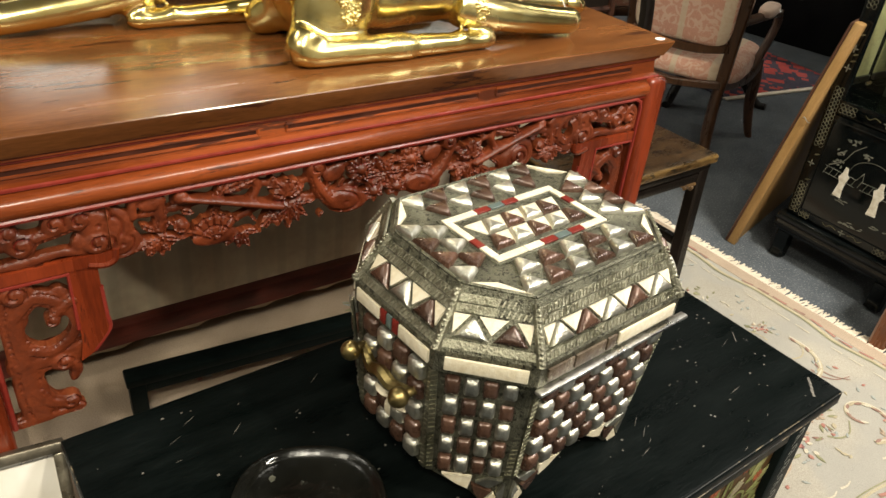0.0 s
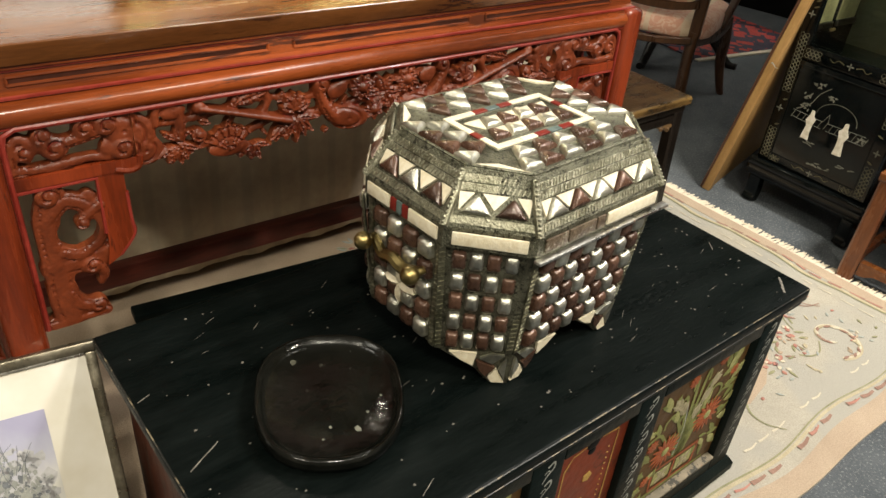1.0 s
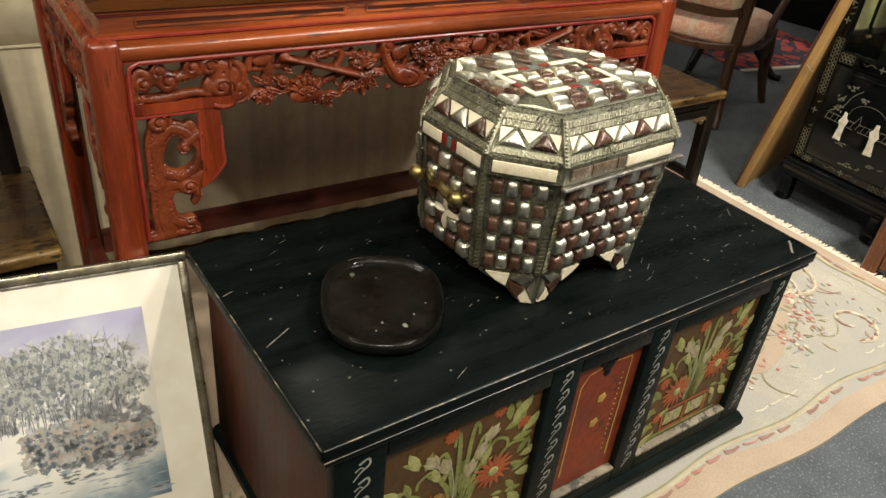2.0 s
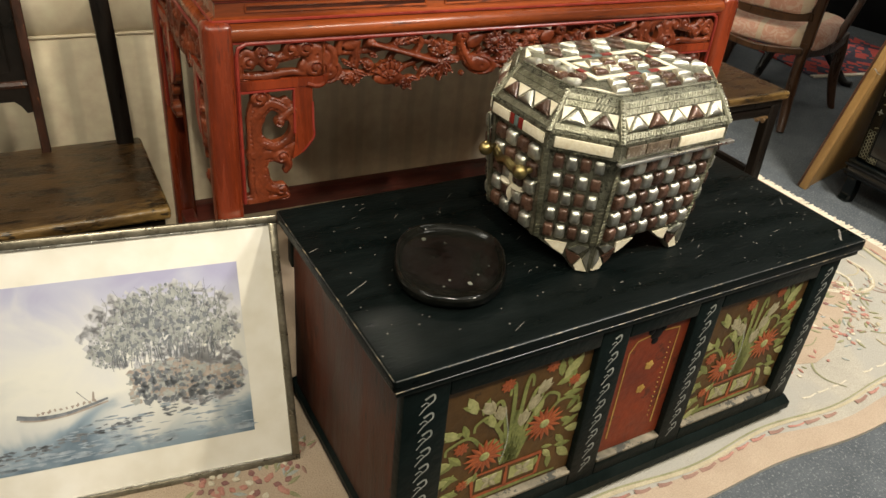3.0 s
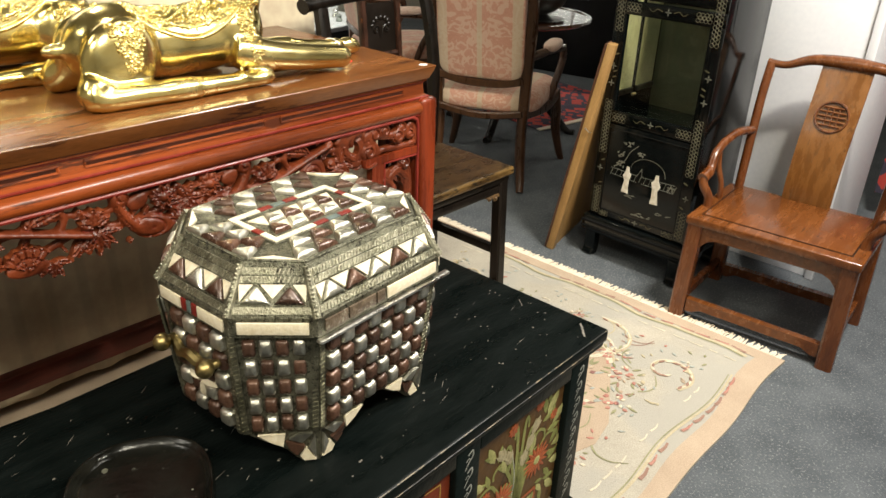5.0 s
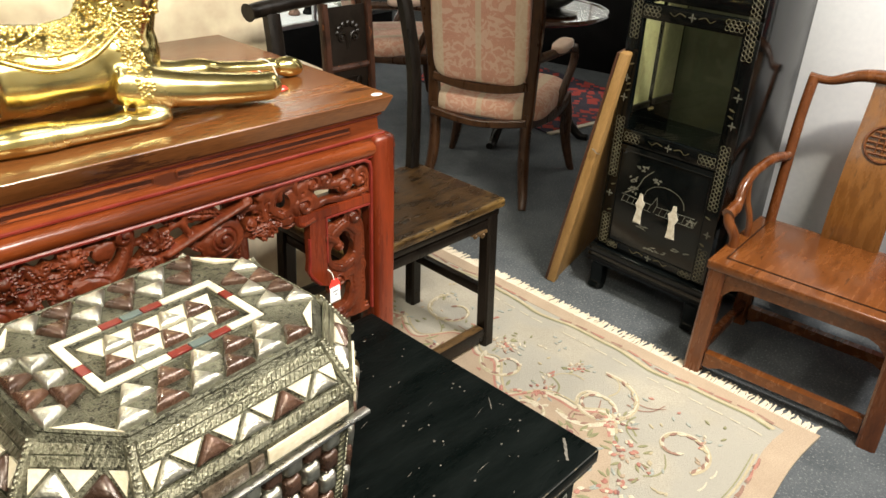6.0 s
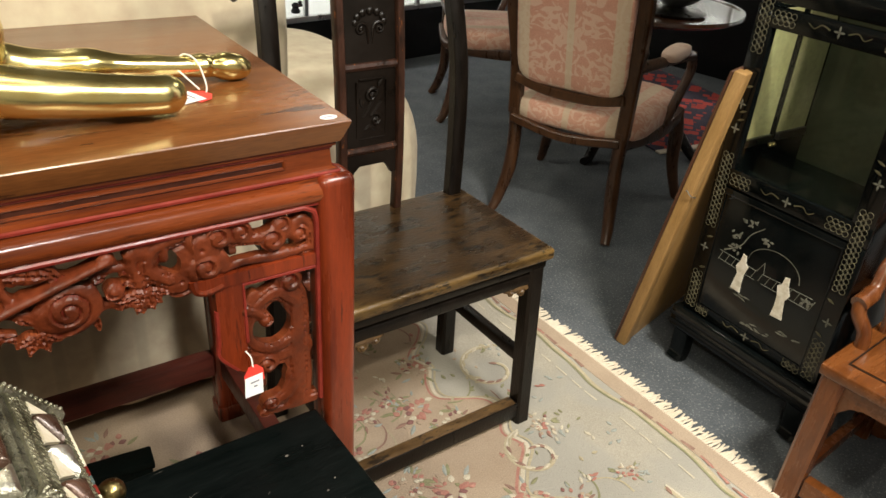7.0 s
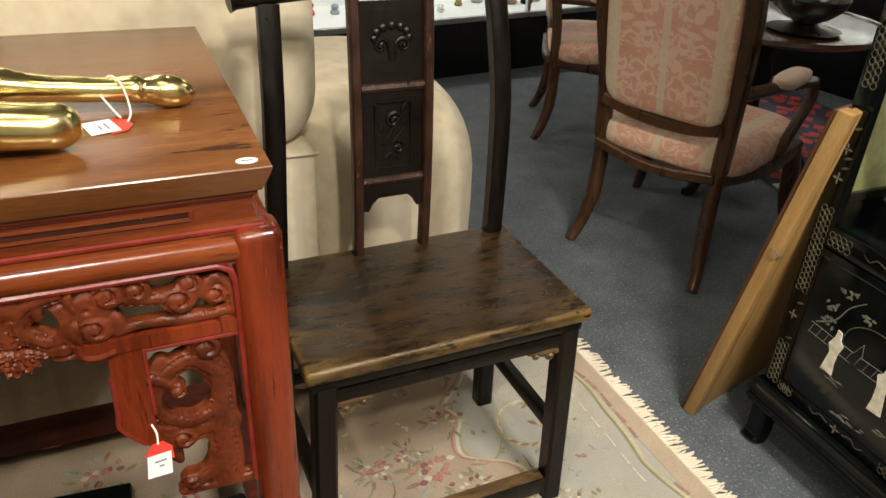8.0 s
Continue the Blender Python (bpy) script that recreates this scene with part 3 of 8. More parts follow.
def bracket_shapes(a):
    """The dragon scroll that hangs between leg and hanging post, a wide."""
    k = a / 0.11
    S = [("stroke", [(0.05, 0.715), (0.036, 0.69), (0.034, 0.65), (0.036, 0.6), (0.035, 0.545), (0.04, 0.51)], 0.017, 0.024, 0.013),
         ("curl", 0.042, 0.716, 0.018, 1.4, 0.018),
         ("stroke", [(0.035, 0.68), (0.062, 0.703), (0.09, 0.688), (0.106, 0.66), (0.1, 0.63), (0.07, 0.612), (0.045, 0.622)], 0.014, 0.012, 0.014),
         ("dome", 0.1, 0.695, 0.012, 0.022, 0.5, 0.012),
                  ("stroke", [(0.03, 0.6), (0.065, 0.598), (0.1, 0.606), (0.13, 0.62)], 0.02, 0.014, 0.013),
         ("dome", 0.11, 0.6, 0.03, 0.014, 0.35, 0.012),
         ("curl", 0.082, 0.59, 0.016, 1.3, 0.018), ("stroke", [(0.09, 0.585), (0.096, 0.57), (0.09, 0.557)], 0.012, 0.006, 0.014),
         ("stroke", [(0.04, 0.55), (0.055, 0.525), (0.078, 0.518)], 0.016, 0.012, 0.014), ("curl", 0.08, 0.518, 0.015, 1.3, 0.017),
         ("stroke", [(0.01, 0.5), (0.04, 0.5), (0.09, 0.503)], 0.014, 0.01, 0.012),
         ("hole", 0.072, 0.652, 0.027, 0.026, 0), ("hole", 0.064, 0.566, 0.009, 0.017, 0.3),
         ("stroke", [(0.108, 0.688), (0.088, 0.676), (0.078, 0.66)], 0.013, 0.007, 0.016), ("curl", 0.08, 0.664, 0.011, 1.1, 0.019), ("clip", 0.004, 1.0, 0.494, 0.7335)]
    out = []
    for sh in S:
        if sh[0] == "stroke":
            out.append(("stroke", [(u * k, b) for u, b in sh[1]], *sh[2:]))
        elif sh[0] == "clip":
            out.append(sh)
        else:
            out.append((sh[0], sh[1] * k, *sh[2:]))
    return out


def band_shapes(x0, x1, seed):
    """Blossoms, a flute, a web fan, a lotus, a basket and leaves on vines, mirrored about the middle with small changes."""
    rng = random.Random(seed)
    zt, zb = 0.822, 0.718
    Zv = lambda v: zb + (zt - zb) * v
    S = []
    half = (x1 - x0) / 2
    k = min(1.0, half / 0.44)
    for side in (-1, 1):
        X = (lambda d: x0 + d * k) if side < 0 else (lambda d: x1 - d * k)
        A = (lambda a: a) if side < 0 else (lambda a: math.pi - a)

        def leaves(d, v, r, n, a0, a1, h=0.014, w=0.42):
            for i in range(n):
                a = a0 + (a1 - a0) * i / max(1, n - 1) + rng.uniform(-0.12, 0.12)
                S.append(("leaf", X(d), Zv(v), r * rng.uniform(0.85, 1.1), r * w, A(a), h * rng.uniform(0.85, 1.1)))

        def stroke(pts, r0, r1, h):
            S.append(("stroke", [(X(d), Zv(v)) for d, v in pts], r0, r1, h))

        # cloud head that grows out of the end cell
        S.append(("dome", X(-0.005), Zv(0.62), 0.036, 0.034, 0, 0.014))
        S.append(("dome", X(0.014), Zv(0.36), 0.026, 0.024, 0, 0.013))
        S.append(("curl", X(-0.012), Zv(0.46), 0.02, 1.4, 0.019))
        S.append(("curl", X(-0.012), Zv(0.85), 0.018, 1.3, 0.018))
        if side > 0:
            S.append(("hole", X(0.03), Zv(0.66), 0.014, 0.018, 0.5))
            stroke([(0.01, 0.95), (0.045, 0.85), (0.052, 0.6), (0.03, 0.42)], 0.01, 0.012, 0.015)
        # hooked stem, ribbon bow and coin
        stroke([(0.032, 0.72), (0.036, 0.95), (0.062, 0.93), (0.07, 0.7), (0.066, 0.45)], 0.006, 0.009, 0.014)
        S.append(("dome", X(0.06), Zv(0.86), 0.02, 0.012, 0.2, 0.015))
        leaves(0.062, 0.36, 0.036, 7, -2.7, -0.3, 0.015)
        leaves(0.062, 0.42, 0.03, 3, 2.6, 0.4, 0.013)
        S.append(("curl", X(0.096), Zv(0.45), 0.0125, 0.9, 0.02))
        # web fan or gourd under a flute
        if side < 0:
            S.append(("fan", X(0.145), Zv(0.12), 0.044, 0.5, 2.7, 0.017, 6))
            S.append(("dome", X(0.145), Zv(0.14), 0.034, 0.014, 0, 0.013))
        else:
            S.append(("dome", X(0.15), Zv(0.34), 0.04, 0.034, 0.3, 0.017))
            S.append(("curl", X(0.15), Zv(0.36), 0.026, 2.2, 0.021))
        stroke([(0.1, 0.86), (0.17, 0.66), (0.25, 0.42)], 0.0055, 0.0065, 0.022)
        S.append(("dome", X(0.1), Zv(0.87), 0.011, 0.011, 0, 0.02))
        leaves(0.185, 0.14, 0.034, 4, -2.6, -0.4, 0.013)
        S.append(("leaf", X(0.158), Zv(0.82), 0.058, 0.026, A(0.25), 0.015))
        S.append(("leaf", X(0.15), Zv(0.74), 0.04, 0.018, A(0.9), 0.013))
        stroke([(0.205, 0.98), (0.215, 0.8), (0.205, 0.6)], 0.007, 0.006, 0.013)
        # lotus over spread leaves
        for a, r in ((1.57, 0.036), (1.0, 0.034), (2.14, 0.034), (0.4, 0.03), (2.74, 0.03)):
            S.append(("leaf", X(0.262), Zv(0.55), r, 0.024, A(a), 0.018))
        leaves(0.265, 0.42, 0.044, 7, -2.9, -0.2, 0.015, 0.36)
        leaves(0.235, 0.3, 0.034, 3, -2.4, -1.2, 0.012, 0.4)
        # ruyi handle sweeping to a basket
        S.append(("curl", X(0.312), Zv(0.9), 0.016, 1.3, 0.02))
        stroke([(0.306, 0.82), (0.318, 0.55), (0.34, 0.3), (0.37, 0.2)], 0.008, 0.014, 0.018)
        S.append(("dome", X(0.365), Zv(0.26), 0.04, 0.022, -0.2, 0.019))
        S.append(("dome", X(0.345), Zv(0.75), 0.02, 0.014, 0.4, 0.014))
        # beaded blossoms towards the middle
        for d, v, r, n in ((0.392, 0.74, 0.028, 9), (0.418, 0.32, 0.024, 7)):
            for i in range(n):
                S.append(("leaf", X(d), Zv(v), r, r * 0.6, 6.283 * i / n + 0.3, 0.016))
            S.append(("dome", X(d), Zv(v), r * 0.34, r * 0.34, 0, 0.021))
        leaves(0.44, 0.6, 0.04, 5, -2.2, 2.2, 0.013)
        # vines that hold it together
        stroke([(0.0, 0.4), (0.08, 0.28), (0.16, 0.3), (0.24, 0.5), (0.32, 0.42), (0.4, 0.5), (0.45, 0.35)], 0.006, 0.006, 0.009)
        stroke([(0.03, 0.7), (0.12, 0.72), (0.2, 0.85), (0.28, 0.7), (0.36, 0.86), (0.45, 0.7)], 0.005, 0.005, 0.009)
        for _ in range(34):
            S.append(("leaf", X(rng.uniform(0.04, 0.44)), Zv(rng.uniform(0.15, 0.95)), rng.uniform(0.018, 0.03), rng.uniform(0.009, 0.014), rng.uniform(0, 6.28), rng.uniform(0.008, 0.012)))
        for d in (0.09, 0.2, 0.3, 0.4):
            stroke([(d, 0.8), (d + 0.008, 1.0)], 0.005, 0.007, 0.009)
    S.append(("clip", x0 - 0.004, x1 + 0.004, zb - 0.02, 0.8235))
    return S


def altar_table(m):
    t = thing("altar_table", m, "red-brown carved Chinese altar table, polished top, openwork apron", "table")
    HX, HY = 0.636, 0.305
    part("tabletop", rects(bmesh.new(), [(HX - 0.018, HY - 0.018, 0.9), (HX - 0.011, HY - 0.011, 0.903), (HX - 0.008, HY - 0.008, 0.91), (HX - 0.003, HY - 0.003, 0.922), (HX - 0.0005, HY - 0.0005, 0.93), (HX, HY, 0.932), (HX - 0.001, HY - 0.001, 0.9335), (HX - 0.003, HY - 0.003, 0.934)]), M_REDTOP, t, "polished top with sloping edge, reflected sheen in its brown", angle=25)
    part("waist", rects(bmesh.new(), [(HX - 0.012, HY - 0.012, 0.858), (HX - 0.012, HY - 0.012, 0.864), (HX - 0.019, HY - 0.019, 0.868), (HX - 0.021, HY - 0.021, 0.894), (HX - 0.015, HY - 0.015, 0.897), (HX - 0.015, HY - 0.015, 0.901)]), M_RED, t, "red-brown waist with raised fillets")
    part("apron_rail", rects(bmesh.new(), [(HX - 0.03, HY - 0.03, 0.824), (HX - 0.006, HY - 0.006, 0.825), (HX - 0.001, HY - 0.001, 0.829), (HX + 0.003, HY + 0.003, 0.837), (HX + 0.002, HY + 0.002, 0.846), (HX - 0.003, HY - 0.003, 0.853), (HX - 0.012, HY - 0.012, 0.858)]), M_RED, t, "rounded apron rail", angle=50)
    for hx, hy, z, r in ((HX - 0.02, HY - 0.02, 0.8945, 0.0024), (HX - 0.012, HY - 0.012, 0.8615, 0.003), (HX - 0.006, HY - 0.006, 0.8245, 0.0026)):
        bm = bmesh.new()
        ring = [(-hx, -hy, z), (hx, -hy, z), (hx, hy, z), (-hx, hy, z), (-hx, -hy, z)]
        for a, b in zip(ring, ring[1:]):
            tube(bm, [a, b], r, 6)
        part("moulding_bead", bm, M_TRIMRED, t, "red-painted moulding line")
    # long sunk panels in the waist; a dark strip paints each slot's shade
    for x0, x1 in ((-0.563, -0.207), (-0.164, 0.181), (0.219, 0.551)):
        bm = bmesh.new()
        y = -(HY - 0.02)
        ring = [(x0, y, 0.875), (x1, y, 0.875), (x1, y, 0.886), (x0, y, 0.886), (x0, y, 0.875)]
        for a, b in zip(ring, ring[1:]):
            tube(bm, [a, b], 0.0028, 7)
        part("waist_panel", bm, M_RED, t)
        part("waist_groove", B(x0 + 0.003, x1 - 0.003, y - 0.0006, y + 0.002, 0.8765, 0.8845), M_SLOTSHADE, t, "dark strip painted as the shade of a sunk slot")
    LW = 0.053
    leg_x = (-HX - 0.008 + LW / 2, HX + 0.006 - LW / 2)
    leg_y = (-HY - 0.006 + LW / 2, HY + 0.006 - LW / 2)
    for lx in leg_x:
        for ly in leg_y:
            bm = B(lx - LW / 2, lx + LW / 2, ly - LW / 2, ly + LW / 2, 0.03, 0.862, 0.013, 4)
            box(bm, lx - LW / 2 - 0.004, lx + LW / 2 + 0.004, ly - LW / 2 - 0.004, ly + LW / 2 + 0.004, 0.0, 0.05, 0.008, 2)
            part("leg", bm, M_REDLEG, t)
    for ly in leg_y:
        part("stretcher", B(leg_x[0] + LW / 2, leg_x[1] - LW / 2, ly - 0.017, ly + 0.017, 0.14, 0.195, 0.004), M_DARKRED, t) if ly > 0 else None
    for lx in leg_x:
        part("stretcher", B(lx - 0.017, lx + 0.017, leg_y[0] + LW / 2, leg_y[1] - LW / 2, 0.14, 0.195, 0.004), M_DARKRED, t)

    def apron(mm, half, wide, seed, fine=True):
        """One side's openwork between its legs, drawn in x and z and stood up by mm."""
        x0, x1 = -half + LW, half - LW
        cell = wide
        bm = bmesh.new()
        pts = [mm @ Vector((x, z, 0.014)) for x, z in ((x0 + 0.002, 0.5), (x0 + 0.002, 0.8), (x0 + 0.006, 0.815), (x0 + 0.02, 0.8225), (0, 0.8225), (x1 - 0.02, 0.8225), (x1 - 0.006, 0.815), (x1 - 0.002, 0.8), (x1 - 0.002, 0.5))]
        tube(bm, pts, 0.0042, 7)
        part("apron_bead", bm, M_TRIMRED, t, "red-painted bead round the opening")
        for s in (-1, 1):
            e = x0 if s < 0 else x1
            f = lambda d: e - s * d
            bm = bmesh.new()
            slab(bm, [(f(0), 0.735), (f(cell - 0.012), 0.735), (f(cell), 0.741), (f(cell), 0.752), (f(0), 0.752)], -0.004, 0.016, mm)
            tube(bm, spline([mm @ Vector((f(d), z, 0.013)) for d, z in ((cell - 0.035, 0.738), (cell - 0.015, 0.733), (cell - 0.001, 0.738), (cell + 0.002, 0.754))], 4), 0.0055, 8)
            part("apron_shelf", bm, M_REDLEG, t)
            a, b = cell - 0.06, cell - 0.024
            bm = bmesh.new()
            slab(bm, [(f(d), z) for d, z in ((a, 0.733), ((a + b) / 2 - 0.004, 0.741), (b, 0.729), (b, 0.65), (b + 0.003, 0.632), (b - 0.002, 0.62), (b - 0.022, 0.596), (a - 0.006, 0.585), (a, 0.62))], -0.004, 0.0145, mm)
            part("hanging_post", bm, M_REDLEG, t)
            bm = bmesh.new()
            tube(bm, [mm @ Vector((f(d), z, 0.013)) for d, z in ((0.003, 0.731), (a - 0.001, 0.731), (a - 0.001, 0.64))], 0.0035, 6)
            tube(bm, spline([mm @ Vector((f(d), z, 0.012)) for d, z in ((b, 0.7), (b + 0.001, 0.65), (b + 0.003, 0.632), (b - 0.004, 0.618), (b - 0.022, 0.597))], 3), 0.0035, 6)
            part("post_bead", bm, M_TRIMRED, t, "red-painted bead")
            part("carved_bracket", relief(bracket_shapes(a), 0.002, f, mm), M_CARVE, t, "openwork dragon-scroll bracket")
            part("cloud_scroll", relief(cloud_shapes(cell), 0.002 if fine else 0.003, f, mm), M_CARVE, t, "cloud scrolls cut through the apron")
        part("carved_band", relief(band_shapes(x0 + cell, x1 - cell, seed), 0.002 if fine else 0.003, lambda d: d, mm), M_CARVE, t, "openwork band of blossoms, flutes and leaves")

    apron(pose(0, -HY + 0.02, 0, 90), HX + 0.006, 0.168, 5)
    apron(pose(-HX + 0.016, 0, 0, 90, 0, -90), HY + 0.003, 0.15, 6, False)
    apron(pose(HX - 0.016, 0, 0, 90, 0, 90), HY + 0.003, 0.15, 7, False)
    return t


# dark brown that stands for the shade inside the waist slots
M_SLOTSHADE = mat("groove_shade_brown", (0.022, 0.006, 0.003), (0.05, 0.012, 0.005), 20, 0.6, 0, 0.2, 90, spec=0.2)
M_TRIMRED = mat("red_trim_paint", (0.14, 0.013, 0.008), (0.22, 0.024, 0.014), 20, 0.4, 0, 0.1, 90)
altar_table(pose(0.099, 0.767, 0))



def low_bench(m):
    t = thing("low_bench", m, "low narrow black wooden bench under the altar table", "bench")
    part("seat_board", B(-0.385, 0.385, -0.024, 0.024, 0.1, 0.122, 0.004), M_BLACKGREEN, t)
    part("front_rail", B(-0.345, 0.345, -0.02, -0.006, 0.075, 0.1, 0.003), M_BLACKGREEN, t)
    for x in (-0.362, 0.362):
        part("leg", B(x - 0.018, x + 0.018, -0.022, 0.022, 0, 0.1, 0.003), M_BLACKGREEN, t)
    return t


low_bench(pose(0.118, 0.905, 0.0105, 0, 0, -4.8))

# ---- the painted chest ----
M_LEAFPAINT = mat("olive_leaf_paint", (0.11, 0.125, 0.03), (0.2, 0.205, 0.06), 30, 0.55, 0, 0.2, 120)
M_PALEPAINT = mat("pale_green_paint", (0.2, 0.2, 0.06), (0.32, 0.31, 0.13), 30, 0.55, 0, 0.2, 120)
M_REDPAINT = mat("orange_red_flower_paint", (0.2, 0.042, 0.011), (0.3, 0.072, 0.018), 30, 0.55, 0, 0.2, 120)
M_MAUVEPAINT = mat("faded_cream_paint", (0.2, 0.17, 0.09), (0.33, 0.29, 0.18), 30, 0.55, 0, 0.2, 120)
M_WHITEPAINT = mat("grey_white_paint", (0.16, 0.17, 0.15), (0.3, 0.3, 0.27), 30, 0.6, 0, 0.2, 120)
M_YELLOWPAINT = mat("ochre_line_paint", (0.3, 0.17, 0.03), (0.4, 0.25, 0.06), 30, 0.55, 0, 0.2, 120)


def ribbon(bm, pts, width, m, y):
    """A flat painted stroke through (x, z) points; width tapers to its end."""
    pts = [Vector((a, b, 0)) for a, b in pts]
    pts = spline(pts, 6)
    k = len(pts)
    prev = None
    for i, p in enumerate(pts):
        d = (pts[min(i + 1, k - 1)] - pts[max(i - 1, 0)]).normalized()
        w = width * (1 - 0.55 * i / k) / 2
        s = Vector((-d.y, d.x, 0)) * w
        row = [bm.verts.new(m @ Vector((*(p + s).xy, y))), bm.verts.new(m @ Vector((*(p - s).xy, y)))]
        if prev:
            bm.faces.new((prev[0], prev[1], row[1], row[0]))
        prev = row


def bouquet(parent, cx, z0, w, h, y):
    """Painted vase of flowers on a panel, w wide and h high."""
    m = pose(0, y, 0, 90)
    P = lambda u, v: (cx + u * w, z0 + v * h)
    stems, pale, red, mauve, white = (bmesh.new() for _ in range(5))
    for u, v, bend in ((-0.05, 0.93, -0.02), (0.06, 0.95, 0.03), (-0.2, 0.72, -0.1), (0.22, 0.75, 0.1), (-0.33, 0.6, -0.16), (0.34, 0.66, 0.16), (0.0, 0.7, 0.0), (0.13, 0.83, 0.05), (-0.13, 0.82, -0.05)):
        ribbon(stems, [P(u * 0.15, 0.27), P(u * 0.4, 0.5), P(u * 0.8 - bend * 0.3, v - 0.12), P(u, v), P(u + bend * 0.9, v - 0.03), P(u + bend, v - 0.09)], 0.011, m, 0.0009)
    for u, v, a, s in ((-0.3, 0.78, 2.0, 0.05), (-0.4, 0.63, 2.6, 0.05), (-0.43, 0.42, 3.0, 0.055), (-0.44, 0.3, 3.4, 0.05), (-0.42, 0.16, 3.5, 0.05), (-0.36, 0.06, 3.8, 0.045), (0.33, 0.83, 1.0, 0.055), (0.42, 0.72, 0.7, 0.055), (0.4, 0.88, 1.2, 0.04), (0.44, 0.52, 0.2, 0.05), (0.43, 0.38, -0.2, 0.05), (0.4, 0.22, -0.8, 0.05), (-0.16, 0.62, 1.9, 0.04), (0.15, 0.6, 1.2, 0.04), (-0.26, 0.25, 3.9, 0.035), (0.28, 0.25, -0.9, 0.035)):
        leaf(pale, *P(u, v), s, s * 0.42, a, 0.0012, m, 0.0003)
        leaf(stems, *P(u * 0.93, v + 0.03), s * 0.8, s * 0.3, a + 0.7, 0.001, m, 0.0002)
        leaf(stems, *P(u * 0.85, v - 0.03), s * 0.8, s * 0.3, a - 0.7, 0.001, m, 0.0002)
    for u, v, r in ((-0.2, 0.4, 0.043), (0.24, 0.5, 0.043)):
        flower(red, *P(u, v), r, 16, 0.0016, m, 0.0012)
    for u, v, r in ((-0.1, 0.93, 0.016), (0.22, 0.97, 0.015), (-0.38, 0.53, 0.016), (0.42, 0.8, 0.014), (-0.34, 0.2, 0.014)):
        flower(red, *P(u, v), r, 9, 0.0012, m, 0.0008)
    for u, v, a in ((-0.17, 0.74, 2.2), (0.14, 0.77, 0.9), (-0.1, 0.66, 1.9), (0.1, 0.66, 1.2), (0.05, 0.55, 1.4)):
        leaf(mauve, *P(u, v), 0.042, 0.022, a, 0.0012, m, 0.0006)
        for da in (-0.35, 0.35):
            leaf(mauve, *P(u, v), 0.036, 0.012, a + da, 0.0012, m, 0.0006)
    for i in range(26):
        a = i / 26
        dome(white, (*P(-0.07 + 0.03 * math.sin(a * 4), 0.3 + 0.45 * a), 0.0012), 0.0016, 0.0016, 0.001, 6, 2, m)
    for u, r in ((-0.2, 0.4), (0.24, 0.5)):
        dome(pale, (*P(u, r), 0.0026), 0.011, 0.011, 0.0016, 10, 2, m)
    # the low planter
    for a, b in (((-0.25, 0.05), (0.25, 0.05)), ((0.25, 0.05), (0.27, 0.24)), ((0.27, 0.24), (-0.27, 0.24)), ((-0.27, 0.24), (-0.25, 0.05)), ((0.0, 0.05), (0.0, 0.24))):
        ribbon(red, [P(*a), P((a[0] + b[0]) / 2, (a[1] + b[1]) / 2), P(*b)], 0.009, m, 0.0008)
    for c in (-0.13, 0.13):
        slab(pale, [P(c - 0.1, 0.09), P(c + 0.1, 0.09), P(c + 0.1, 0.2), P(c - 0.1, 0.2)], 0, 0.0004, m)
        for k in range(4):
            leaf(mauve, *P(c, 0.145), 0.024, 0.012, 0.785 + k * 1.57, 0.0012, m, 0.0006)
    ribbon(stems, [P(-0.42, 0.02), P(0, 0.025), P(0.42, 0.02)], 0.012, m, 0.0006)
    for name, bm, mt in (("painted_stem", stems, M_LEAFPAINT), ("painted_leaf", pale, M_PALEPAINT), ("painted_blossom", red, M_REDPAINT), ("painted_petal", mauve, M_MAUVEPAINT), ("painted_dot", white, M_WHITEPAINT)):
        tagged(part(name, bm, mt, parent, smooth=False), kind="stuff")


M_EDGEWEAR = mat("rubbed_black_paint", (0.006, 0.007, 0.006), (0.02, 0.02, 0.017), 9, 0.45, 0, 0.2, 60, fleck=(0.2, 0.16, 0.1), fleck_scale=30, fleck_at=0.53)


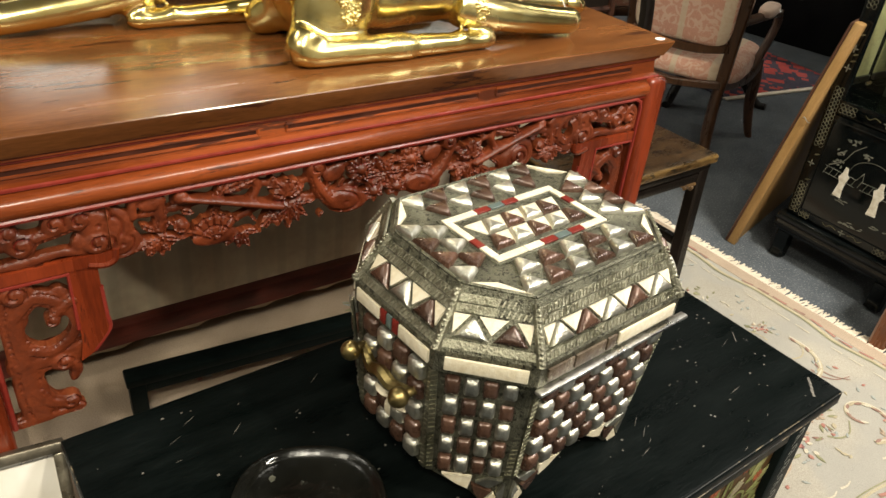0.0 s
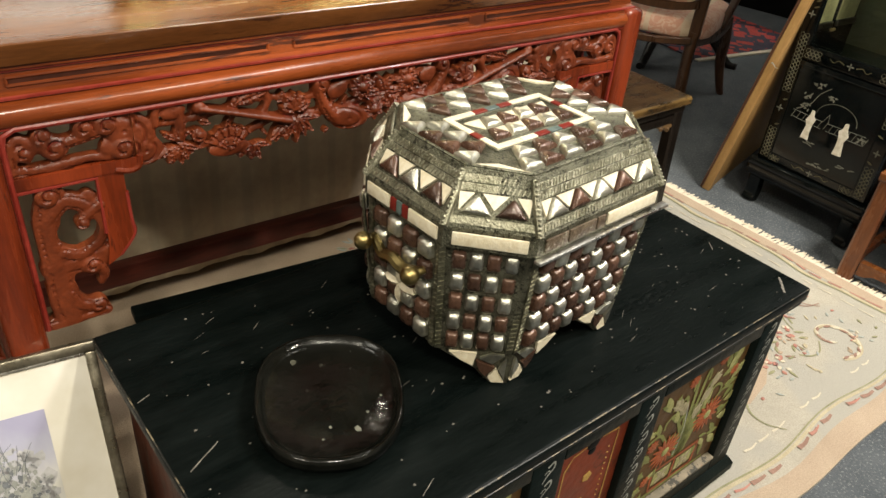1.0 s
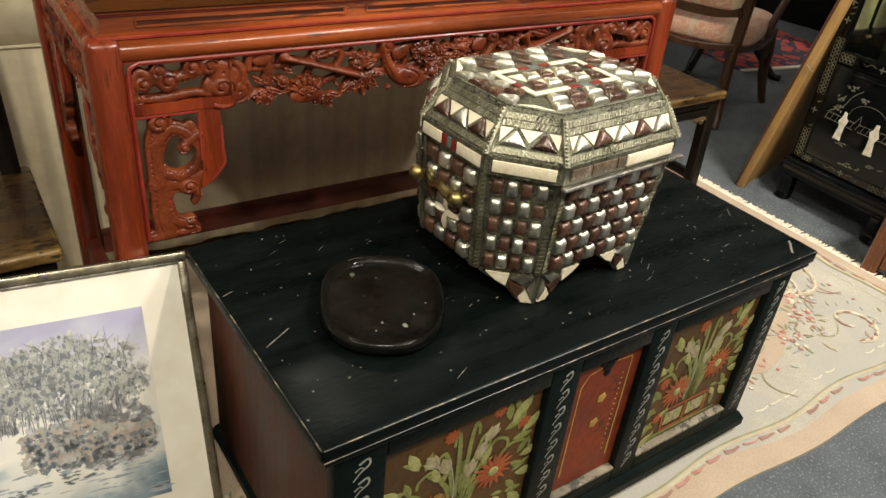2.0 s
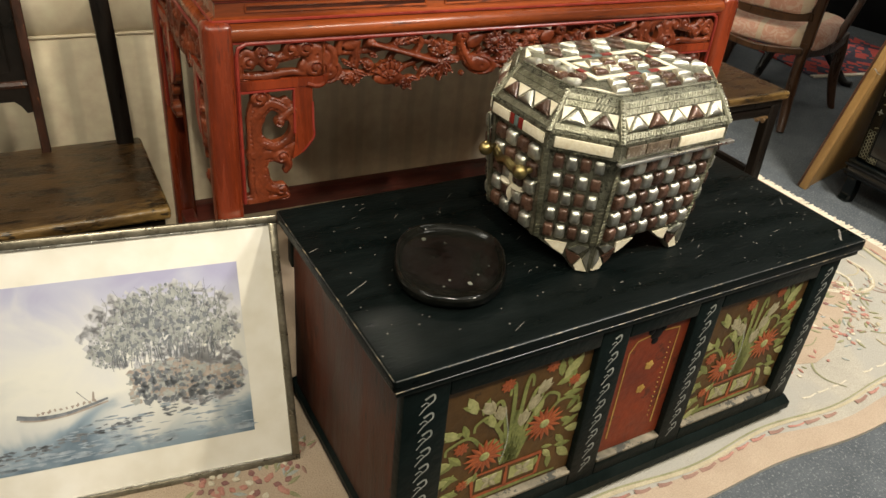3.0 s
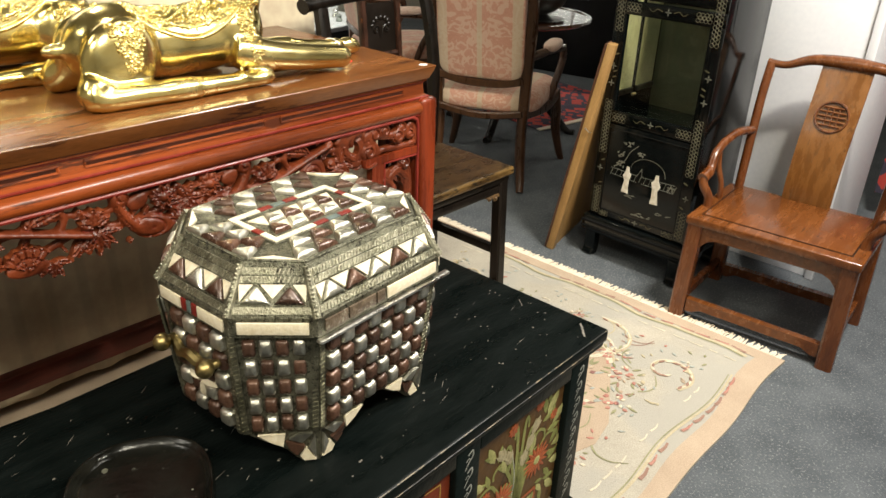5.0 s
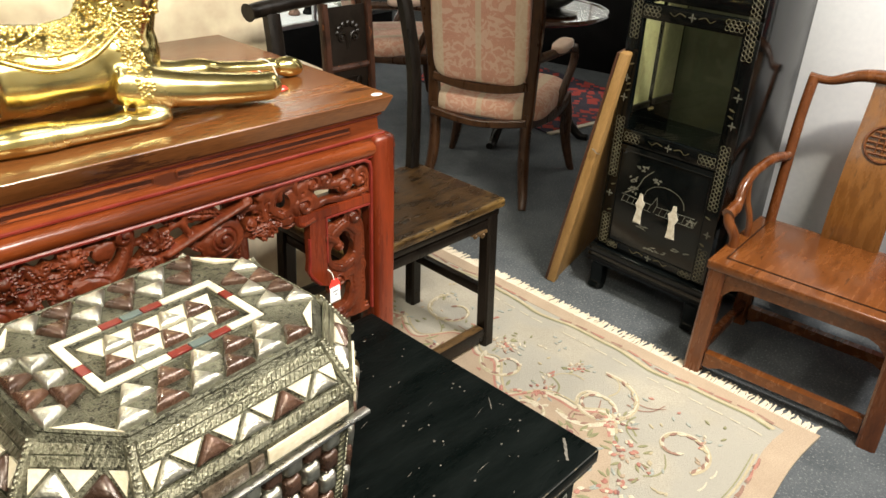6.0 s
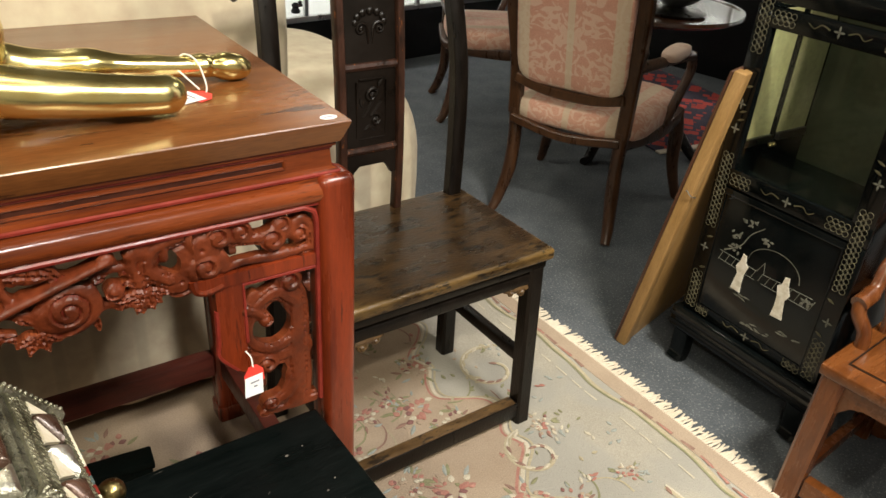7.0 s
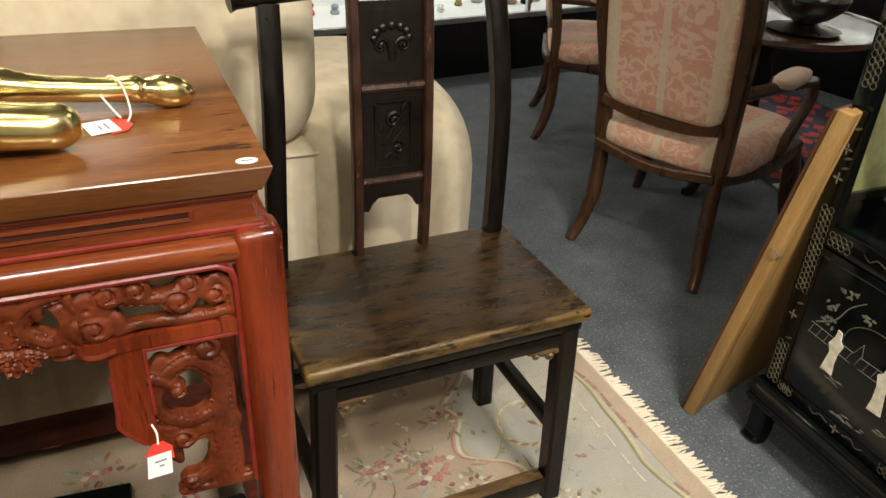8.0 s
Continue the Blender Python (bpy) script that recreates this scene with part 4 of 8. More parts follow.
def painted_chest(m):
    t = thing("painted_chest", m, "black-topped folk chest with painted flower panels, worn edges", "chest")
    bm = B(-0.555, 0.555, -0.275, 0.268, 0.479, 0.505, 0.006, 3)
    bmesh.ops.subdivide_edges(bm, edges=[e for e in bm.edges if e.calc_length() > 0.3], cuts=12, use_grid_fill=True)
    part("lid", bm, M_BLACKTOP, t, "scratched black painted lid")
    part("worn_edge", tube(bmesh.new(), [(-0.551, -0.2732, 0.5032), (0.551, -0.2732, 0.5032)], 0.0011, 6), M_EDGEWEAR, t, "paint rubbed through along the edge")
    part("worn_edge", tube(bmesh.new(), [(-0.5532, -0.272, 0.5032), (-0.5532, 0.264, 0.5032)], 0.0011, 6), M_EDGEWEAR, t, "paint rubbed through along the edge")
    part("worn_edge", tube(bmesh.new(), [(-0.551, -0.2742, 0.481), (0.551, -0.2742, 0.481)], 0.001, 6), M_EDGEWEAR, t, "paint rubbed through along the edge")
    part("lid_cleat", B(-0.548, 0.548, -0.271, -0.2625, 0.466, 0.4795, 0.003), M_BLACKGREEN, t)
    part("body", B(-0.527, 0.512, -0.238, 0.25, 0.055, 0.479, 0.004), M_CHESTSIDE, t, "brown-red stained chest sides")
    xs = [(-0.53, -0.445), (-0.138, -0.07), (0.1, 0.165), (0.45, 0.515)]
    FY = -0.262
    for a, b in xs:
        st = part("stile", B(a, b, FY, -0.2385, 0.062, 0.479, 0.004), M_BLACKGREEN, t)
        bm = bmesh.new()
        mm = pose(0, FY - 0.0005, 0, 90)
        c, w = (a + b) / 2, (b - a)
        for k in range(9):
            z = 0.1 + k * 0.039
            ribbon(bm, [(c - w * 0.05, z + 0.024), (c + w * 0.12, z + 0.03), (c + w * 0.15, z + 0.018), (c - w * 0.02, z + 0.007), (c - w * 0.15, z - 0.006)], 0.0046, mm, 0.0004)
            ribbon(bm, [(c - w * 0.12, z + 0.012), (c - w * 0.02, z + 0.017), (c + w * 0.05, z + 0.012)], 0.003, mm, 0.0004)
        tagged(part("painted_scroll", bm, M_WHITEPAINT, st, smooth=False), kind="stuff")
    for (a, b) in ((-0.445, -0.138), (-0.07, 0.1), (0.165, 0.45)):
        part("bottom_rail", B(a, b, FY, -0.2385, 0.062, 0.1, 0.004), M_BLACKGREEN, t)
        part("top_rail", B(a, b, FY, -0.2385, 0.426, 0.479, 0.003), M_BLACKGREEN, t)
        part("panel_sill", B(a, b, FY - 0.0015, -0.2385, 0.1005, 0.1075, 0.002), M_SILL, t, "worn bare wood ledge")
    for cx, hw in ((-0.2915, 0.153), (0.3075, 0.142)):
        p = part("panel", B(cx - hw, cx + hw, FY + 0.014, -0.2385, 0.11, 0.426), M_PANELBROWN, t, "brown panel painted with a vase of flowers")
        bouquet(p, cx, 0.113, hw * 1.88, 0.3, FY + 0.0136)
    p = part("panel", B(-0.07, 0.1, FY + 0.014, -0.2385, 0.11, 0.426), M_PANELRED, t, "worn red panel with yellow lines")
    mm = pose(0.015, FY + 0.0136, -0.03, 90)
    bm = bmesh.new()
    for a, b in (((-0.06, 0.175), (-0.06, 0.4)), ((-0.06, 0.4), (-0.045, 0.425)), ((-0.045, 0.425), (-0.015, 0.43)), ((0.06, 0.175), (0.06, 0.43)), ((0.06, 0.43), (0.02, 0.433))):
        ribbon(bm, [a, ((a[0] + b[0]) / 2, (a[1] + b[1]) / 2), b], 0.004, mm, 0.0006)
    for k in range(16):
        dome(bm, (0.045, 0.2 + k * 0.013, 0), 0.0018, 0.0018, 0.001, 6, 2, mm)
    flower(bm, 0.005, 0.35, 0.012, 5, 0.001, mm)
    flower(bm, 0.0, 0.29, 0.012, 5, 0.001, mm)
    part("painted_lines", bm, M_YELLOWPAINT, p, smooth=False)
    bm = bmesh.new()
    for u, v, r in ((0, 0.432, 0.016), (-0.014, 0.44, 0.009), (0.014, 0.44, 0.009), (0, 0.448, 0.009), (0, 0.414, 0.009)):
        dome(bm, (u, v, 0), r, r, 0.0025, 12, 3, mm)
    part("lock_plate", bm, M_BLACK, p, "dark iron lock plate")
    bm = rects(bmesh.new(), [(0.524, 0.264, 0.024), (0.534, 0.274, 0.028), (0.534, 0.274, 0.046), (0.529, 0.27, 0.054), (0.523, 0.263, 0.064)])
    part("base_moulding", bm, M_BLACKGREEN, t, angle=25)
    for x in (-0.47, 0.47):
        for y in (-0.215, 0.2):
            part("bun_foot", lathe(bmesh.new(), [(0.026, 0), (0.042, 0.006), (0.047, 0.014), (0.042, 0.022), (0.036, 0.026)], 20, (x, y, 0)), M_DARKWOOD, t)
    return t


painted_chest(pose(0.12, 0.163, 0, 0, 0, 1.6))

# ---- chairs ----


M_TREAD = mat("rubbed_golden_wood", (0.05, 0.026, 0.01), (0.16, 0.09, 0.032), 12, 0.45, 0, 0.3, 50, (1, 3, 3), fleck=(0.015, 0.009, 0.005), fleck_scale=20, fleck_at=0.55)


def yoke_chair(m):
    t = thing("yoke_back_chair", m, "dark lacquered Chinese yoke-back side chair, worn wooden seat", "chair", "dark yoke-back chairs beside the altar table")
    W, D = 0.268, 0.18
    bm = B(-W, W, -D, D, 0.462, 0.49, 0.009, 3)
    bmesh.ops.subdivide_edges(bm, edges=[e for e in bm.edges if e.calc_length() > 0.2], cuts=10, use_grid_fill=True)
    part("seat", bm, M_SEATWOOD, t, "worn brown seat board with rubbed golden edge")
    part("seat_rail", B(-W + 0.012, W - 0.012, -D + 0.012, D - 0.012, 0.44, 0.462, 0.003), M_DARKWOOD, t)
    legs = [(-W + 0.035, -D + 0.03), (W - 0.035, -D + 0.03), (W - 0.035, D - 0.03), (-W + 0.035, D - 0.03)]
    for x, y in legs:
        sx, sy = math.copysign(1, x), math.copysign(1, y)
        bm = bar(bmesh.new(), [(x + sx * 0.012, y + sy * 0.008, 0), (x, y, 0.445)], 0.04, 0.04)
        part("leg", bm, M_DARKWOOD, t)
    fx, fy = W - 0.03, D - 0.027
    part("apron", B(-fx, fx, -fy - 0.012, -fy + 0.012, 0.405, 0.432, 0.005), M_DARKWOOD, t)
    part("apron", B(-fx, fx, fy - 0.012, fy + 0.012, 0.405, 0.432, 0.005), M_DARKWOOD, t)
    for s in (-1, 1):
        part("apron", B(s * fx - 0.011, s * fx + 0.011, -fy, fy, 0.405, 0.432, 0.005), M_DARKWOOD, t)
        part("side_stretcher", B(s * (fx + 0.006) - 0.012, s * (fx + 0.006) + 0.012, -fy, fy, 0.17, 0.2, 0.004), M_DARKWOOD, t)
        for yy in (-fy - 0.004,):
            bm = bmesh.new()
            mm = pose(0, yy, 0, 90)
            e = s * (fx - 0.015)
            curl(bm, e - s * 0.025, 0.392, 0.011, 1.3, 0.5, 0.005, mm, 0.004, s, (e, 0.4))
            curl(bm, e - s * 0.055, 0.396, 0.008, 1.2, 0.5, 0.004, mm, 0.004, s)
            leaf(bm, e, 0.402, 0.075, 0.022, math.pi if s > 0 else 0, 0.01, mm)
            part("spandrel", bm, M_TREAD, t, "small carved corner bracket")
    part("footrest", B(-fx - 0.01, fx + 0.01, -fy - 0.02, -fy + 0.012, 0.03, 0.073, 0.004), M_DARKWOOD, t)
    part("worn_tread", B(-fx + 0.02, fx - 0.02, -fy - 0.018, -fy + 0.01, 0.073, 0.0765, 0.0015), M_TREAD, t, "rubbed golden tread")
    part("back_stretcher", B(-fx, fx, fy - 0.006, fy + 0.016, 0.2, 0.23, 0.004), M_DARKWOOD, t)
    for s in (-1, 1):
        pts = spline([(s * 0.232, D - 0.02, 0.47), (s * 0.228, D - 0.028, 0.62), (s * 0.222, D - 0.03, 0.78), (s * 0.216, D - 0.012, 0.9), (s * 0.212, D + 0.005, 0.975)], 4)
        part("back_post", bar(bmesh.new(), pts, 0.036, 0.03), M_DARKWOOD, t)
    pts = spline([(-0.275, D + 0.004, 0.985), (-0.2, D + 0.008, 0.992), (0, D + 0.02, 1.0), (0.2, D + 0.008, 0.992), (0.275, D + 0.004, 0.985)], 5)
    part("yoke", tube(bmesh.new(), pts, [0.021 + 0.004 * (i in (0, len(pts) - 1)) for i in range(len(pts))], 12, 0.85), M_DARKWOOD, t, "rounded top rail")
    # the splat: two stiles, rails, two carved panels, a shaped apron
    sy = lambda z: D - 0.035 + 0.16 * (z - 0.49) * (z - 0.75) + 0.012
    sp = part("splat", B(-0.062, 0.062, sy(0.8), sy(0.8) + 0.008, 0.64, 0.655, 0.002), M_SPLAT, t, "carved back splat with red worn edges")
    for s in (-1, 1):
        pts = [(s * 0.07, sy(z), z) for z in (0.485, 0.56, 0.64, 0.72, 0.8, 0.88, 0.95, 0.985)]
        part("splat_stile", bar(bmesh.new(), pts, 0.019, 0.024), M_STILE, sp)
    for z in (0.645, 0.825):
        part("splat_rail", tube(bmesh.new(), [(-0.066, sy(z), z), (0.066, sy(z), z)], 0.0095, 8), M_STILE, sp, "red-brown rubbed rail")
    for z0, z1 in ((0.652, 0.818), (0.832, 0.975)):
        bm = bmesh.new()
        zs = [z0 + (z1 - z0) * k / 4 for k in range(5)]
        bar(bm, [(0, sy(z) + 0.002, z) for z in zs], 0.124, 0.01)
        part("splat_panel", bm, M_SPLAT, sp)
    mm = pose(0, sy(0.735) - 0.003, 0, 90)
    bm = bmesh.new()
    for a, b in (((-0.035, 0.675), (-0.035, 0.795)), ((0.035, 0.675), (0.035, 0.795)), ((-0.03, 0.67), (0.03, 0.67)), ((-0.03, 0.8), (0.03, 0.8))):
        tube(bm, [mm @ Vector((*a, 0.001)), mm @ Vector((*b, 0.001))], 0.0022, 6)
    curl(bm, 0.0, 0.765, 0.016, 1.4, 0.4, 0.0042, mm, 0.001, 1, (-0.02, 0.72))
    curl(bm, 0.01, 0.71, 0.016, 1.2, 2.4, 0.0042, mm, 0.001, -1, (0.022, 0.75))
    for x, z, a in ((-0.018, 0.69, 0.5), (0.012, 0.685, 2.4), (0.015, 0.78, 1.0), (-0.02, 0.74, 1.9)):
        leaf(bm, x, z, 0.022, 0.01, a, 0.004, mm)
    tagged(part("carved_relief", bm, M_SPLAT, sp), kind="stuff")
    mm = pose(0, sy(0.9) - 0.003, 0, 90)
    bm = bmesh.new()
    curl(bm, -0.021, 0.9, 0.014, 1.5, 0.0, 0.0036, mm, 0.001, 1, (-0.004, 0.87))
    curl(bm, 0.021, 0.9, 0.014, 1.5, math.pi, 0.0036, mm, 0.001, -1, (0.004, 0.87))
    for k in range(7):
        a = math.pi * (k / 6)
        dome(bm, (0.033 * math.cos(a), 0.912 + 0.022 * math.sin(a), 0), 0.008, 0.008, 0.004, 8, 2, mm)
    ribbon(bm, [(-0.04, 0.855), (-0.03, 0.87), (-0.005, 0.872)], 0.004, mm, 0.002)
    ribbon(bm, [(0.04, 0.855), (0.03, 0.87), (0.005, 0.872)], 0.004, mm, 0.002)
    tagged(part("carved_relief", bm, M_SPLAT, sp), kind="stuff")
    bm = bmesh.new()
    slab(bm, [(-0.062, 0.637), (-0.062, 0.585), (-0.05, 0.583), (-0.042, 0.598), (-0.03, 0.61), (0.03, 0.61), (0.042, 0.598), (0.05, 0.583), (0.062, 0.585), (0.062, 0.637)], -0.006, 0.006, pose(0, sy(0.61), 0, 90))
    part("splat_apron", bm, M_SPLAT, sp)
    return t


yc = yoke_chair(pose(1.062, 0.84, 0, 0, 0, 1))
copy_thing(yc, pose(-0.893, 0.692, 0, 0, 0, 0.5))


def pink_armchair(m):
    t = thing("upholstered_armchair", m, "carved brown wood armchair upholstered in pink damask", "armchair", "pink armchairs round the tea table")
    # seat
    part("seat", puff(bmesh.new(), -0.265, 0.265, -0.265, 0.28, 0.345, 0.455, 4.5, 16), M_PINK, t, "padded pink damask seat")
    def leg(name, pts, r, label=""):
        part(name, tube(bmesh.new(), spline(pts, 5), r, 10), M_BROWNWOOD, t, label)
    for s in (-1, 1):
        pts = [(s * 0.232, -0.3, 0.0), (s * 0.222, -0.27, 0.05), (s * 0.205, -0.24, 0.16), (s * 0.2, -0.235, 0.3), (s * 0.205, -0.24, 0.4)]
        leg("back_leg", pts, [0.017 + 0.008 * min(1, i / 10) for i in range(21)])
        pts = [(s * 0.31, 0.27, 0.0), (s * 0.295, 0.262, 0.04), (s * 0.27, 0.24, 0.16), (s * 0.262, 0.235, 0.28), (s * 0.25, 0.22, 0.36)]
        leg("front_leg", pts, [0.014 + 0.014 * min(1, i / 14) for i in range(21)])
        pts = [(s * 0.205, -0.24, 0.38), (s * 0.21, -0.25, 0.56), (s * 0.225, -0.29, 0.76), (s * 0.225, -0.325, 0.91), (s * 0.2, -0.34, 0.97)]
        part("back_post", bar(bmesh.new(), spline(pts, 5), 0.045, 0.04), M_BROWNWOOD, t)
        pts = [(s * 0.215, -0.27, 0.62), (s * 0.25, -0.15, 0.625), (s * 0.28, 0.02, 0.62), (s * 0.29, 0.1, 0.61)]
        arm = part("armrest", tube(bmesh.new(), spline(pts, 5), 0.019, 10), M_BROWNWOOD, t)
        part("arm_pad", puff(bmesh.new(), s * 0.27 - 0.035, s * 0.27 + 0.035, -0.13, 0.07, 0.62, 0.665, 3, 10), M_PINKPLAIN, arm, "pink arm pad")
        pts = [(s * 0.29, 0.1, 0.62), (s * 0.295, 0.11, 0.56), (s * 0.28, 0.06, 0.46), (s * 0.262, 0.03, 0.37)]
        part("arm_support", tube(bmesh.new(), spline(pts, 5), 0.018, 10), M_BROWNWOOD, t)
        part("seat_rail", bar(bmesh.new(), spline([(s * 0.205, -0.24, 0.36), (s * 0.255, 0, 0.345), (s * 0.26, 0.24, 0.355)], 5), 0.03, 0.05, (0, 0, 1)), M_BROWNWOOD, t)
    part("seat_rail", bar(bmesh.new(), spline([(-0.205, -0.262, 0.365), (0, -0.27, 0.34), (0.205, -0.262, 0.365)], 5), 0.03, 0.03, (0, 0, 1)), M_BROWNWOOD, t)
    part("seat_rail", bar(bmesh.new(), spline([(-0.26, 0.255, 0.35), (0, 0.27, 0.335), (0.26, 0.255, 0.35)], 5), 0.03, 0.05, (0, 0, 1)), M_BROWNWOOD, t)
    part("back_rail", bar(bmesh.new(), spline([(-0.2, -0.262, 0.515), (-0.08, -0.258, 0.49), (0.08, -0.258, 0.49), (0.2, -0.262, 0.515)], 5), 0.035, 0.035, (0, 0, 1)), M_BROWNWOOD, t)
    part("top_rail", bar(bmesh.new(), spline([(-0.21, -0.34, 0.96), (-0.1, -0.35, 0.995), (0.1, -0.35, 0.995), (0.21, -0.34, 0.96)], 5), 0.045, 0.035, (0, 0, 1)), M_BROWNWOOD, t)
    bm = puff(bmesh.new(), -0.2, 0.2, -0.03, 0.03, -0.235, 0.235, 7, 16)
    bmesh.ops.transform(bm, matrix=pose(0, -0.297, 0.742, 11), verts=bm.verts)
    part("backrest", bm, M_PINK, t, "padded damask back with pale stripes")
    return t


pa = pink_armchair(pose(2.332, 1.574, 0, 0, 0, -66.5))
copy_thing(pa, pose(2.68, 2.62, 0, 0, 0, -118))


def low_armchair(m):
    """Faces -y; shaped yoke, curved arms, a splat with a round carved medallion."""
    t = thing("low_armchair", m, "polished orange-brown hardwood low armchair with carved medallion splat", "armchair", "low hardwood armchairs by the pillar")
    W, D, H = 0.262, 0.2, 0.37
    part("seat", B(-W, W, -D, D, H - 0.028, H, 0.006, 3), M_TEAK, t)
    part("seat_inset", B(-W + 0.04, W - 0.04, -D + 0.045, D - 0.03, H, H + 0.003, 0.002), M_TEAK, t)
    part("seat_groove", B(-W + 0.036, W - 0.036, -D + 0.041, D - 0.026, H, H + 0.0012), M_DARKWOOD, t)
    for x in (-W + 0.03, W - 0.03):
        for y in (-D + 0.028, D - 0.028):
            sx, sy = math.copysign(1, x), math.copysign(1, y)
            part("leg", bar(bmesh.new(), [(x + sx * 0.008, y + sy * 0.008, 0), (x, y, H - 0.02)], 0.048, 0.044), M_TEAKLEG, t)
    fy = D - 0.03
    for y in (-fy, fy):
        bm = bmesh.new()
        arch = [(-W + 0.05, H - 0.028), (-W + 0.05, 0.255), (-W + 0.058, 0.27), (-W + 0.075, 0.29), (-W + 0.1, 0.3), (W - 0.1, 0.3), (W - 0.075, 0.29), (W - 0.058, 0.27), (W - 0.05, 0.255), (W - 0.05, H - 0.028)]
        slab(bm, arch, -0.01, 0.01, pose(0, y, 0, 90))
        part("apron", bm, M_TEAK, t)
        bm = bmesh.new()
        slab(bm, [(-W + 0.05, 0.075), (-W + 0.05, 0.03), (-W + 0.07, 0.03), (-W + 0.1, 0.045), (W - 0.1, 0.045), (W - 0.07, 0.03), (W - 0.05, 0.03), (W - 0.05, 0.075)], -0.012, 0.014, pose(0, y - 0.004, 0, 90))
        part("stretcher", bm, M_TEAK, t)
    for x in (-W + 0.028, W - 0.028):
        part("stretcher", B(x - 0.011, x + 0.011, -fy, fy, 0.06, 0.09, 0.003), M_TEAKLEG, t)
        part("apron", B(x - 0.01, x + 0.01, -fy, fy, 0.29, H - 0.028, 0.003), M_TEAK, t)
    for s in (-1, 1):
        pts = spline([(s * 0.225, D - 0.02, H - 0.01), (s * 0.228, D + 0.005, 0.52), (s * 0.236, D + 0.055, 0.68), (s * 0.236, D + 0.09, 0.79)], 5)
        part("back_post", tube(bmesh.new(), pts, 0.0155, 10), M_TEAKLEG, t)
        pts = spline([(s * 0.23, D + 0.01, 0.57), (s * 0.25, D - 0.07, 0.575), (s * 0.268, D - 0.15, 0.55), (s * 0.272, D - 0.2, 0.52), (s * 0.268, D - 0.23, 0.48), (s * 0.272, D - 0.28, 0.46)], 6)
        part("armrest", tube(bmesh.new(), pts, [0.0145 + 0.004 * (i > 24) for i in range(len(pts))], 10), M_TEAKLEG, t)
        pts = spline([(s * 0.27, D - 0.265, 0.47), (s * 0.268, D - 0.275, 0.44), (s * 0.245, D - 0.27, 0.4), (s * 0.24, D - 0.275, H - 0.01)], 5)
        part("arm_support", tube(bmesh.new(), pts, 0.015, 10), M_TEAKLEG, t)
        pts = spline([(s * 0.27, D - 0.17, 0.54), (s * 0.262, D - 0.175, 0.48), (s * 0.24, D - 0.18, 0.42), (s * 0.238, D - 0.175, H - 0.01)], 5)
        part("arm_strut", tube(bmesh.new(), pts, 0.0095, 8), M_TEAKLEG, t)
    pts = spline([(-0.25, D + 0.092, 0.79), (-0.19, D + 0.1, 0.787), (-0.11, D + 0.11, 0.815), (0, D + 0.115, 0.82), (0.11, D + 0.11, 0.815), (0.19, D + 0.1, 0.787), (0.25, D + 0.092, 0.79)], 6)
    part("yoke", tube(bmesh.new(), pts, [0.016 + 0.012 * max(0, 1 - abs(i - 18) / 12) for i in range(len(pts))], 12, 0.8), M_TEAK, t, "shaped top rail")
    pts = [(0, D - 0.015, H - 0.01), (0, D - 0.012, 0.45), (0, D + 0.02, 0.58), (0, D + 0.07, 0.7), (0, D + 0.11, 0.81)]
    sp = part("splat", bar(bmesh.new(), spline(pts, 5), 0.155, 0.014), M_TEAKGOLD, t, "golden-brown curved splat")
    mm = Matrix.Translation((0, D + 0.045, 0.655)) @ pose(0, 0, 0, 68) @ Matrix.Translation((0, 0, 0.006))
    bm = bmesh.new()
    ring = [mm @ Vector((0.05 * math.cos(a), 0.05 * math.sin(a), 0)) for a in (2 * math.pi * k / 28 for k in range(29))]
    tube(bm, ring, 0.0035, 6)
    part("medallion_ring", bm, M_TEAKLEG, sp, "round carved ring")
    for z in (-0.03, -0.015, 0.0, 0.015, 0.03):
        h = math.sqrt(max(0, 0.044 ** 2 - z * z))
        part("medallion_bar", tube(bmesh.new(), [mm @ Vector((-h, z, 0)), mm @ Vector((h, z, 0))], 0.003, 6), M_TEAK, sp)
    for x in (-0.018, 0.0, 0.018):
        part("medallion_bar", tube(bmesh.new(), [mm @ Vector((x, -0.03, 0)), mm @ Vector((x, 0.03, 0))], 0.0026, 6), M_TEAK, sp)
    return t


lc = low_armchair(pose(1.88, -0.035, 0, 0, 0, -85.2))
copy_thing(lc, pose(2.02, -0.85, 0, 0, 0, -80))

# ---- sofa ----


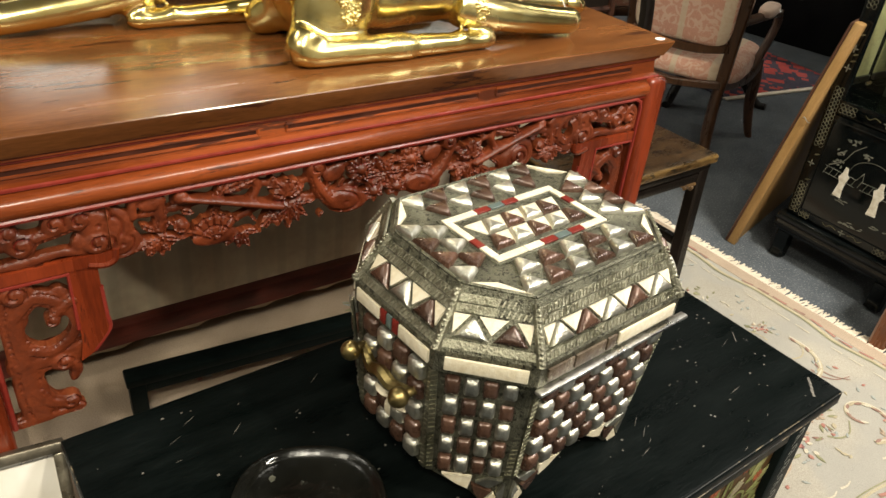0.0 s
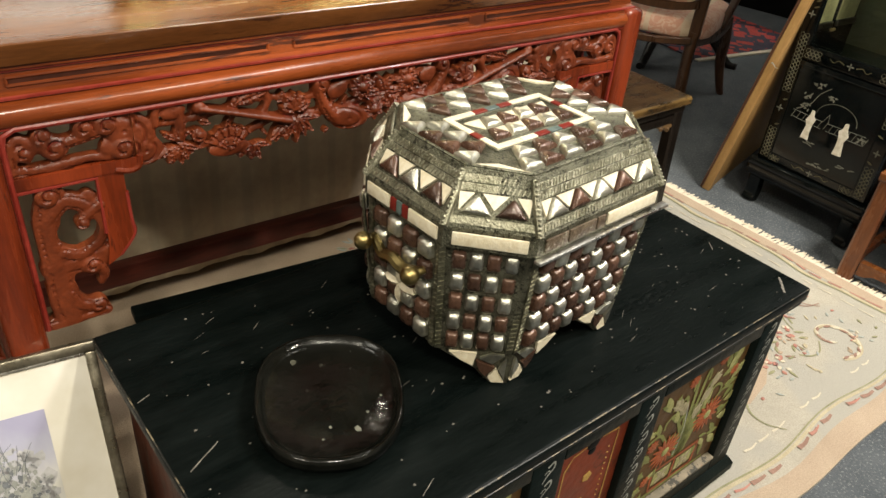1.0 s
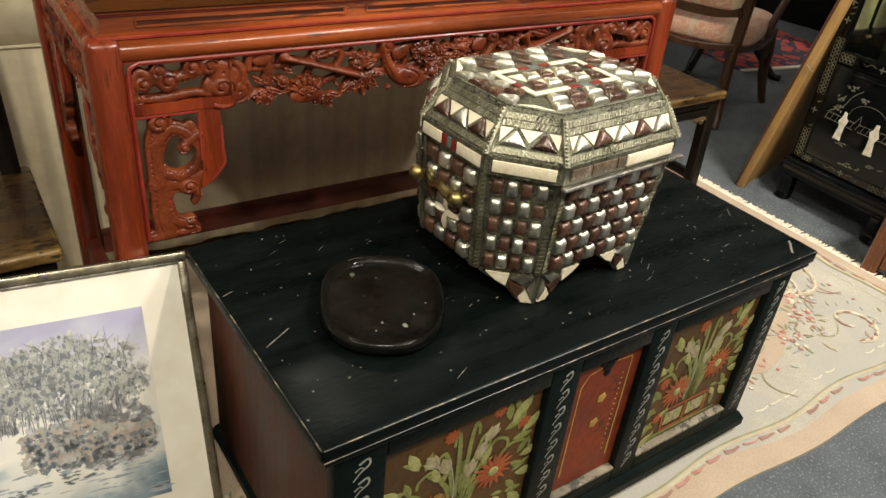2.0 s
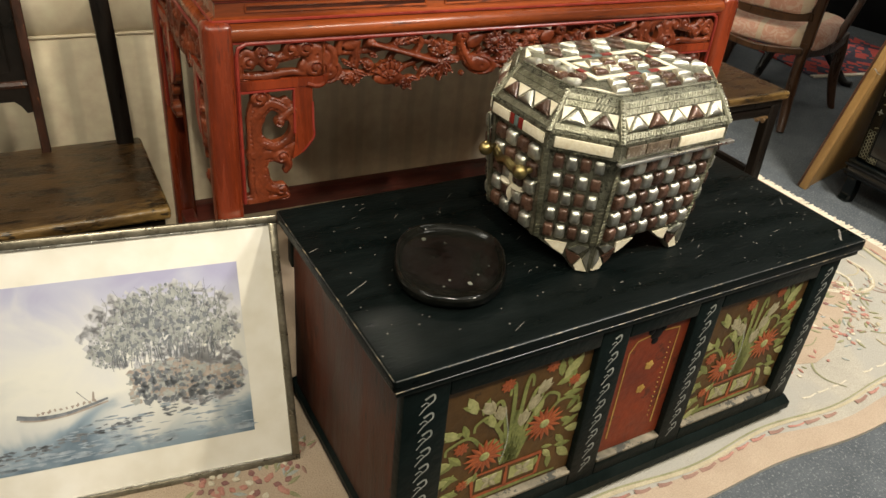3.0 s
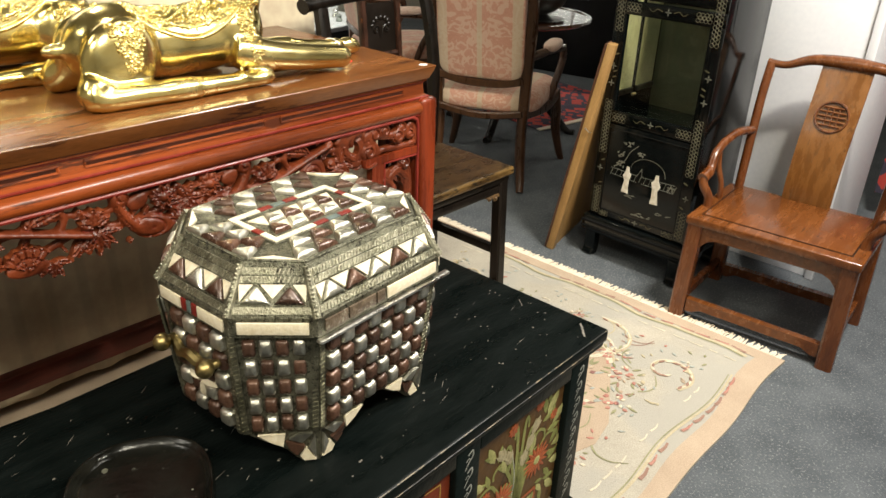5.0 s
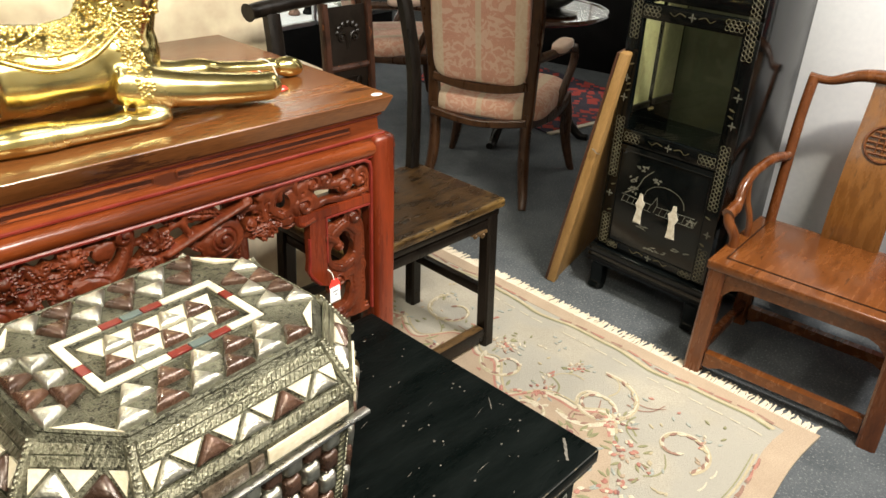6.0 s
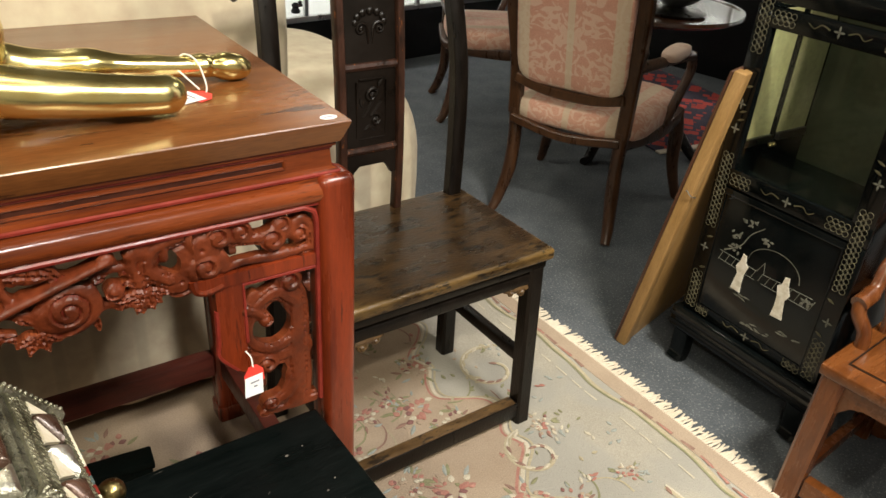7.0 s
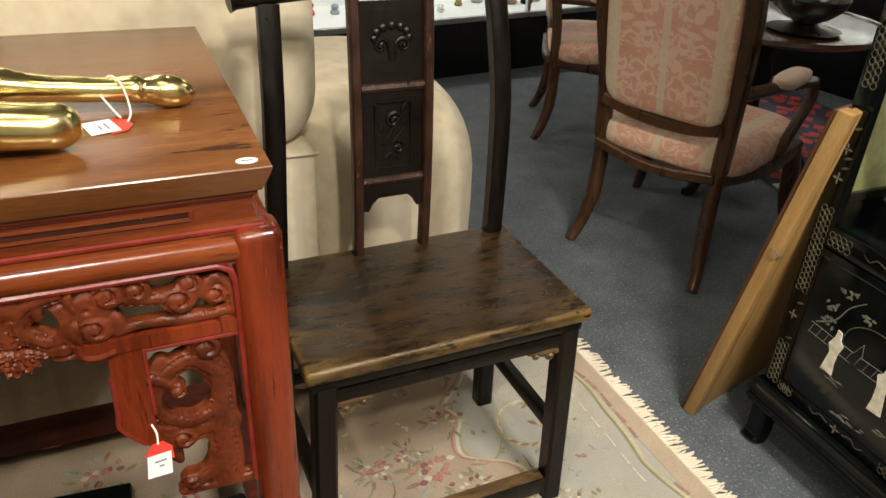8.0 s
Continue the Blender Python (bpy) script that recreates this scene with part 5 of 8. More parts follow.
def sofa(m):
    t = thing("sofa", m, "cream slip-covered sofa seen from behind, soft rounded arm", "sofa")
    bm = bmesh.new()
    n = 90
    prev = None
    for i in range(n + 1):
        x = -1.5 + 2.45 * i / n
        w = 0.006 * math.sin(x * 31) + 0.004 * math.sin(x * 67 + 1)
        row = [bm.verts.new((x, y + k * w, z)) for y, z, k in ((0.3, 0.03, 0), (0.0, 0.03, 1), (0.0, 0.3, 0.7), (0.0, 0.63, 0.0), (0.012, 0.645, 0), (0.3, 0.65, 0))]
        if prev:
            for a in range(5):
                bm.faces.new((prev[a], prev[a + 1], row[a + 1], row[a]))
        prev = row
    part("back_skirt", bm, M_CREAMFOLD, t, "cream fabric back panel with soft folds, their shade painted in", angle=60)
    bm = bmesh.new()
    tube(bm, [(-1.5, 0.0, 0.64), (0.96, 0.0, 0.64)], 0.004, 8)
    part("piping", bm, M_CREAM, t)
    part("back_cushion", puff(bmesh.new(), -1.5, 0.5, -0.01, 0.28, 0.62, 0.97, 5, 22), M_CREAM, t)
    part("back_cushion", puff(bmesh.new(), 0.3, 0.98, -0.015, 0.26, 0.62, 1.07, 4, 22), M_CREAM, t)
    part("base", B(-1.5, 0.97, 0.03, 0.85, 0.04, 0.42, 0.03, 3), M_CREAM, t)
    part("seat_cushion", puff(bmesh.new(), -1.4, 0.95, 0.25, 0.92, 0.4, 0.56, 6, 18), M_CREAM, t)
    part("arm", puff(bmesh.new(), 0.84, 1.45, 0.06, 0.95, 0.08, 0.7, 3.2, 26), M_CREAM, t, "big rounded cream arm")
    part("arm_base", B(0.9, 1.26, 0.05, 0.85, 0.03, 0.3, 0.03, 3), M_CREAM, t)
    return t


sofa(pose(0, 1.17, 0))

# ---- rug ----


def rug_material():
    m = mat("cream_wool_rug", (0.35, 0.32, 0.26), (0.41, 0.375, 0.31), 7, 0.95, 0, 0.8, 300, fleck=(0.3, 0.25, 0.19), fleck_scale=60, fleck_at=0.66)
    n, l = m.node_tree.nodes, m.node_tree.links
    b = n["Principled BSDF"]
    src = b.inputs["Base Color"].links[0].from_socket
    tc = n.new("ShaderNodeTexCoord")
    big = n.new("ShaderNodeTexNoise")
    big.inputs["Scale"].default_value, big.inputs["Detail"].default_value = 2.6, 3
    l.new(tc.outputs["Object"], big.inputs["Vector"])
    r = n.new("ShaderNodeMapRange")
    r.inputs[1].default_value, r.inputs[2].default_value, r.inputs[4].default_value = 0.46, 0.52, 0.7
    l.new(big.outputs[0], r.inputs[0])
    mx = n.new("ShaderNodeMixRGB")
    l.new(r.outputs[0], mx.inputs[0])
    l.new(src, mx.inputs[1])
    mx.inputs[2].default_value = (0.34, 0.325, 0.285, 1)
    l.new(mx.outputs[0], b.inputs["Base Color"])
    return m


M_RUG = rug_material()
M_RUGWARM = mat("peach_rug_ground", (0.36, 0.27, 0.19), (0.43, 0.335, 0.245), 6, 0.95, 0, 0.8, 300, fleck=(0.34, 0.28, 0.2), fleck_scale=40, fleck_at=0.66)
M_RUGEDGE = mat("pinkish_rug_border", (0.37, 0.28, 0.2), (0.43, 0.335, 0.245), 8, 0.95, 0, 0.8, 300)
M_FRINGE = mat("cream_fringe_wool", (0.6, 0.52, 0.4), (0.7, 0.62, 0.5), 20, 0.95, 0, 0.4, 300)
M_RUGGOLD = mat("ochre_rug_wool", (0.38, 0.32, 0.21), (0.45, 0.39, 0.27), 30, 0.95, 0, 0.6, 300)
M_RUGCREAM = mat("pale_rug_wool", (0.5, 0.44, 0.33), (0.57, 0.51, 0.4), 30, 0.95, 0, 0.6, 300)
M_RUGROSE = mat("rose_rug_wool", (0.34, 0.14, 0.11), (0.43, 0.22, 0.17), 30, 0.95, 0, 0.6, 300)
M_RUGWINE = mat("wine_rug_wool", (0.18, 0.08, 0.075), (0.26, 0.13, 0.11), 30, 0.95, 0, 0.6, 300)
M_RUGBLUE = mat("grey_blue_rug_wool", (0.28, 0.3, 0.27), (0.35, 0.36, 0.33), 30, 0.95, 0, 0.6, 300)
M_RUGGREEN = mat("sage_rug_wool", (0.2, 0.195, 0.1), (0.29, 0.275, 0.16), 30, 0.95, 0, 0.6, 300)
M_RUGBROWN = mat("brown_rug_wool", (0.23, 0.13, 0.1), (0.31, 0.19, 0.145), 30, 0.95, 0, 0.6, 300)


def carved_rug(m, x0, x1, y0, y1):
    t = thing("carved_pile_rug", m, "cream floral carved-pile wool rug with fringed ends", "rug")
    rng = random.Random(11)
    wav = lambda s: 0.008 * math.sin(s * 5.0) + 0.005 * math.sin(s * 13 + 1)
    bm = bmesh.new()
    nx, ny = 60, 40
    grid = [[bm.verts.new((x0 + (x1 - x0) * i / nx, y0 + (y1 - y0) * j / ny + (wav(x0 + (x1 - x0) * i / nx) if j == 0 else 0), 0.009)) for i in range(nx + 1)] for j in range(ny + 1)]
    for j in range(ny):
        for i in range(nx):
            bm.faces.new((grid[j][i], grid[j][i + 1], grid[j + 1][i + 1], grid[j + 1][i]))
    edge = [e for e in bm.edges if e.is_boundary]
    g = bmesh.ops.extrude_edge_only(bm, edges=edge)
    for v in g["geom"]:
        if isinstance(v, bmesh.types.BMVert):
            v.co.z = 0.0005
    part("rug_field", bm, M_RUG, t)
    flat = Matrix()
    # plain border band along the edges
    bm = bmesh.new()
    for xs in ((x1 - 0.05, x1), (x0, x0 + 0.05)):
        slab(bm, [(xs[0], y0 + 0.08), (xs[1], y0 + 0.01), (xs[1], y1), (xs[0], y1)], 0.009, 0.0105)
    k = 50
    for i in range(k):
        a, b = x0 + (x1 - x0) * i / k, x0 + (x1 - x0) * (i + 1) / k
        slab(bm, [(a, y0 + wav(a)), (b, y0 + wav(b)), (b, y0 + 0.062 + 2 * wav(b)), (a, y0 + 0.062 + 2 * wav(a))], 0.009, 0.0104)
    part("border_band", bm, M_RUGEDGE, t, "plain pinkish border")
    lines = {}

    def g2(mt):
        if mt.name not in lines:
            lines[mt.name] = (bmesh.new(), mt)
        return lines[mt.name][0]

    H = 0.0108

    def side(off, wave, ph):
        """A line along the fringed end, then one along the front, off from the edge."""
        yield [(x1 - off + wave * math.sin(k * 0.06 * 14 + ph) + 0.4 * wave * math.sin(k * 0.06 * 31), y0 + 0.1 + k * 0.06) for k in range(int((y1 - y0 - 0.1) / 0.06))]
        yield [(x0 + 0.1 + k * 0.06, y0 + off + 0.02 + wave * math.sin(k * 0.06 * 13 + ph)) for k in range(int((x1 - x0 - 0.15 - off) / 0.06))]

    def dashes(run, mt, w, on, lift):
        for a, b in zip(run, run[1:]):
            if rng.random() < on:
                f0, f1 = rng.uniform(0.0, 0.25), rng.uniform(0.7, 1.0)
                p = [(a[0] + (b[0] - a[0]) * f, a[1] + (b[1] - a[1]) * f + 0.002 * math.sin(f * 9)) for f in (f0, (f0 + f1) / 2, f1)]
                ribbon(g2(mt), p, w, flat, H + lift)

    for run in side(0.066, 0.01, 0.0):
        ribbon(g2(M_RUGGOLD), run, 0.014, flat, H)
        ribbon(g2(M_RUGGREEN), [(p[0] - 0.008, p[1] + 0.008) for p in run], 0.007, flat, H + 0.0003)
    for run in side(0.052, 0.01, 0.3):
        dashes(run, M_RUGBROWN, 0.012, 0.85, 0.0006)
        dashes(run, M_RUGROSE, 0.007, 0.4, 0.0008)
    for run in side(0.115, 0.003, 0.0):
        dashes(run, M_RUGCREAM, 0.006, 0.8, 0.0)
    # warm inner ground with a scalloped outline
    out = [(1.25 + 0.05 * math.sin(k * 0.9) + 0.03 * math.sin(k * 2.1), 0.16 + 0.06 * k) for k in range(23)]
    low = [(x0 + 0.2 + 0.1 * k, 0.03 + 0.035 * math.sin(k * 1.3)) for k in range(int((1.2 - x0 - 0.2) / 0.1))]
    part("inner_ground", slab(bmesh.new(), low + out + [(x0 + 0.2, out[-1][1])], 0.0088, 0.0101), M_RUGWARM, t, "warm peach inner ground", smooth=False)
    ribbon(g2(M_RUGCREAM), out, 0.012, flat, H - 0.0002)
    ribbon(g2(M_RUGROSE), [(p[0] - 0.012, p[1] + 0.004) for p in out], 0.008, flat, H + 0.00015)
    ribbon(g2(M_RUGGOLD), [(p[0] + 0.012, p[1] - 0.003) for p in out], 0.008, flat, H + 0.00055)

    def rose(x, y, r):
        for k in range(20):
            a = rng.uniform(0, 6.28)
            d = rng.uniform(0.1, 1.0) * r
            mt = rng.choice((M_RUGROSE, M_RUGROSE, M_RUGEDGE, M_RUGCREAM, M_RUGWINE))
            leaf(g2(mt), x + d * math.cos(a), y + d * math.sin(a), r * 0.42, r * 0.3, a + rng.uniform(-1, 1), 0.003, flat, H)
        for k in range(11):
            a = rng.uniform(0, 6.28)
            leaf(g2(rng.choice((M_RUGGREEN, M_RUGGREEN, M_RUGBLUE, M_RUGBROWN))), x + r * math.cos(a), y + r * math.sin(a), r * 0.75, r * 0.22, a + rng.uniform(-0.7, 0.7), 0.0025, flat, H - 0.0006)

    def scroll(x, y, r, start, sign, mt=M_RUGGOLD):
        pts = []
        for i in range(15):
            f = i / 14
            a = start + sign * 5.6 * f
            rr = r * (1 - 0.72 * f)
            pts.append((x + rr * math.cos(a), y + rr * math.sin(a)))
        ribbon(g2(mt), pts, 0.014, flat, H + 0.0004)
        ribbon(g2(M_RUGCREAM), [(p[0] + 0.004, p[1] + 0.003) for p in pts], 0.005, flat, H + 0.0008)
        for i in range(0, 15):
            leaf(g2(rng.choice((M_RUGCREAM, M_RUGGOLD, M_RUGBROWN))), *pts[i], 0.026, 0.009, start + sign * 5.6 * i / 14 + sign * 2.2, 0.003, flat, H)

    # scroll cartouche near the fringed end and flower sprays
    scroll(1.34, 0.27, 0.13, 0.4, -1)
    scroll(1.31, 0.27, 0.1, 2.6, 1, M_RUGCREAM)
    scroll(1.28, 0.55, 0.08, 1.5, 1)
    scroll(1.16, 0.36, 0.07, 3.0, -1)
    scroll(1.33, 0.02, 0.09, 4.0, 1)
    scroll(1.38, 0.85, 0.1, 1.0, 1)
    for x, y, r in ((1.12, 0.81, 0.05), (1.08, 0.88, 0.03), (1.17, 0.74, 0.035), (1.0, 0.86, 0.035), (1.3, 0.18, 0.035), (1.08, 0.3, 0.045), (1.18, 0.45, 0.04), (1.35, 0.62, 0.03), (1.42, 0.4, 0.025), (1.0, 0.15, 0.045), (1.1, 0.05, 0.04), (0.92, 0.5, 0.035), (1.05, 0.55, 0.05), (0.97, 0.62, 0.035), (1.15, 0.22, 0.05), (1.22, 0.1, 0.04), (1.02, 0.4, 0.04), (1.26, 0.4, 0.03), (0.9, 0.75, 0.04), (1.2, 0.95, 0.04), (-0.55, 0.18, 0.045), (-0.64, 0.22, 0.04), (-0.47, 0.24, 0.035), (-0.75, 0.15, 0.04), (0.2, 1.0, 0.04), (0.45, 1.05, 0.045), (-0.1, 1.02, 0.04), (0.6, 0.9, 0.04)):
        rose(x, y, r)
    for _ in range(190):
        x, y = rng.uniform(0.75, 1.5), rng.uniform(-0.05, 1.1)
        mt = rng.choice((M_RUGCREAM, M_RUGROSE, M_RUGBLUE, M_RUGGREEN, M_RUGEDGE, M_RUGGOLD))
        for k in range(rng.choice((1, 2, 3))):
            leaf(g2(mt), x + rng.uniform(-0.02, 0.02), y + rng.uniform(-0.02, 0.02), rng.uniform(0.012, 0.022), rng.uniform(0.006, 0.01), rng.uniform(0, 6.28), 0.0025, flat, H - 0.0003)
    for _ in range(34):
        x, y, a = rng.uniform(0.85, 1.45), rng.uniform(-0.05, 1.1), rng.uniform(0, 6.28)
        pts = [(x + 0.035 * i * math.cos(a + 0.35 * i), y + 0.035 * i * math.sin(a + 0.35 * i)) for i in range(4)]
        ribbon(g2(rng.choice((M_RUGGREEN, M_RUGGOLD, M_RUGBROWN))), pts, 0.006, flat, H)
    for bm, mt in lines.values():
        tagged(part("pile_motif", bm, mt, t, smooth=False), kind="stuff")
    bm = bmesh.new()
    for xe, s in ((x1, 1), (x0, -1)):
        k = 0
        y = y0 + 0.02
        while y < y1:
            ln, a = rng.uniform(0.034, 0.052), rng.uniform(-0.28, 0.28)
            p = [(xe - s * 0.004, y, 0.008), (xe + s * ln * 0.5, y + ln * 0.5 * math.sin(a), 0.006), (xe + s * ln, y + ln * math.sin(a) + rng.uniform(-0.006, 0.006), 0.0025)]
            tube(bm, p, [0.0034, 0.0034, 0.0024], 5)
            y += rng.uniform(0.0038, 0.0062)
    tagged(part("fringe", bm, M_FRINGE, t, "knotted cream fringe"), kind="stuff")
    return t


carved_rug(pose(0, 0, 0, 0, 0, 0.8), -1.1, 1.652, -0.222, 1.6)

# ---- the inlaid casket ----


def octagon(hx, hy, fx, fy, z):
    return [Vector(p) for p in ((-fx, -hy, z), (fx, -hy, z), (hx, -fy, z), (hx, fy, z), (fx, hy, z), (-fx, hy, z), (-hx, fy, z), (-hx, -fy, z))]


def loft(bm, rings):
    rows = [[bm.verts.new(p) for p in r] for r in rings]
    k = len(rows[0])
    for r0, r1 in zip(rows, rows[1:]):
        for i in range(k):
            bm.faces.new((r0[i], r0[(i + 1) % k], r1[(i + 1) % k], r1[i]))
    bm.faces.new(list(reversed(rows[0])))
    bm.faces.new(rows[-1])
    return bm


def face_frame(a, b, c):
    """Axes on a face: u from a to b, v towards c, w outwards; the origin is a."""
    u = (b - a).normalized()
    w = u.cross(c - a).normalized()
    v = w.cross(u)
    return Matrix((u, v, w)).transposed().to_4x4(), a


def at_face(fr, u, v, w=0.0):
    m, a = fr
    return Matrix.Translation(a) @ m @ Matrix.Translation((u, v, w))


def mesh_of(name, bm, material, angle=35):
    bmesh.ops.recalc_face_normals(bm, faces=bm.faces)
    me = bpy.data.meshes.new(name)
    bm.to_mesh(me)
    bm.free()
    me.materials.append(material)
    me.shade_smooth()
    me.set_sharp_from_angle(angle=radians(angle))
    return me


def pillow(w, h, d):
    bm = bmesh.new()
    rows = []
    for s, z in ((1.0, 0.0), (0.99, 0.3), (0.9, 0.68), (0.68, 0.92), (0.32, 1.0)):
        c = 0.25
        ring = [(1, -1 + c), (1, 1 - c), (1 - c, 1), (-1 + c, 1), (-1, 1 - c), (-1, -1 + c), (-1 + c, -1), (1 - c, -1)]
        rows.append([Vector((x * s * w / 2, y * s * h / 2, z * d)) for x, y in ring])
    return loft(bm, rows)


def tri_stud(w, h, d):
    """A rounded pyramid on a triangle base, point up."""
    bm = bmesh.new()
    base = [(-w / 2, 0), (-w * 0.17, -h * 0.01), (w * 0.17, -h * 0.01), (w / 2, 0), (w * 0.28, h * 0.5), (w * 0.05, h), (-w * 0.05, h), (-w * 0.28, h * 0.5)]
    c = (0, h * 0.36)
    rows = [[Vector((c[0] + (x - c[0]) * s, c[1] + (y - c[1]) * s, z * d)) for x, y in base] for s, z in ((1, 0), (0.97, 0.35), (0.84, 0.7), (0.58, 0.93), (0.22, 1.0))]
    return loft(bm, rows)


M_RIMWORN = mat("worn_brown_rim_strip", (0.05, 0.03, 0.018), (0.16, 0.12, 0.08), 60, 0.5, 0.2, 0.5, 200, fleck=(0.3, 0.28, 0.22), fleck_scale=90, fleck_at=0.6)


def casket(m):
    t = thing("inlaid_casket", m, "eight-sided Moroccan casket of bone, silver and brown studs", "box")
    RIM = (0.211, 0.173, 0.13, 0.082)
    INN = (0.204, 0.166, 0.126, 0.079)
    LOW = (0.198, 0.15, 0.117, 0.073)
    TOP = (0.17, 0.137, 0.114, 0.066)
    body = part("body", loft(bmesh.new(), [octagon(*LOW, 0.06), octagon(*INN, 0.24)]), M_BOXMETAL, t, "tarnished metal body")
    bm = loft(bmesh.new(), [octagon(*RIM, 0.239), octagon(*RIM, 0.27), octagon(*TOP, 0.331), octagon(0.168, 0.135, 0.113, 0.065, 0.3345)])
    lid = part("lid", bm, M_BOXMETAL, t, "sloping lid with filigree bands", angle=20)

    def piece(name, me, mm, parent):
        ob = new(name, me)
        ob.parent = parent
        ob.matrix_local = mm
        return ob

    lo, hi = octagon(*LOW, 0.06), octagon(*INN, 0.24)
    cols = (8, 4, 4, 4, 8, 4, 4, 4)
    meshes = {}
    for i in range(8):
        a, b, c = lo[i], lo[(i + 1) % 8], hi[i]
        fr = face_frame(a, b, c)
        wd = (b - a).length
        n = cols[i]
        mg = 0.013
        sw, sh = (wd - 2 * mg) / n, 0.172 / 5
        key = round(sw, 4)
        if key not in meshes:
            meshes[key] = [mesh_of("stud", pillow(sw * 0.84, sh * 0.8, 0.0115), mt) for mt in (M_STUDWOOD, M_STUDMETAL)]
        for r in range(5):
            for k in range(n):
                flare = 1 + 0.085 * (r + 0.5) / 5
                u = wd / 2 + (sw * (k + 0.5) - (wd - 2 * mg) / 2) * flare
                piece("stud", meshes[key][(r + k) % 2], at_face(fr, u, 0.003 + sh * (r + 0.5)) @ Matrix.Diagonal((flare, 1, 1, 1)), body)
        # upright edge bands with a twisted line
        for u, lean in ((0.005, 1), (wd - 0.005, -1)):
            bm = bmesh.new()
            tilt = at_face(fr, u, 0) @ pose(0, 0, 0, 0, 0, lean * 2.2)
            slab(bm, [(-0.0045, 0), (0.0045, 0), (0.0045, 0.18), (-0.0045, 0.18)], 0, 0.003, tilt)
            for k in range(22):
                slab(bm, [(-0.004, 0.004 + k * 0.008), (0.004, 0.0065 + k * 0.008), (0.004, 0.0095 + k * 0.008), (-0.004, 0.007 + k * 0.008)], 0.003, 0.0042, tilt)
            part("edge_band", bm, M_BRAID, body)
    # scalloped feet under the long faces and their neighbours
    for i, s in ((0, 0), (0, 1), (4, 0), (4, 1), (7, 1), (1, 0), (3, 1), (5, 0)):
        a, b = lo[i], lo[(i + 1) % 8]
        fr = face_frame(a, b, hi[i])
        wd = (b - a).length
        f = (lambda u: u) if s == 0 else (lambda u: wd - u)
        out = [(0, 0), (0, -0.06), (0.026, -0.06), (0.038, -0.05), (0.05, -0.035), (0.072, -0.022), (0.1 if i in (0, 4) else wd - 0.002, 0)]
        poly = [(f(u), v) for u, v in out]
        ft = part("foot", slab(bmesh.new(), poly, -0.012, 0.001, at_face(fr, 0, 0)), M_BOXMETAL, body)
        for tri, mt, h in ((((0.006, -0.056), (0.024, -0.057), (0.03, -0.048), (0.02, -0.03)), M_BONE, 0.004), (((0.006, -0.05), (0.016, -0.03), (0.006, -0.008)), M_STUDMETAL, 0.005), (((0.022, -0.027), (0.034, -0.045), (0.044, -0.034), (0.05, -0.016)), M_STUDWOOD, 0.005), (((0.026, -0.02), (0.045, -0.012), (0.03, -0.003), (0.01, -0.003)), M_STUDMETAL, 0.005), (((0.054, -0.027), (0.072, -0.018), (0.09, -0.003), (0.05, -0.003)), M_BONE, 0.004)):
            tri = [(f(u), v) for u, v in tri]
            part("inlay", slab(bmesh.new(), tri, 0.001, 0.001 + h, at_face(fr, 0, 0)), mt, ft)
    # rim: bars of bone, on the front half worn brown
    lo, hi = octagon(*RIM, 0.239), octagon(*RIM, 0.27)
    for i in range(8):
        fr = face_frame(lo[i], lo[(i + 1) % 8], hi[i])
        wd = (lo[(i + 1) % 8] - lo[i]).length
        if i in (0, 4):
            spans = [(0.012, 0.055, M_RIMWORN), (0.058, 0.112, M_RIMWORN), (0.115, 0.132, M_RIMWORN), (0.137, wd - 0.01, M_BONE)]
        elif i in (2, 6):
            spans = [(0.008, 0.058, M_BONE), (0.06, 0.071, M_INLAYRED), (0.073, 0.083, M_INLAYGREEN), (0.085, 0.096, M_INLAYRED), (0.098, wd - 0.008, M_BONE)]
        else:
            spans = [(0.012, wd - 0.012, M_BONE)]
        for a, b, mt in spans:
            bm = bmesh.new()
            box(bm, a, b, 0.006, 0.025, 0, 0.0035, 0.0012, 2)
            bmesh.ops.transform(bm, matrix=at_face(fr, 0, 0), verts=bm.verts)
            part("rim_inlay", bm, mt, lid)
    for sgn in (-1, 1):
        part("rim_strip", box(bmesh.new(), -0.134, 0.148, sgn * 0.178 - 0.006, sgn * 0.178 + 0.006, 0.233, 0.2385, 0.002), M_RIMSILVER, lid, "bright silver lip")
    # sloping faces: filigree bands, pyramids, bone triangles
    base, top = octagon(*RIM, 0.27), octagon(*TOP, 0.331)
    for i in range(8):
        a, b, d, c = base[i], base[(i + 1) % 8], top[i], top[(i + 1) % 8]
        fr = face_frame(a, b, d)
        wd, wt = (b - a).length, (c - d).length
        inset = (d - a).dot((b - a).normalized())
        L = ((d - a) - (b - a).normalized() * inset).length
        n = (5, 2, 3, 2)[i % 4]
        for v0 in (0.005, L - 0.026, L - 0.0145):
            f = v0 / L
            bm = bmesh.new()
            u0, u1 = inset * f + 0.006, wd - (wd - wt - inset) * f - 0.006
            slab(bm, [(u0, v0), (u1, v0), (u1, v0 + 0.01), (u0, v0 + 0.01)], 0, 0.0025, at_face(fr, 0, 0))
            k = int((u1 - u0) / 0.006)
            for q in range(k):
                uu = u0 + (u1 - u0) * q / k
                slab(bm, [(uu, v0 + 0.001), (uu + 0.002, v0 + 0.001), (uu + 0.005, v0 + 0.009), (uu + 0.003, v0 + 0.009)], 0.0025, 0.0036, at_face(fr, 0, 0))
            part("filigree_band", bm, M_BRAID, lid, "tooled metal band")
        bm = bmesh.new()
        tube(bm, [a, d], 0.006, 8)
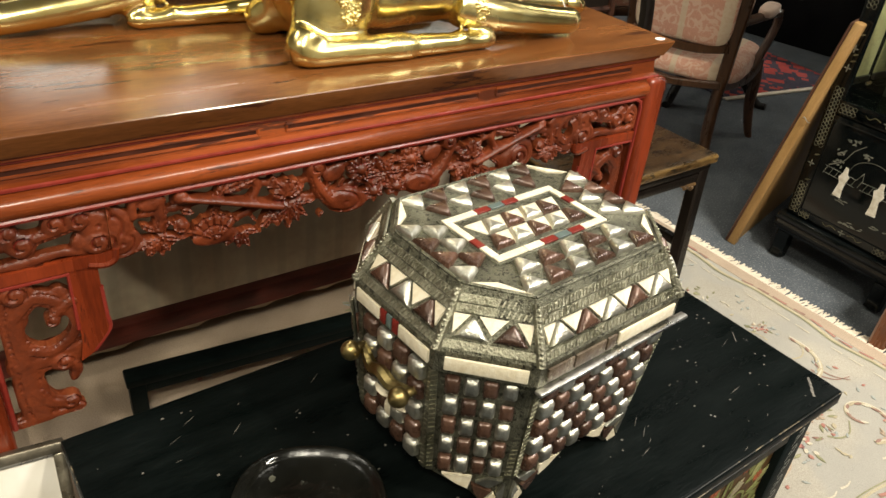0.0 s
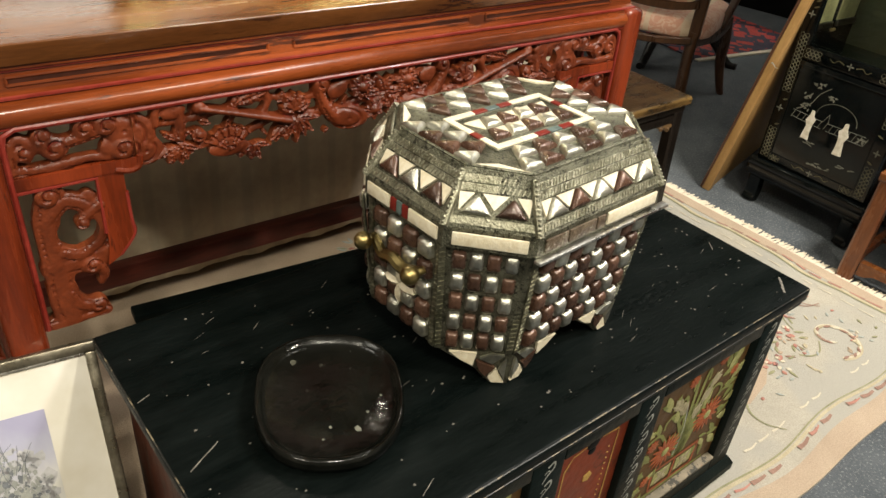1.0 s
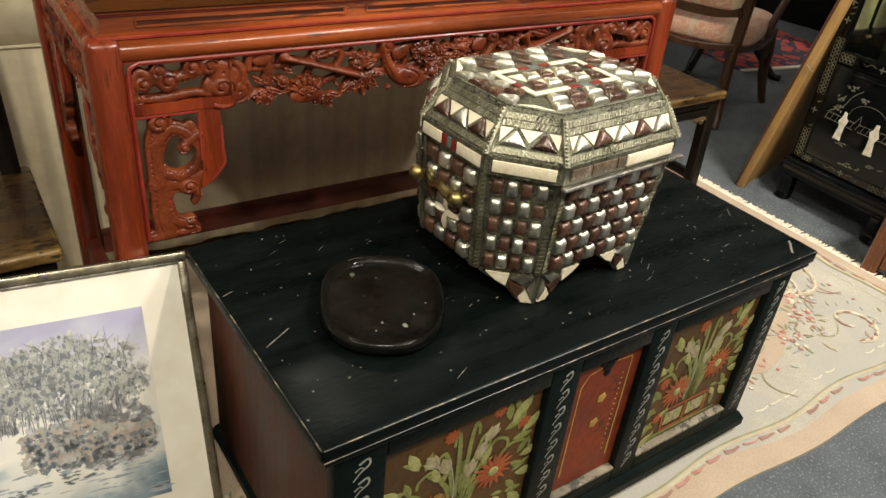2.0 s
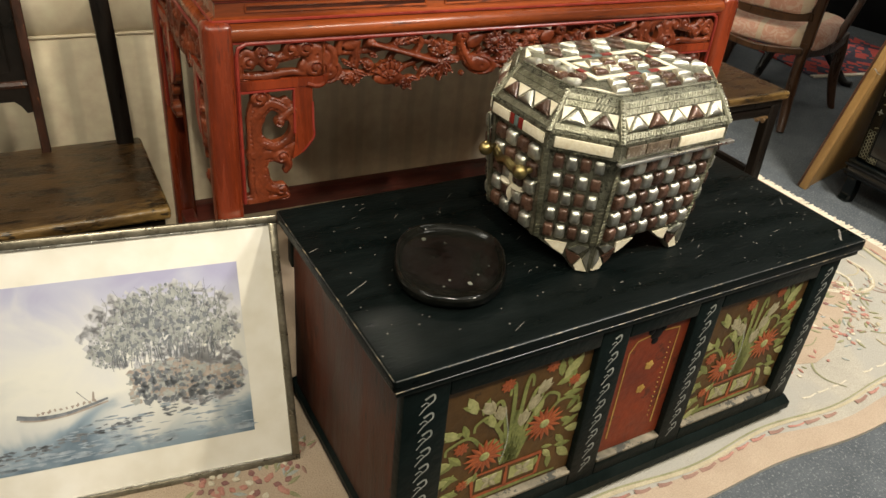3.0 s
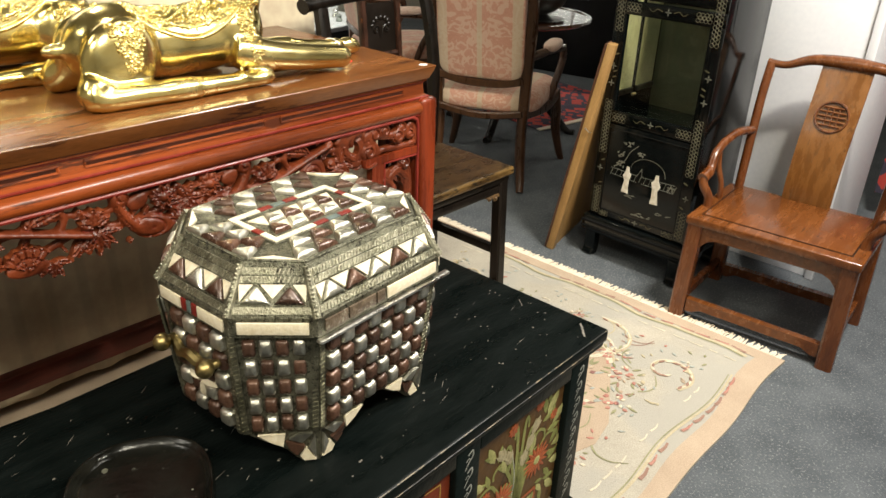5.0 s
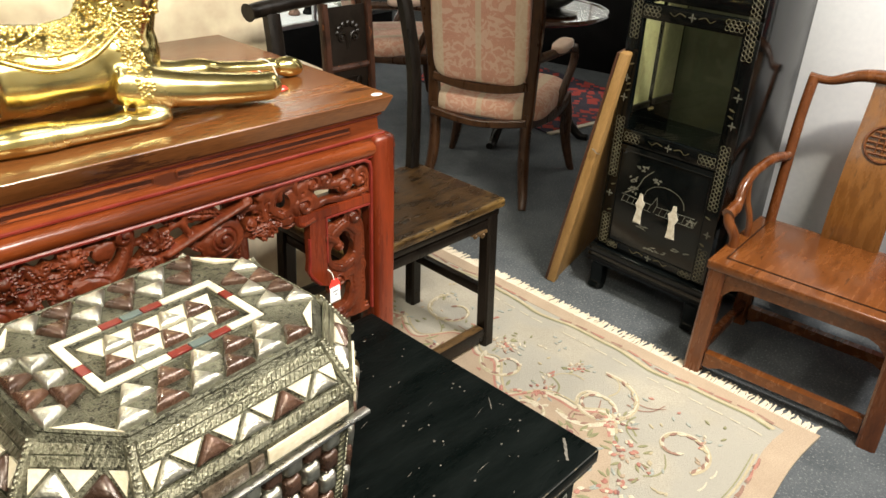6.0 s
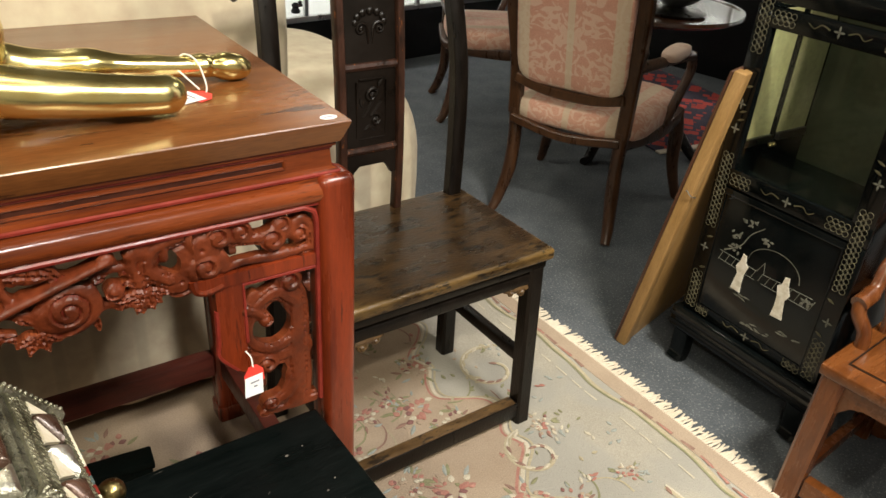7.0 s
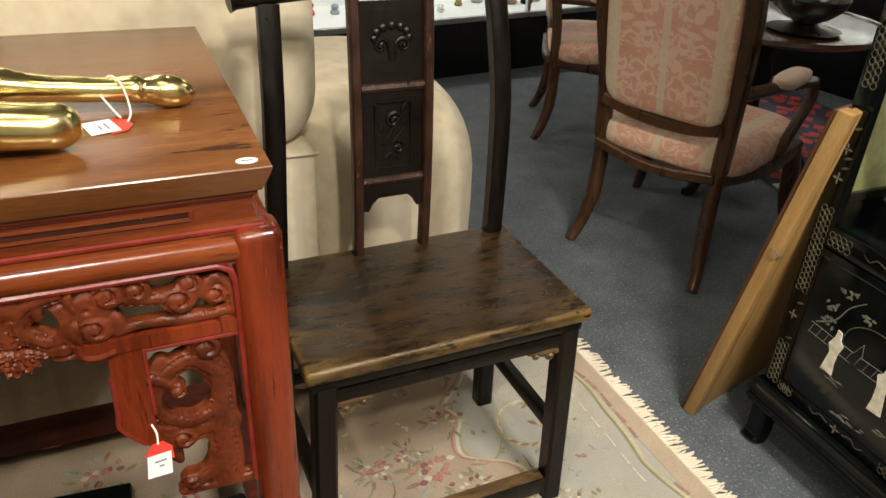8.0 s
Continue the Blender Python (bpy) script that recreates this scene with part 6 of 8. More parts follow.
        for q in range(12):
            bmesh.ops.create_icosphere(bm, subdivisions=1, radius=0.0025, matrix=Matrix.Translation(a.lerp(d, (q + 0.5) / 12) + (a.lerp(d, 0.5) - Vector((0, 0, 0.1))).normalized() * 0.006))
        part("ridge", bm, M_BRAID, lid)
        v0, v1 = 0.0185, L - 0.028
        fm = (v0 + v1) / 2 / L
        u0, u1 = inset * fm + 0.008, wd - (wd - wt - inset) * fm - 0.008
        st = (u1 - u0) / n
        mk = ("t", round(st, 4))
        if mk not in meshes:
            meshes[mk] = [mesh_of("stud", tri_stud(st * 0.92, (v1 - v0) * 0.98, 0.0085), mt) for mt in (M_STUDWOOD, M_STUDMETAL)]
            meshes[mk].append(mesh_of("bone_triangle", slab(bmesh.new(), [(-st * 0.36, 0), (st * 0.36, 0), (0, -(v1 - v0) * 0.8)], 0, 0.0032), M_BONE))
        for k in range(n):
            piece("stud", meshes[mk][(k + i + (i % 4 == 0)) % 2], at_face(fr, u0 + st * (k + 0.5), v0, 0.0005), lid)
            if k:
                piece("bone_triangle", meshes[mk][2], at_face(fr, u0 + st * k, v1, 0.0005), lid)
        for u, sgn in ((u0, 1), (u1, -1)):
            part("bone_corner", slab(bmesh.new(), [(u, v1), (u + sgn * st * 0.42, v1), (u + sgn * st * 0.03, v0 + 0.004)], 0, 0.003, at_face(fr, 0, 0)), M_BONE, lid)
    # the flat top
    z = 0.3345
    for i in range(8):
        a, b = octagon(0.164, 0.131, 0.1115, 0.064, z)[i], octagon(0.164, 0.131, 0.1115, 0.064, z)[(i + 1) % 8]
        part("top_band", tube(bmesh.new(), [a, b], 0.0032, 6), M_BOXMETAL, lid)
    X, Y, T = 0.1, 0.056, 0.011
    ring = [((-X, -Y), (-0.05, -Y), M_BONE), ((-0.05, -Y), (-0.02, -Y), M_BONE), ((-0.02, -Y), (0.005, -Y), M_INLAYRED), ((0.005, -Y), (0.03, -Y), M_INLAYGREEN), ((0.03, -Y), (0.055, -Y), M_INLAYRED), ((0.055, -Y), (X, -Y), M_BONE),
            ((X, -Y), (X, 0.004), M_BONE), ((X, 0.004), (X, 0.022), M_INLAYRED), ((X, 0.022), (X, Y), M_BONE),
            ((X, Y), (0.03, Y), M_BONE), ((0.03, Y), (0.005, Y), M_INLAYRED), ((0.005, Y), (-0.02, Y), M_INLAYGREEN), ((-0.02, Y), (-0.045, Y), M_INLAYRED), ((-0.045, Y), (-X, Y), M_BONE),
            ((-X, Y), (-X, 0.0), M_BONE), ((-X, 0.0), (-X, -0.02), M_INLAYRED), ((-X, -0.02), (-X, -Y), M_BONE)]
    for (ax, ay), (bx_, by), mt in ring:
        x0, x1, y0, y1 = min(ax, bx_), max(ax, bx_), min(ay, by), max(ay, by)
        if y1 - y0 < 1e-6:
            y0, y1 = (y0, y0 + T) if ay < 0 else (y1 - T, y1)
            x0, x1 = x0 + 0.0004, x1 - 0.0004
        else:
            x0, x1 = (x0, x0 + T) if ax < 0 else (x1 - T, x1)
            y0, y1 = max(y0 + 0.0004, -Y + T + 0.0004), min(y1 - 0.0004, Y - T - 0.0004)
        part("top_inlay", B(x0, x1, y0, y1, z, z + 0.003, 0.0008, 1), mt, lid)
    rim = [(-X, -Y, X, -Y), (X, -Y, X, Y), (X, Y, -X, Y), (-X, Y, -X, -Y)]
    for x0, y0, x1, y1 in rim:
        for s in (1.03, 0.86):
            part("top_band", tube(bmesh.new(), [(x0 * s, y0 * (1.05 if s > 1 else 0.76), z), (x1 * s, y1 * (1.05 if s > 1 else 0.76), z)], 0.002, 6), M_BOXMETAL, lid)
    rg = random.Random(31)
    mats = (M_STUDWOOD, M_STUDMETAL, M_BONE)
    sd = [mesh_of("stud", tri_stud(0.031, 0.03, 0.0085 if mt is not M_BONE else 0.003), mt) for mt in mats]
    big = [mesh_of("stud", tri_stud(0.037, 0.0285, 0.0095 if mt is not M_BONE else 0.003), mt) for mt in mats]
    for r in range(2):
        for k in range(9):
            up = (k + r) % 2 == 0
            mt = (0, 2, 1, 2)[(k + r) % 4]
            y = -0.0335 + r * 0.034
            piece("stud", sd[mt], Matrix.Translation((-0.066 + k * 0.0165, y if up else y + 0.031, z)) @ pose(0, 0, 0, 0, 0, 0 if up else 180), lid)
    for s in (-1, 1):
        for r in range(2):
            n = 6 - r
            for k in range(n):
                x, y = (k - (n - 1) / 2) * 0.0395, 0.122 - r * 0.031
                piece("stud", big[(k + r + (s > 0)) % 2], pose(0, 0, 0, 0, 0, 0 if s > 0 else 180) @ Matrix.Translation((x, y, z)) @ pose(0, 0, 0, 0, 0, 180), lid)
        for r in range(2):
            n = 4 - r
            for k in range(n):
                x, y = (k - (n - 1) / 2) * 0.036, 0.161 - r * 0.028
                piece("stud", big[(k // 2 + k + r + 1) % 2], pose(0, 0, 0, 0, 0, -90 * s) @ Matrix.Translation((x, y, z)) @ pose(0, 0, 0, 0, 0, 180), lid)
        for s2 in (-1, 1):
            poly = [(s * 0.112, s2 * 0.127), (s * 0.157, s2 * 0.072), (s * 0.131, s2 * 0.088)]
            part("bone_corner", slab(bmesh.new(), poly, z, z + 0.003), M_BONE, lid)
    # brass bail handles with ball ends
    for s in (-1, 1):
        shift = Matrix.Translation((-s * 0.012, 0, 0))
        bm = bmesh.new()
        pts = spline([(s * 0.226, -0.052, 0.185), (s * 0.23, -0.04, 0.18), (s * 0.234, -0.02, 0.174), (s * 0.235, 0.0, 0.18), (s * 0.234, 0.02, 0.174), (s * 0.23, 0.04, 0.18), (s * 0.226, 0.052, 0.185)], 5)
        tube(bm, pts, [0.005 + 0.0045 * math.sin(math.pi * i / (len(pts) - 1)) for i in range(len(pts))], 8)
        bmesh.ops.transform(bm, matrix=shift, verts=bm.verts)
        h = part("handle", bm, M_BRASS, t, "aged brass bail handle with ball ends")
        for y in (-0.052, 0.052):
            bm = tube(bmesh.new(), [(s * 0.2, y, 0.185), (s * 0.238, y, 0.185)], 0.0065, 10)
            bmesh.ops.create_uvsphere(bm, u_segments=14, v_segments=10, radius=0.0135, matrix=Matrix.Translation((s * 0.247, y, 0.185)))
            bmesh.ops.transform(bm, matrix=shift, verts=bm.verts)
            part("ball_end", bm, M_BRASS, h)
        bm = bmesh.new()
        fr = pose(s * 0.2005, 0, 0.13, 90, 0, 90 * s)
        for k in range(4):
            leaf(bm, 0, 0, 0.034, 0.022, k * math.pi / 2 + math.pi / 2, 0.014, fr)
        part("star_inlay", bm, M_BONE, t, "four-pointed bone star")
    return t


casket(pose(0.131, 0.168, 0.505, 0, 0, 4.5))

# ---- gilt deer ----
from mathutils.bvhtree import BVHTree


def gilt_deer(m, flip, seed):
    """Lying stag, cast in one piece; flip mirrors it."""
    rng = random.Random(seed)
    bm = bmesh.new()

    def ball(x, y, z, rx, ry, rz, rot=0):
        mm = Matrix.Translation((x, y, z)) @ pose(0, 0, 0, 0, rot, 0) @ Matrix.Diagonal((rx, ry, rz, 1))
        bmesh.ops.create_icosphere(bm, subdivisions=3, radius=1.0, matrix=mm)

    ball(0.075, 0, 0.1, 0.095, 0.076, 0.088)
    ball(0.055, -0.06, 0.088, 0.07, 0.034, 0.085, 18)
    ball(0.055, 0.06, 0.088, 0.07, 0.034, 0.085, 18)
    tube(bm, spline([(0.06, 0, 0.108), (0.14, 0, 0.1), (0.22, 0, 0.098), (0.3, 0, 0.108)], 5), [0.072 + 0.002 * math.cos(i) for i in range(16)], 20)
    ball(0.305, 0, 0.112, 0.07, 0.07, 0.09)
    ball(0.295, -0.052, 0.095, 0.048, 0.032, 0.075, -22)
    ball(0.295, 0.052, 0.095, 0.048, 0.032, 0.075, -22)
    pts = spline([(0.3, 0, 0.12), (0.325, 0, 0.2), (0.335, 0, 0.28), (0.34, 0, 0.36), (0.36, 0, 0.42)], 5)
    tube(bm, pts, [0.062 - 0.026 * i / (len(pts) - 1) for i in range(len(pts))], 18)
    ball(0.39, 0, 0.445, 0.055, 0.034, 0.037, 10)
    ball(0.44, 0, 0.43, 0.036, 0.02, 0.022, 15)
    for s in (-1, 1):
        ball(0.345, s * 0.042, 0.48, 0.012, 0.03, 0.014)
        # hind foot along the ground
        pts = spline([(0.005, s * 0.075, 0.055), (-0.008, s * 0.086, 0.026), (0.05, s * 0.094, 0.024), (0.14, s * 0.098, 0.022), (0.2, s * 0.1, 0.021), (0.27, s * 0.1, 0.019), (0.31, s * 0.1, 0.017)], 5)
        tube(bm, pts, [0.03 - 0.014 * i / (len(pts) - 1) + 0.003 * (13 < i < 18) for i in range(len(pts))], 12)
        ball(0.0, s * 0.084, 0.028, 0.024, 0.024, 0.028)
        ball(0.268, s * 0.1, 0.022, 0.018, 0.02, 0.021)
        ball(0.315, s * 0.1, 0.018, 0.03, 0.016, 0.018)
    # folded foreleg
    pts = spline([(0.27, -0.066, 0.08), (0.36, -0.082, 0.058), (0.45, -0.086, 0.042), (0.525, -0.085, 0.032)], 5)
    tube(bm, pts, [0.036 - 0.01 * i / (len(pts) - 1) for i in range(len(pts))], 14)
    ball(0.523, -0.082, 0.032, 0.027, 0.026, 0.028)
    pts = spline([(0.525, -0.064, 0.022), (0.44, -0.034, 0.019), (0.35, -0.035, 0.019)], 5)
    tube(bm, pts, 0.015, 12)
    # stretched foreleg
    pts = spline([(0.3, 0.045, 0.08), (0.39, 0.04, 0.05), (0.455, 0.035, 0.044), (0.5, 0.034, 0.038), (0.57, 0.033, 0.03), (0.61, 0.033, 0.028)], 5)
    tube(bm, pts, [0.036, 0.034, 0.032, 0.03, 0.028, 0.026, 0.025, 0.024, 0.024, 0.025, 0.026, 0.026, 0.024, 0.022, 0.02, 0.019, 0.018, 0.018, 0.018, 0.017, 0.017, 0.017, 0.018, 0.019, 0.02, 0.02], 12)
    ball(0.64, 0.033, 0.022, 0.034, 0.021, 0.023, 14)
    ball(-0.03, 0, 0.105, 0.026, 0.013, 0.016)
    if flip:
        for v in bm.verts:
            v.co.x = -v.co.x
        bmesh.ops.reverse_faces(bm, faces=bm.faces)
    for v in bm.verts:
        v.co.z = max(v.co.z * 0.88, 0.0)
    me = bpy.data.meshes.new("rough")
    bm.to_mesh(me)
    bm.free()
    tmp = new("rough", me)
    rm = tmp.modifiers.new("skin", "REMESH")
    rm.mode, rm.voxel_size = "VOXEL", 0.0048
    sm = tmp.modifiers.new("soft", "SMOOTH")
    sm.factor, sm.iterations = 0.55, 7
    dg = bpy.context.evaluated_depsgraph_get()
    skin = bpy.data.meshes.new_from_object(tmp.evaluated_get(dg))
    bpy.data.objects.remove(tmp)
    bm = bmesh.new()
    bm.from_mesh(skin)
    tree = BVHTree.FromBMesh(bm)
    sx = -1 if flip else 1

    ico = bmesh.new()
    bmesh.ops.create_icosphere(ico, subdivisions=1, radius=1.0)
    ico.verts.index_update()
    ico_v = [v.co.copy() for v in ico.verts]
    ico_f = [[v.index for v in f.verts] for f in ico.faces]
    ico.free()

    def bead(p, r):
        vs = [bm.verts.new(p + r * c) for c in ico_v]
        for f in ico_f:
            bm.faces.new([vs[k] for k in f])

    def stick(x, ang, z0=0.088):
        """Where a ray from the body's axis leaves the body, at an angle round it."""
        o = Vector((sx * x, 0, z0)) + Vector((0, math.sin(ang), math.cos(ang))) * 0.3
        return tree.ray_cast(o, Vector((0, -math.sin(ang), -math.cos(ang))))[0]

    # saddle cloth: hem of beads, rows of scrolls
    for k in range(64):
        x = 0.1 + 0.2 * k / 63
        for s in (-1, 1):
            w = 0.8 + 0.6 * math.sin(math.pi * k / 63)
            for d, r in ((0, 0.0046), (-0.1, 0.003), (-0.3, 0.0034)):
                p = stick(x, s * (w + d))
                if p:
                    bead(p, r)
    for k in range(900):
        x, a = rng.uniform(0.09, 0.3), rng.uniform(-1, 1)
        f = (x - 0.1) / 0.2
        p = stick(x, a * (0.6 + 0.6 * math.sin(math.pi * f)))
        if p:
            bead(p, rng.uniform(0.0026, 0.0042))
    # mane and neck
    for k in range(800):
        z, a = rng.uniform(0.15, 0.36), rng.uniform(0, 6.28)
        o = Vector((sx * (0.322 + 0.1 * (z - 0.2)), 0, z)) + Vector((math.cos(a), math.sin(a), 0)) * 0.3
        p = tree.ray_cast(o, Vector((-math.cos(a), -math.sin(a), 0)))[0]
        if p and not (0.215 < z < 0.245):
            bead(p, rng.uniform(0.003, 0.0055))
    # ornament on haunch and shoulder
    for cx, cz, w, h in ((0.065, 0.1, 0.036, 0.042), (0.305, 0.11, 0.03, 0.06)):
        for k in range(380):
            u, v = rng.uniform(-1, 1), rng.uniform(-1, 1)
            if abs(u) > 0.3 + 0.7 * (v * 0.5 + 0.5):
                continue
            for s in (-1, 1):
                p = tree.ray_cast(Vector((sx * (cx + u * w), s * 0.3, cz + v * h)), Vector((0, -s, 0)))[0]
                if p:
                    bead(p, rng.uniform(0.0026, 0.0042))
    ob = part("deer_statue", bm, M_GOLD, None, "", True, 50)
    ob.matrix_world = m
    tagged(ob, "polished gilt lying deer statue with beaded saddle ornament", "statue", "gilt deer on the altar table")
    return ob


gilt_deer(pose(0.014, 0.652, 0.934, 0, 0, -1), False, 1)
gilt_deer(pose(0.155, 0.915, 0.934, 0, 0, 0), True, 2)

# ---- things on the chest and table ----


def stone_dish(m):
    t = thing("stone_dish", m, "black oval stone dish with raised rim, dusty scuffs", "dish")

    def ring(k, z):
        out = []
        for i in range(48):
            a = 2 * math.pi * i / 48
            c, s = math.cos(a), math.sin(a)
            out.append(Vector((0.124 * k * math.copysign(abs(c) ** 0.82, c), 0.102 * k * math.copysign(abs(s) ** 0.82, s) * (1 + 0.05 * c), z)))
        return out

    bm = loft(bmesh.new(), [ring(0.86, 0), ring(0.95, 0.004), ring(1.0, 0.014), ring(0.995, 0.024), ring(0.965, 0.029), ring(0.93, 0.0285), ring(0.895, 0.022), ring(0.83, 0.0175), ring(0.5, 0.017), ring(0.1, 0.017)])
    part("dish_body", bm, M_DISH, t, angle=60)
    rng = random.Random(4)
    bm = bmesh.new()
    for x, y, r in ((0.075, 0.05, 0.007), (0.085, 0.075, 0.003), (-0.06, -0.035, 0.006), (-0.055, 0.0, 0.003), (-0.03, -0.05, 0.003), (0.0, -0.07, 0.0025), (-0.075, 0.01, 0.002)):
        pts = [(x + r * rng.uniform(0.5, 1.1) * math.cos(k), y + r * rng.uniform(0.5, 1.1) * math.sin(k)) for k in range(6)]
        slab(bm, pts, 0.0172, 0.0178)
    tagged(part("chipped_spot", bm, M_PEARLDARK, t, "pale chips"), kind="stuff")
    return t


stone_dish(pose(-0.215, 0.105, 0.505, 0, 0, 62))

M_SCUFF = mat("grey_paint_scuff", (0.05, 0.046, 0.04), (0.2, 0.18, 0.15), 60, 0.7, 0, 0.2, 120)
chest_marks = thing("scratch_mark", pose(0, 0, 0.505), "pale scratches in the chest's black paint", "scratch")
rng = random.Random(21)
bm = bmesh.new()
for x, y, ln, a, w in ((-0.39, 0.112, 0.055, 0.55, 0.003), (-0.3, 0.15, 0.03, 0.6, 0.0015), (0.634, 0.095, 0.03, 0.9, 0.002), (0.068, -0.036, 0.007, 0.3, 0.005), (0.64, -0.06, 0.05, 0.75, 0.008), (-0.42, 0.25, 0.02, 0.4, 0.002), (-0.18, -0.08, 0.03, 0.5, 0.0016)):
    c, s = math.cos(a), math.sin(a)
    poly = []
    for k in range(8):
        f = k / 7
        poly.append((x + ln * (f - 0.5) * c - s * w * rng.uniform(0.1, 0.5), y + ln * (f - 0.5) * s + c * w * rng.uniform(0.1, 0.5)))
    for k in range(7, -1, -1):
        f = k / 7
        poly.append((x + ln * (f - 0.5) * c + s * w * rng.uniform(0.1, 0.5), y + ln * (f - 0.5) * s - c * w * rng.uniform(0.1, 0.5)))
    slab(bm, poly, 0.0, 0.0003)
for _ in range(34):
    x, y, ln, a, w = rng.uniform(-0.4, 0.62), rng.uniform(-0.1, 0.38), rng.uniform(0.006, 0.03), rng.gauss(0.45, 0.2), rng.uniform(0.0003, 0.0006)
    c, s = math.cos(a), math.sin(a)
    slab(bm, [(x, y), (x + ln * 0.5 * c + w * s, y + ln * 0.5 * s - w * c), (x + ln * c, y + ln * s), (x + ln * 0.5 * c - w * s, y + ln * 0.5 * s + w * c)], 0.0, 0.0003)
for _ in range(150):
    x, y, r = rng.uniform(-0.42, 0.65), rng.uniform(-0.08, 0.4), rng.uniform(0.0008, 0.0022)
    slab(bm, [(x + r * math.cos(k * 1.25) * rng.uniform(0.6, 1.6), y + r * math.sin(k * 1.25)) for k in range(5)], 0.0, 0.0003)
tagged(part("scratch", bm, M_SCUFF, chest_marks), kind="stuff")


def price_tag(m, w=0.036, h=0.04):
    """Hangs in its own x and y plane, the string hole at the origin."""
    t = thing("price_tag", m, "red and white paper price tag on string", "tag", "price tags")
    part("red_card", slab(bmesh.new(), [(-w * 0.5, -h * 0.75), (w * 0.5, -h * 0.75), (w * 0.5, -h * 0.25), (w * 0.2, 0.002), (-w * 0.2, 0.002), (-w * 0.5, -h * 0.25)], 0, 0.0006), M_TAGRED, t)
    part("white_card", slab(bmesh.new(), [(-w * 0.62, -h * 1.2), (w * 0.32, -h * 1.3), (w * 0.42, -h * 0.42), (-w * 0.48, -h * 0.36)], 0.0008, 0.0014), M_PAPERWHITE, t)
    for k in range(2):
        part("print_bar", slab(bmesh.new(), [(-w * 0.25 + k * 0.004, -h * (0.62 + 0.2 * k)), (w * 0.2 - k * 0.004, -h * (0.64 + 0.2 * k)), (w * 0.2 - k * 0.004, -h * (0.7 + 0.2 * k)), (-w * 0.25 + k * 0.004, -h * (0.68 + 0.2 * k))], 0.0015, 0.0017), M_TAGINK, t)
    return t


tag1 = price_tag(pose(0.578, 0.448, 0.612, 82, 0, 12), 0.03, 0.034)
part("string", tube(bmesh.new(), spline([(0, 0, 0.001), (0.002, 0.012, -0.004), (0.0, 0.02, -0.012)], 4), 0.0012, 5), M_STRING, tag1)
tag2 = price_tag(pose(0.605, 0.625, 0.936, 3, 0, -70), 0.045, 0.036)
part("string", tube(bmesh.new(), spline([(0, 0, 0.001), (-0.012, 0.01, 0.008), (-0.028, 0.012, 0.034), (-0.05, 0.008, 0.04), (-0.056, -0.004, 0.026), (-0.034, -0.01, 0.022), (-0.008, -0.004, 0.004)], 5), 0.0012, 6), M_STRING, tag2)
st = thing("sticker", pose(0.712, 0.481, 0.934, 0, 0, 0), "small white oval paper sticker on the tabletop", "sticker")
part("label_paper", lathe(bmesh.new(), [(0.0115, 0), (0.0115, 0.0005)], 20, sy=0.7), M_PAPERWHITE, st)
part("print_bar", B(-0.006, 0.006, -0.0015, 0.0015, 0.0005, 0.0007), M_TAGINK, st)

# ---- framed watercolour ----


def wash_material():
    m = bpy.data.materials.new("watercolour_wash")
    m.use_nodes = True
    n, l = m.node_tree.nodes, m.node_tree.links
    b = n["Principled BSDF"]
    b.inputs["Roughness"].default_value = 0.7
    tc = n.new("ShaderNodeTexCoord")
    sep = n.new("ShaderNodeSeparateXYZ")
    l.new(tc.outputs["Object"], sep.inputs[0])
    nz = n.new("ShaderNodeTexNoise")
    nz.inputs["Scale"].default_value, nz.inputs["Detail"].default_value, nz.inputs["Distortion"].default_value = 7, 4, 0.8
    l.new(tc.outputs["Object"], nz.inputs["Vector"])
    ad = n.new("ShaderNodeMath")
    ad.operation = "MULTIPLY_ADD"
    ad.inputs[1].default_value, ad.inputs[2].default_value = 0.34, -0.17
    l.new(nz.outputs[0], ad.inputs[0])
    sm = n.new("ShaderNodeMath")
    l.new(sep.outputs[1], sm.inputs[0])
    l.new(ad.outputs[0], sm.inputs[1])
    r = n.new("ShaderNodeValToRGB")
    el = r.color_ramp.elements
    el[0].position, el[0].color = 0.08, (0.1, 0.14, 0.18, 1)
    el[1].position, el[1].color = 0.46, (0.33, 0.32, 0.45, 1)
    for p, c in ((0.13, (0.22, 0.28, 0.33)), (0.17, (0.5, 0.5, 0.48)), (0.24, (0.62, 0.6, 0.54)), (0.33, (0.56, 0.55, 0.54)), (0.4, (0.4, 0.4, 0.5))):
        e = el.new(p)
        e.color = rgba(c)
    l.new(sm.outputs[0], r.inputs[0])
    l.new(r.outputs[0], b.inputs["Base Color"])
    return m


M_WASH = wash_material()
M_INKPALE = mat("faint_grey_wash", (0.38, 0.38, 0.4), (0.46, 0.45, 0.46), 40, 0.75, 0, 0.1, 100)
M_INKTREE = mat("blue_grey_wash_stroke", (0.09, 0.1, 0.115), (0.2, 0.21, 0.225), 40, 0.75, 0, 0.1, 100)
M_INKTREE2 = mat("pale_grey_green_stroke", (0.23, 0.24, 0.23), (0.36, 0.365, 0.34), 40, 0.75, 0, 0.1, 100)
M_INKBROWN = mat("umber_wash_stroke", (0.24, 0.19, 0.165), (0.37, 0.315, 0.27), 40, 0.75, 0, 0.1, 100)
M_INKBLUE = mat("blue_water_stroke", (0.19, 0.235, 0.28), (0.32, 0.36, 0.4), 40, 0.75, 0, 0.1, 100)


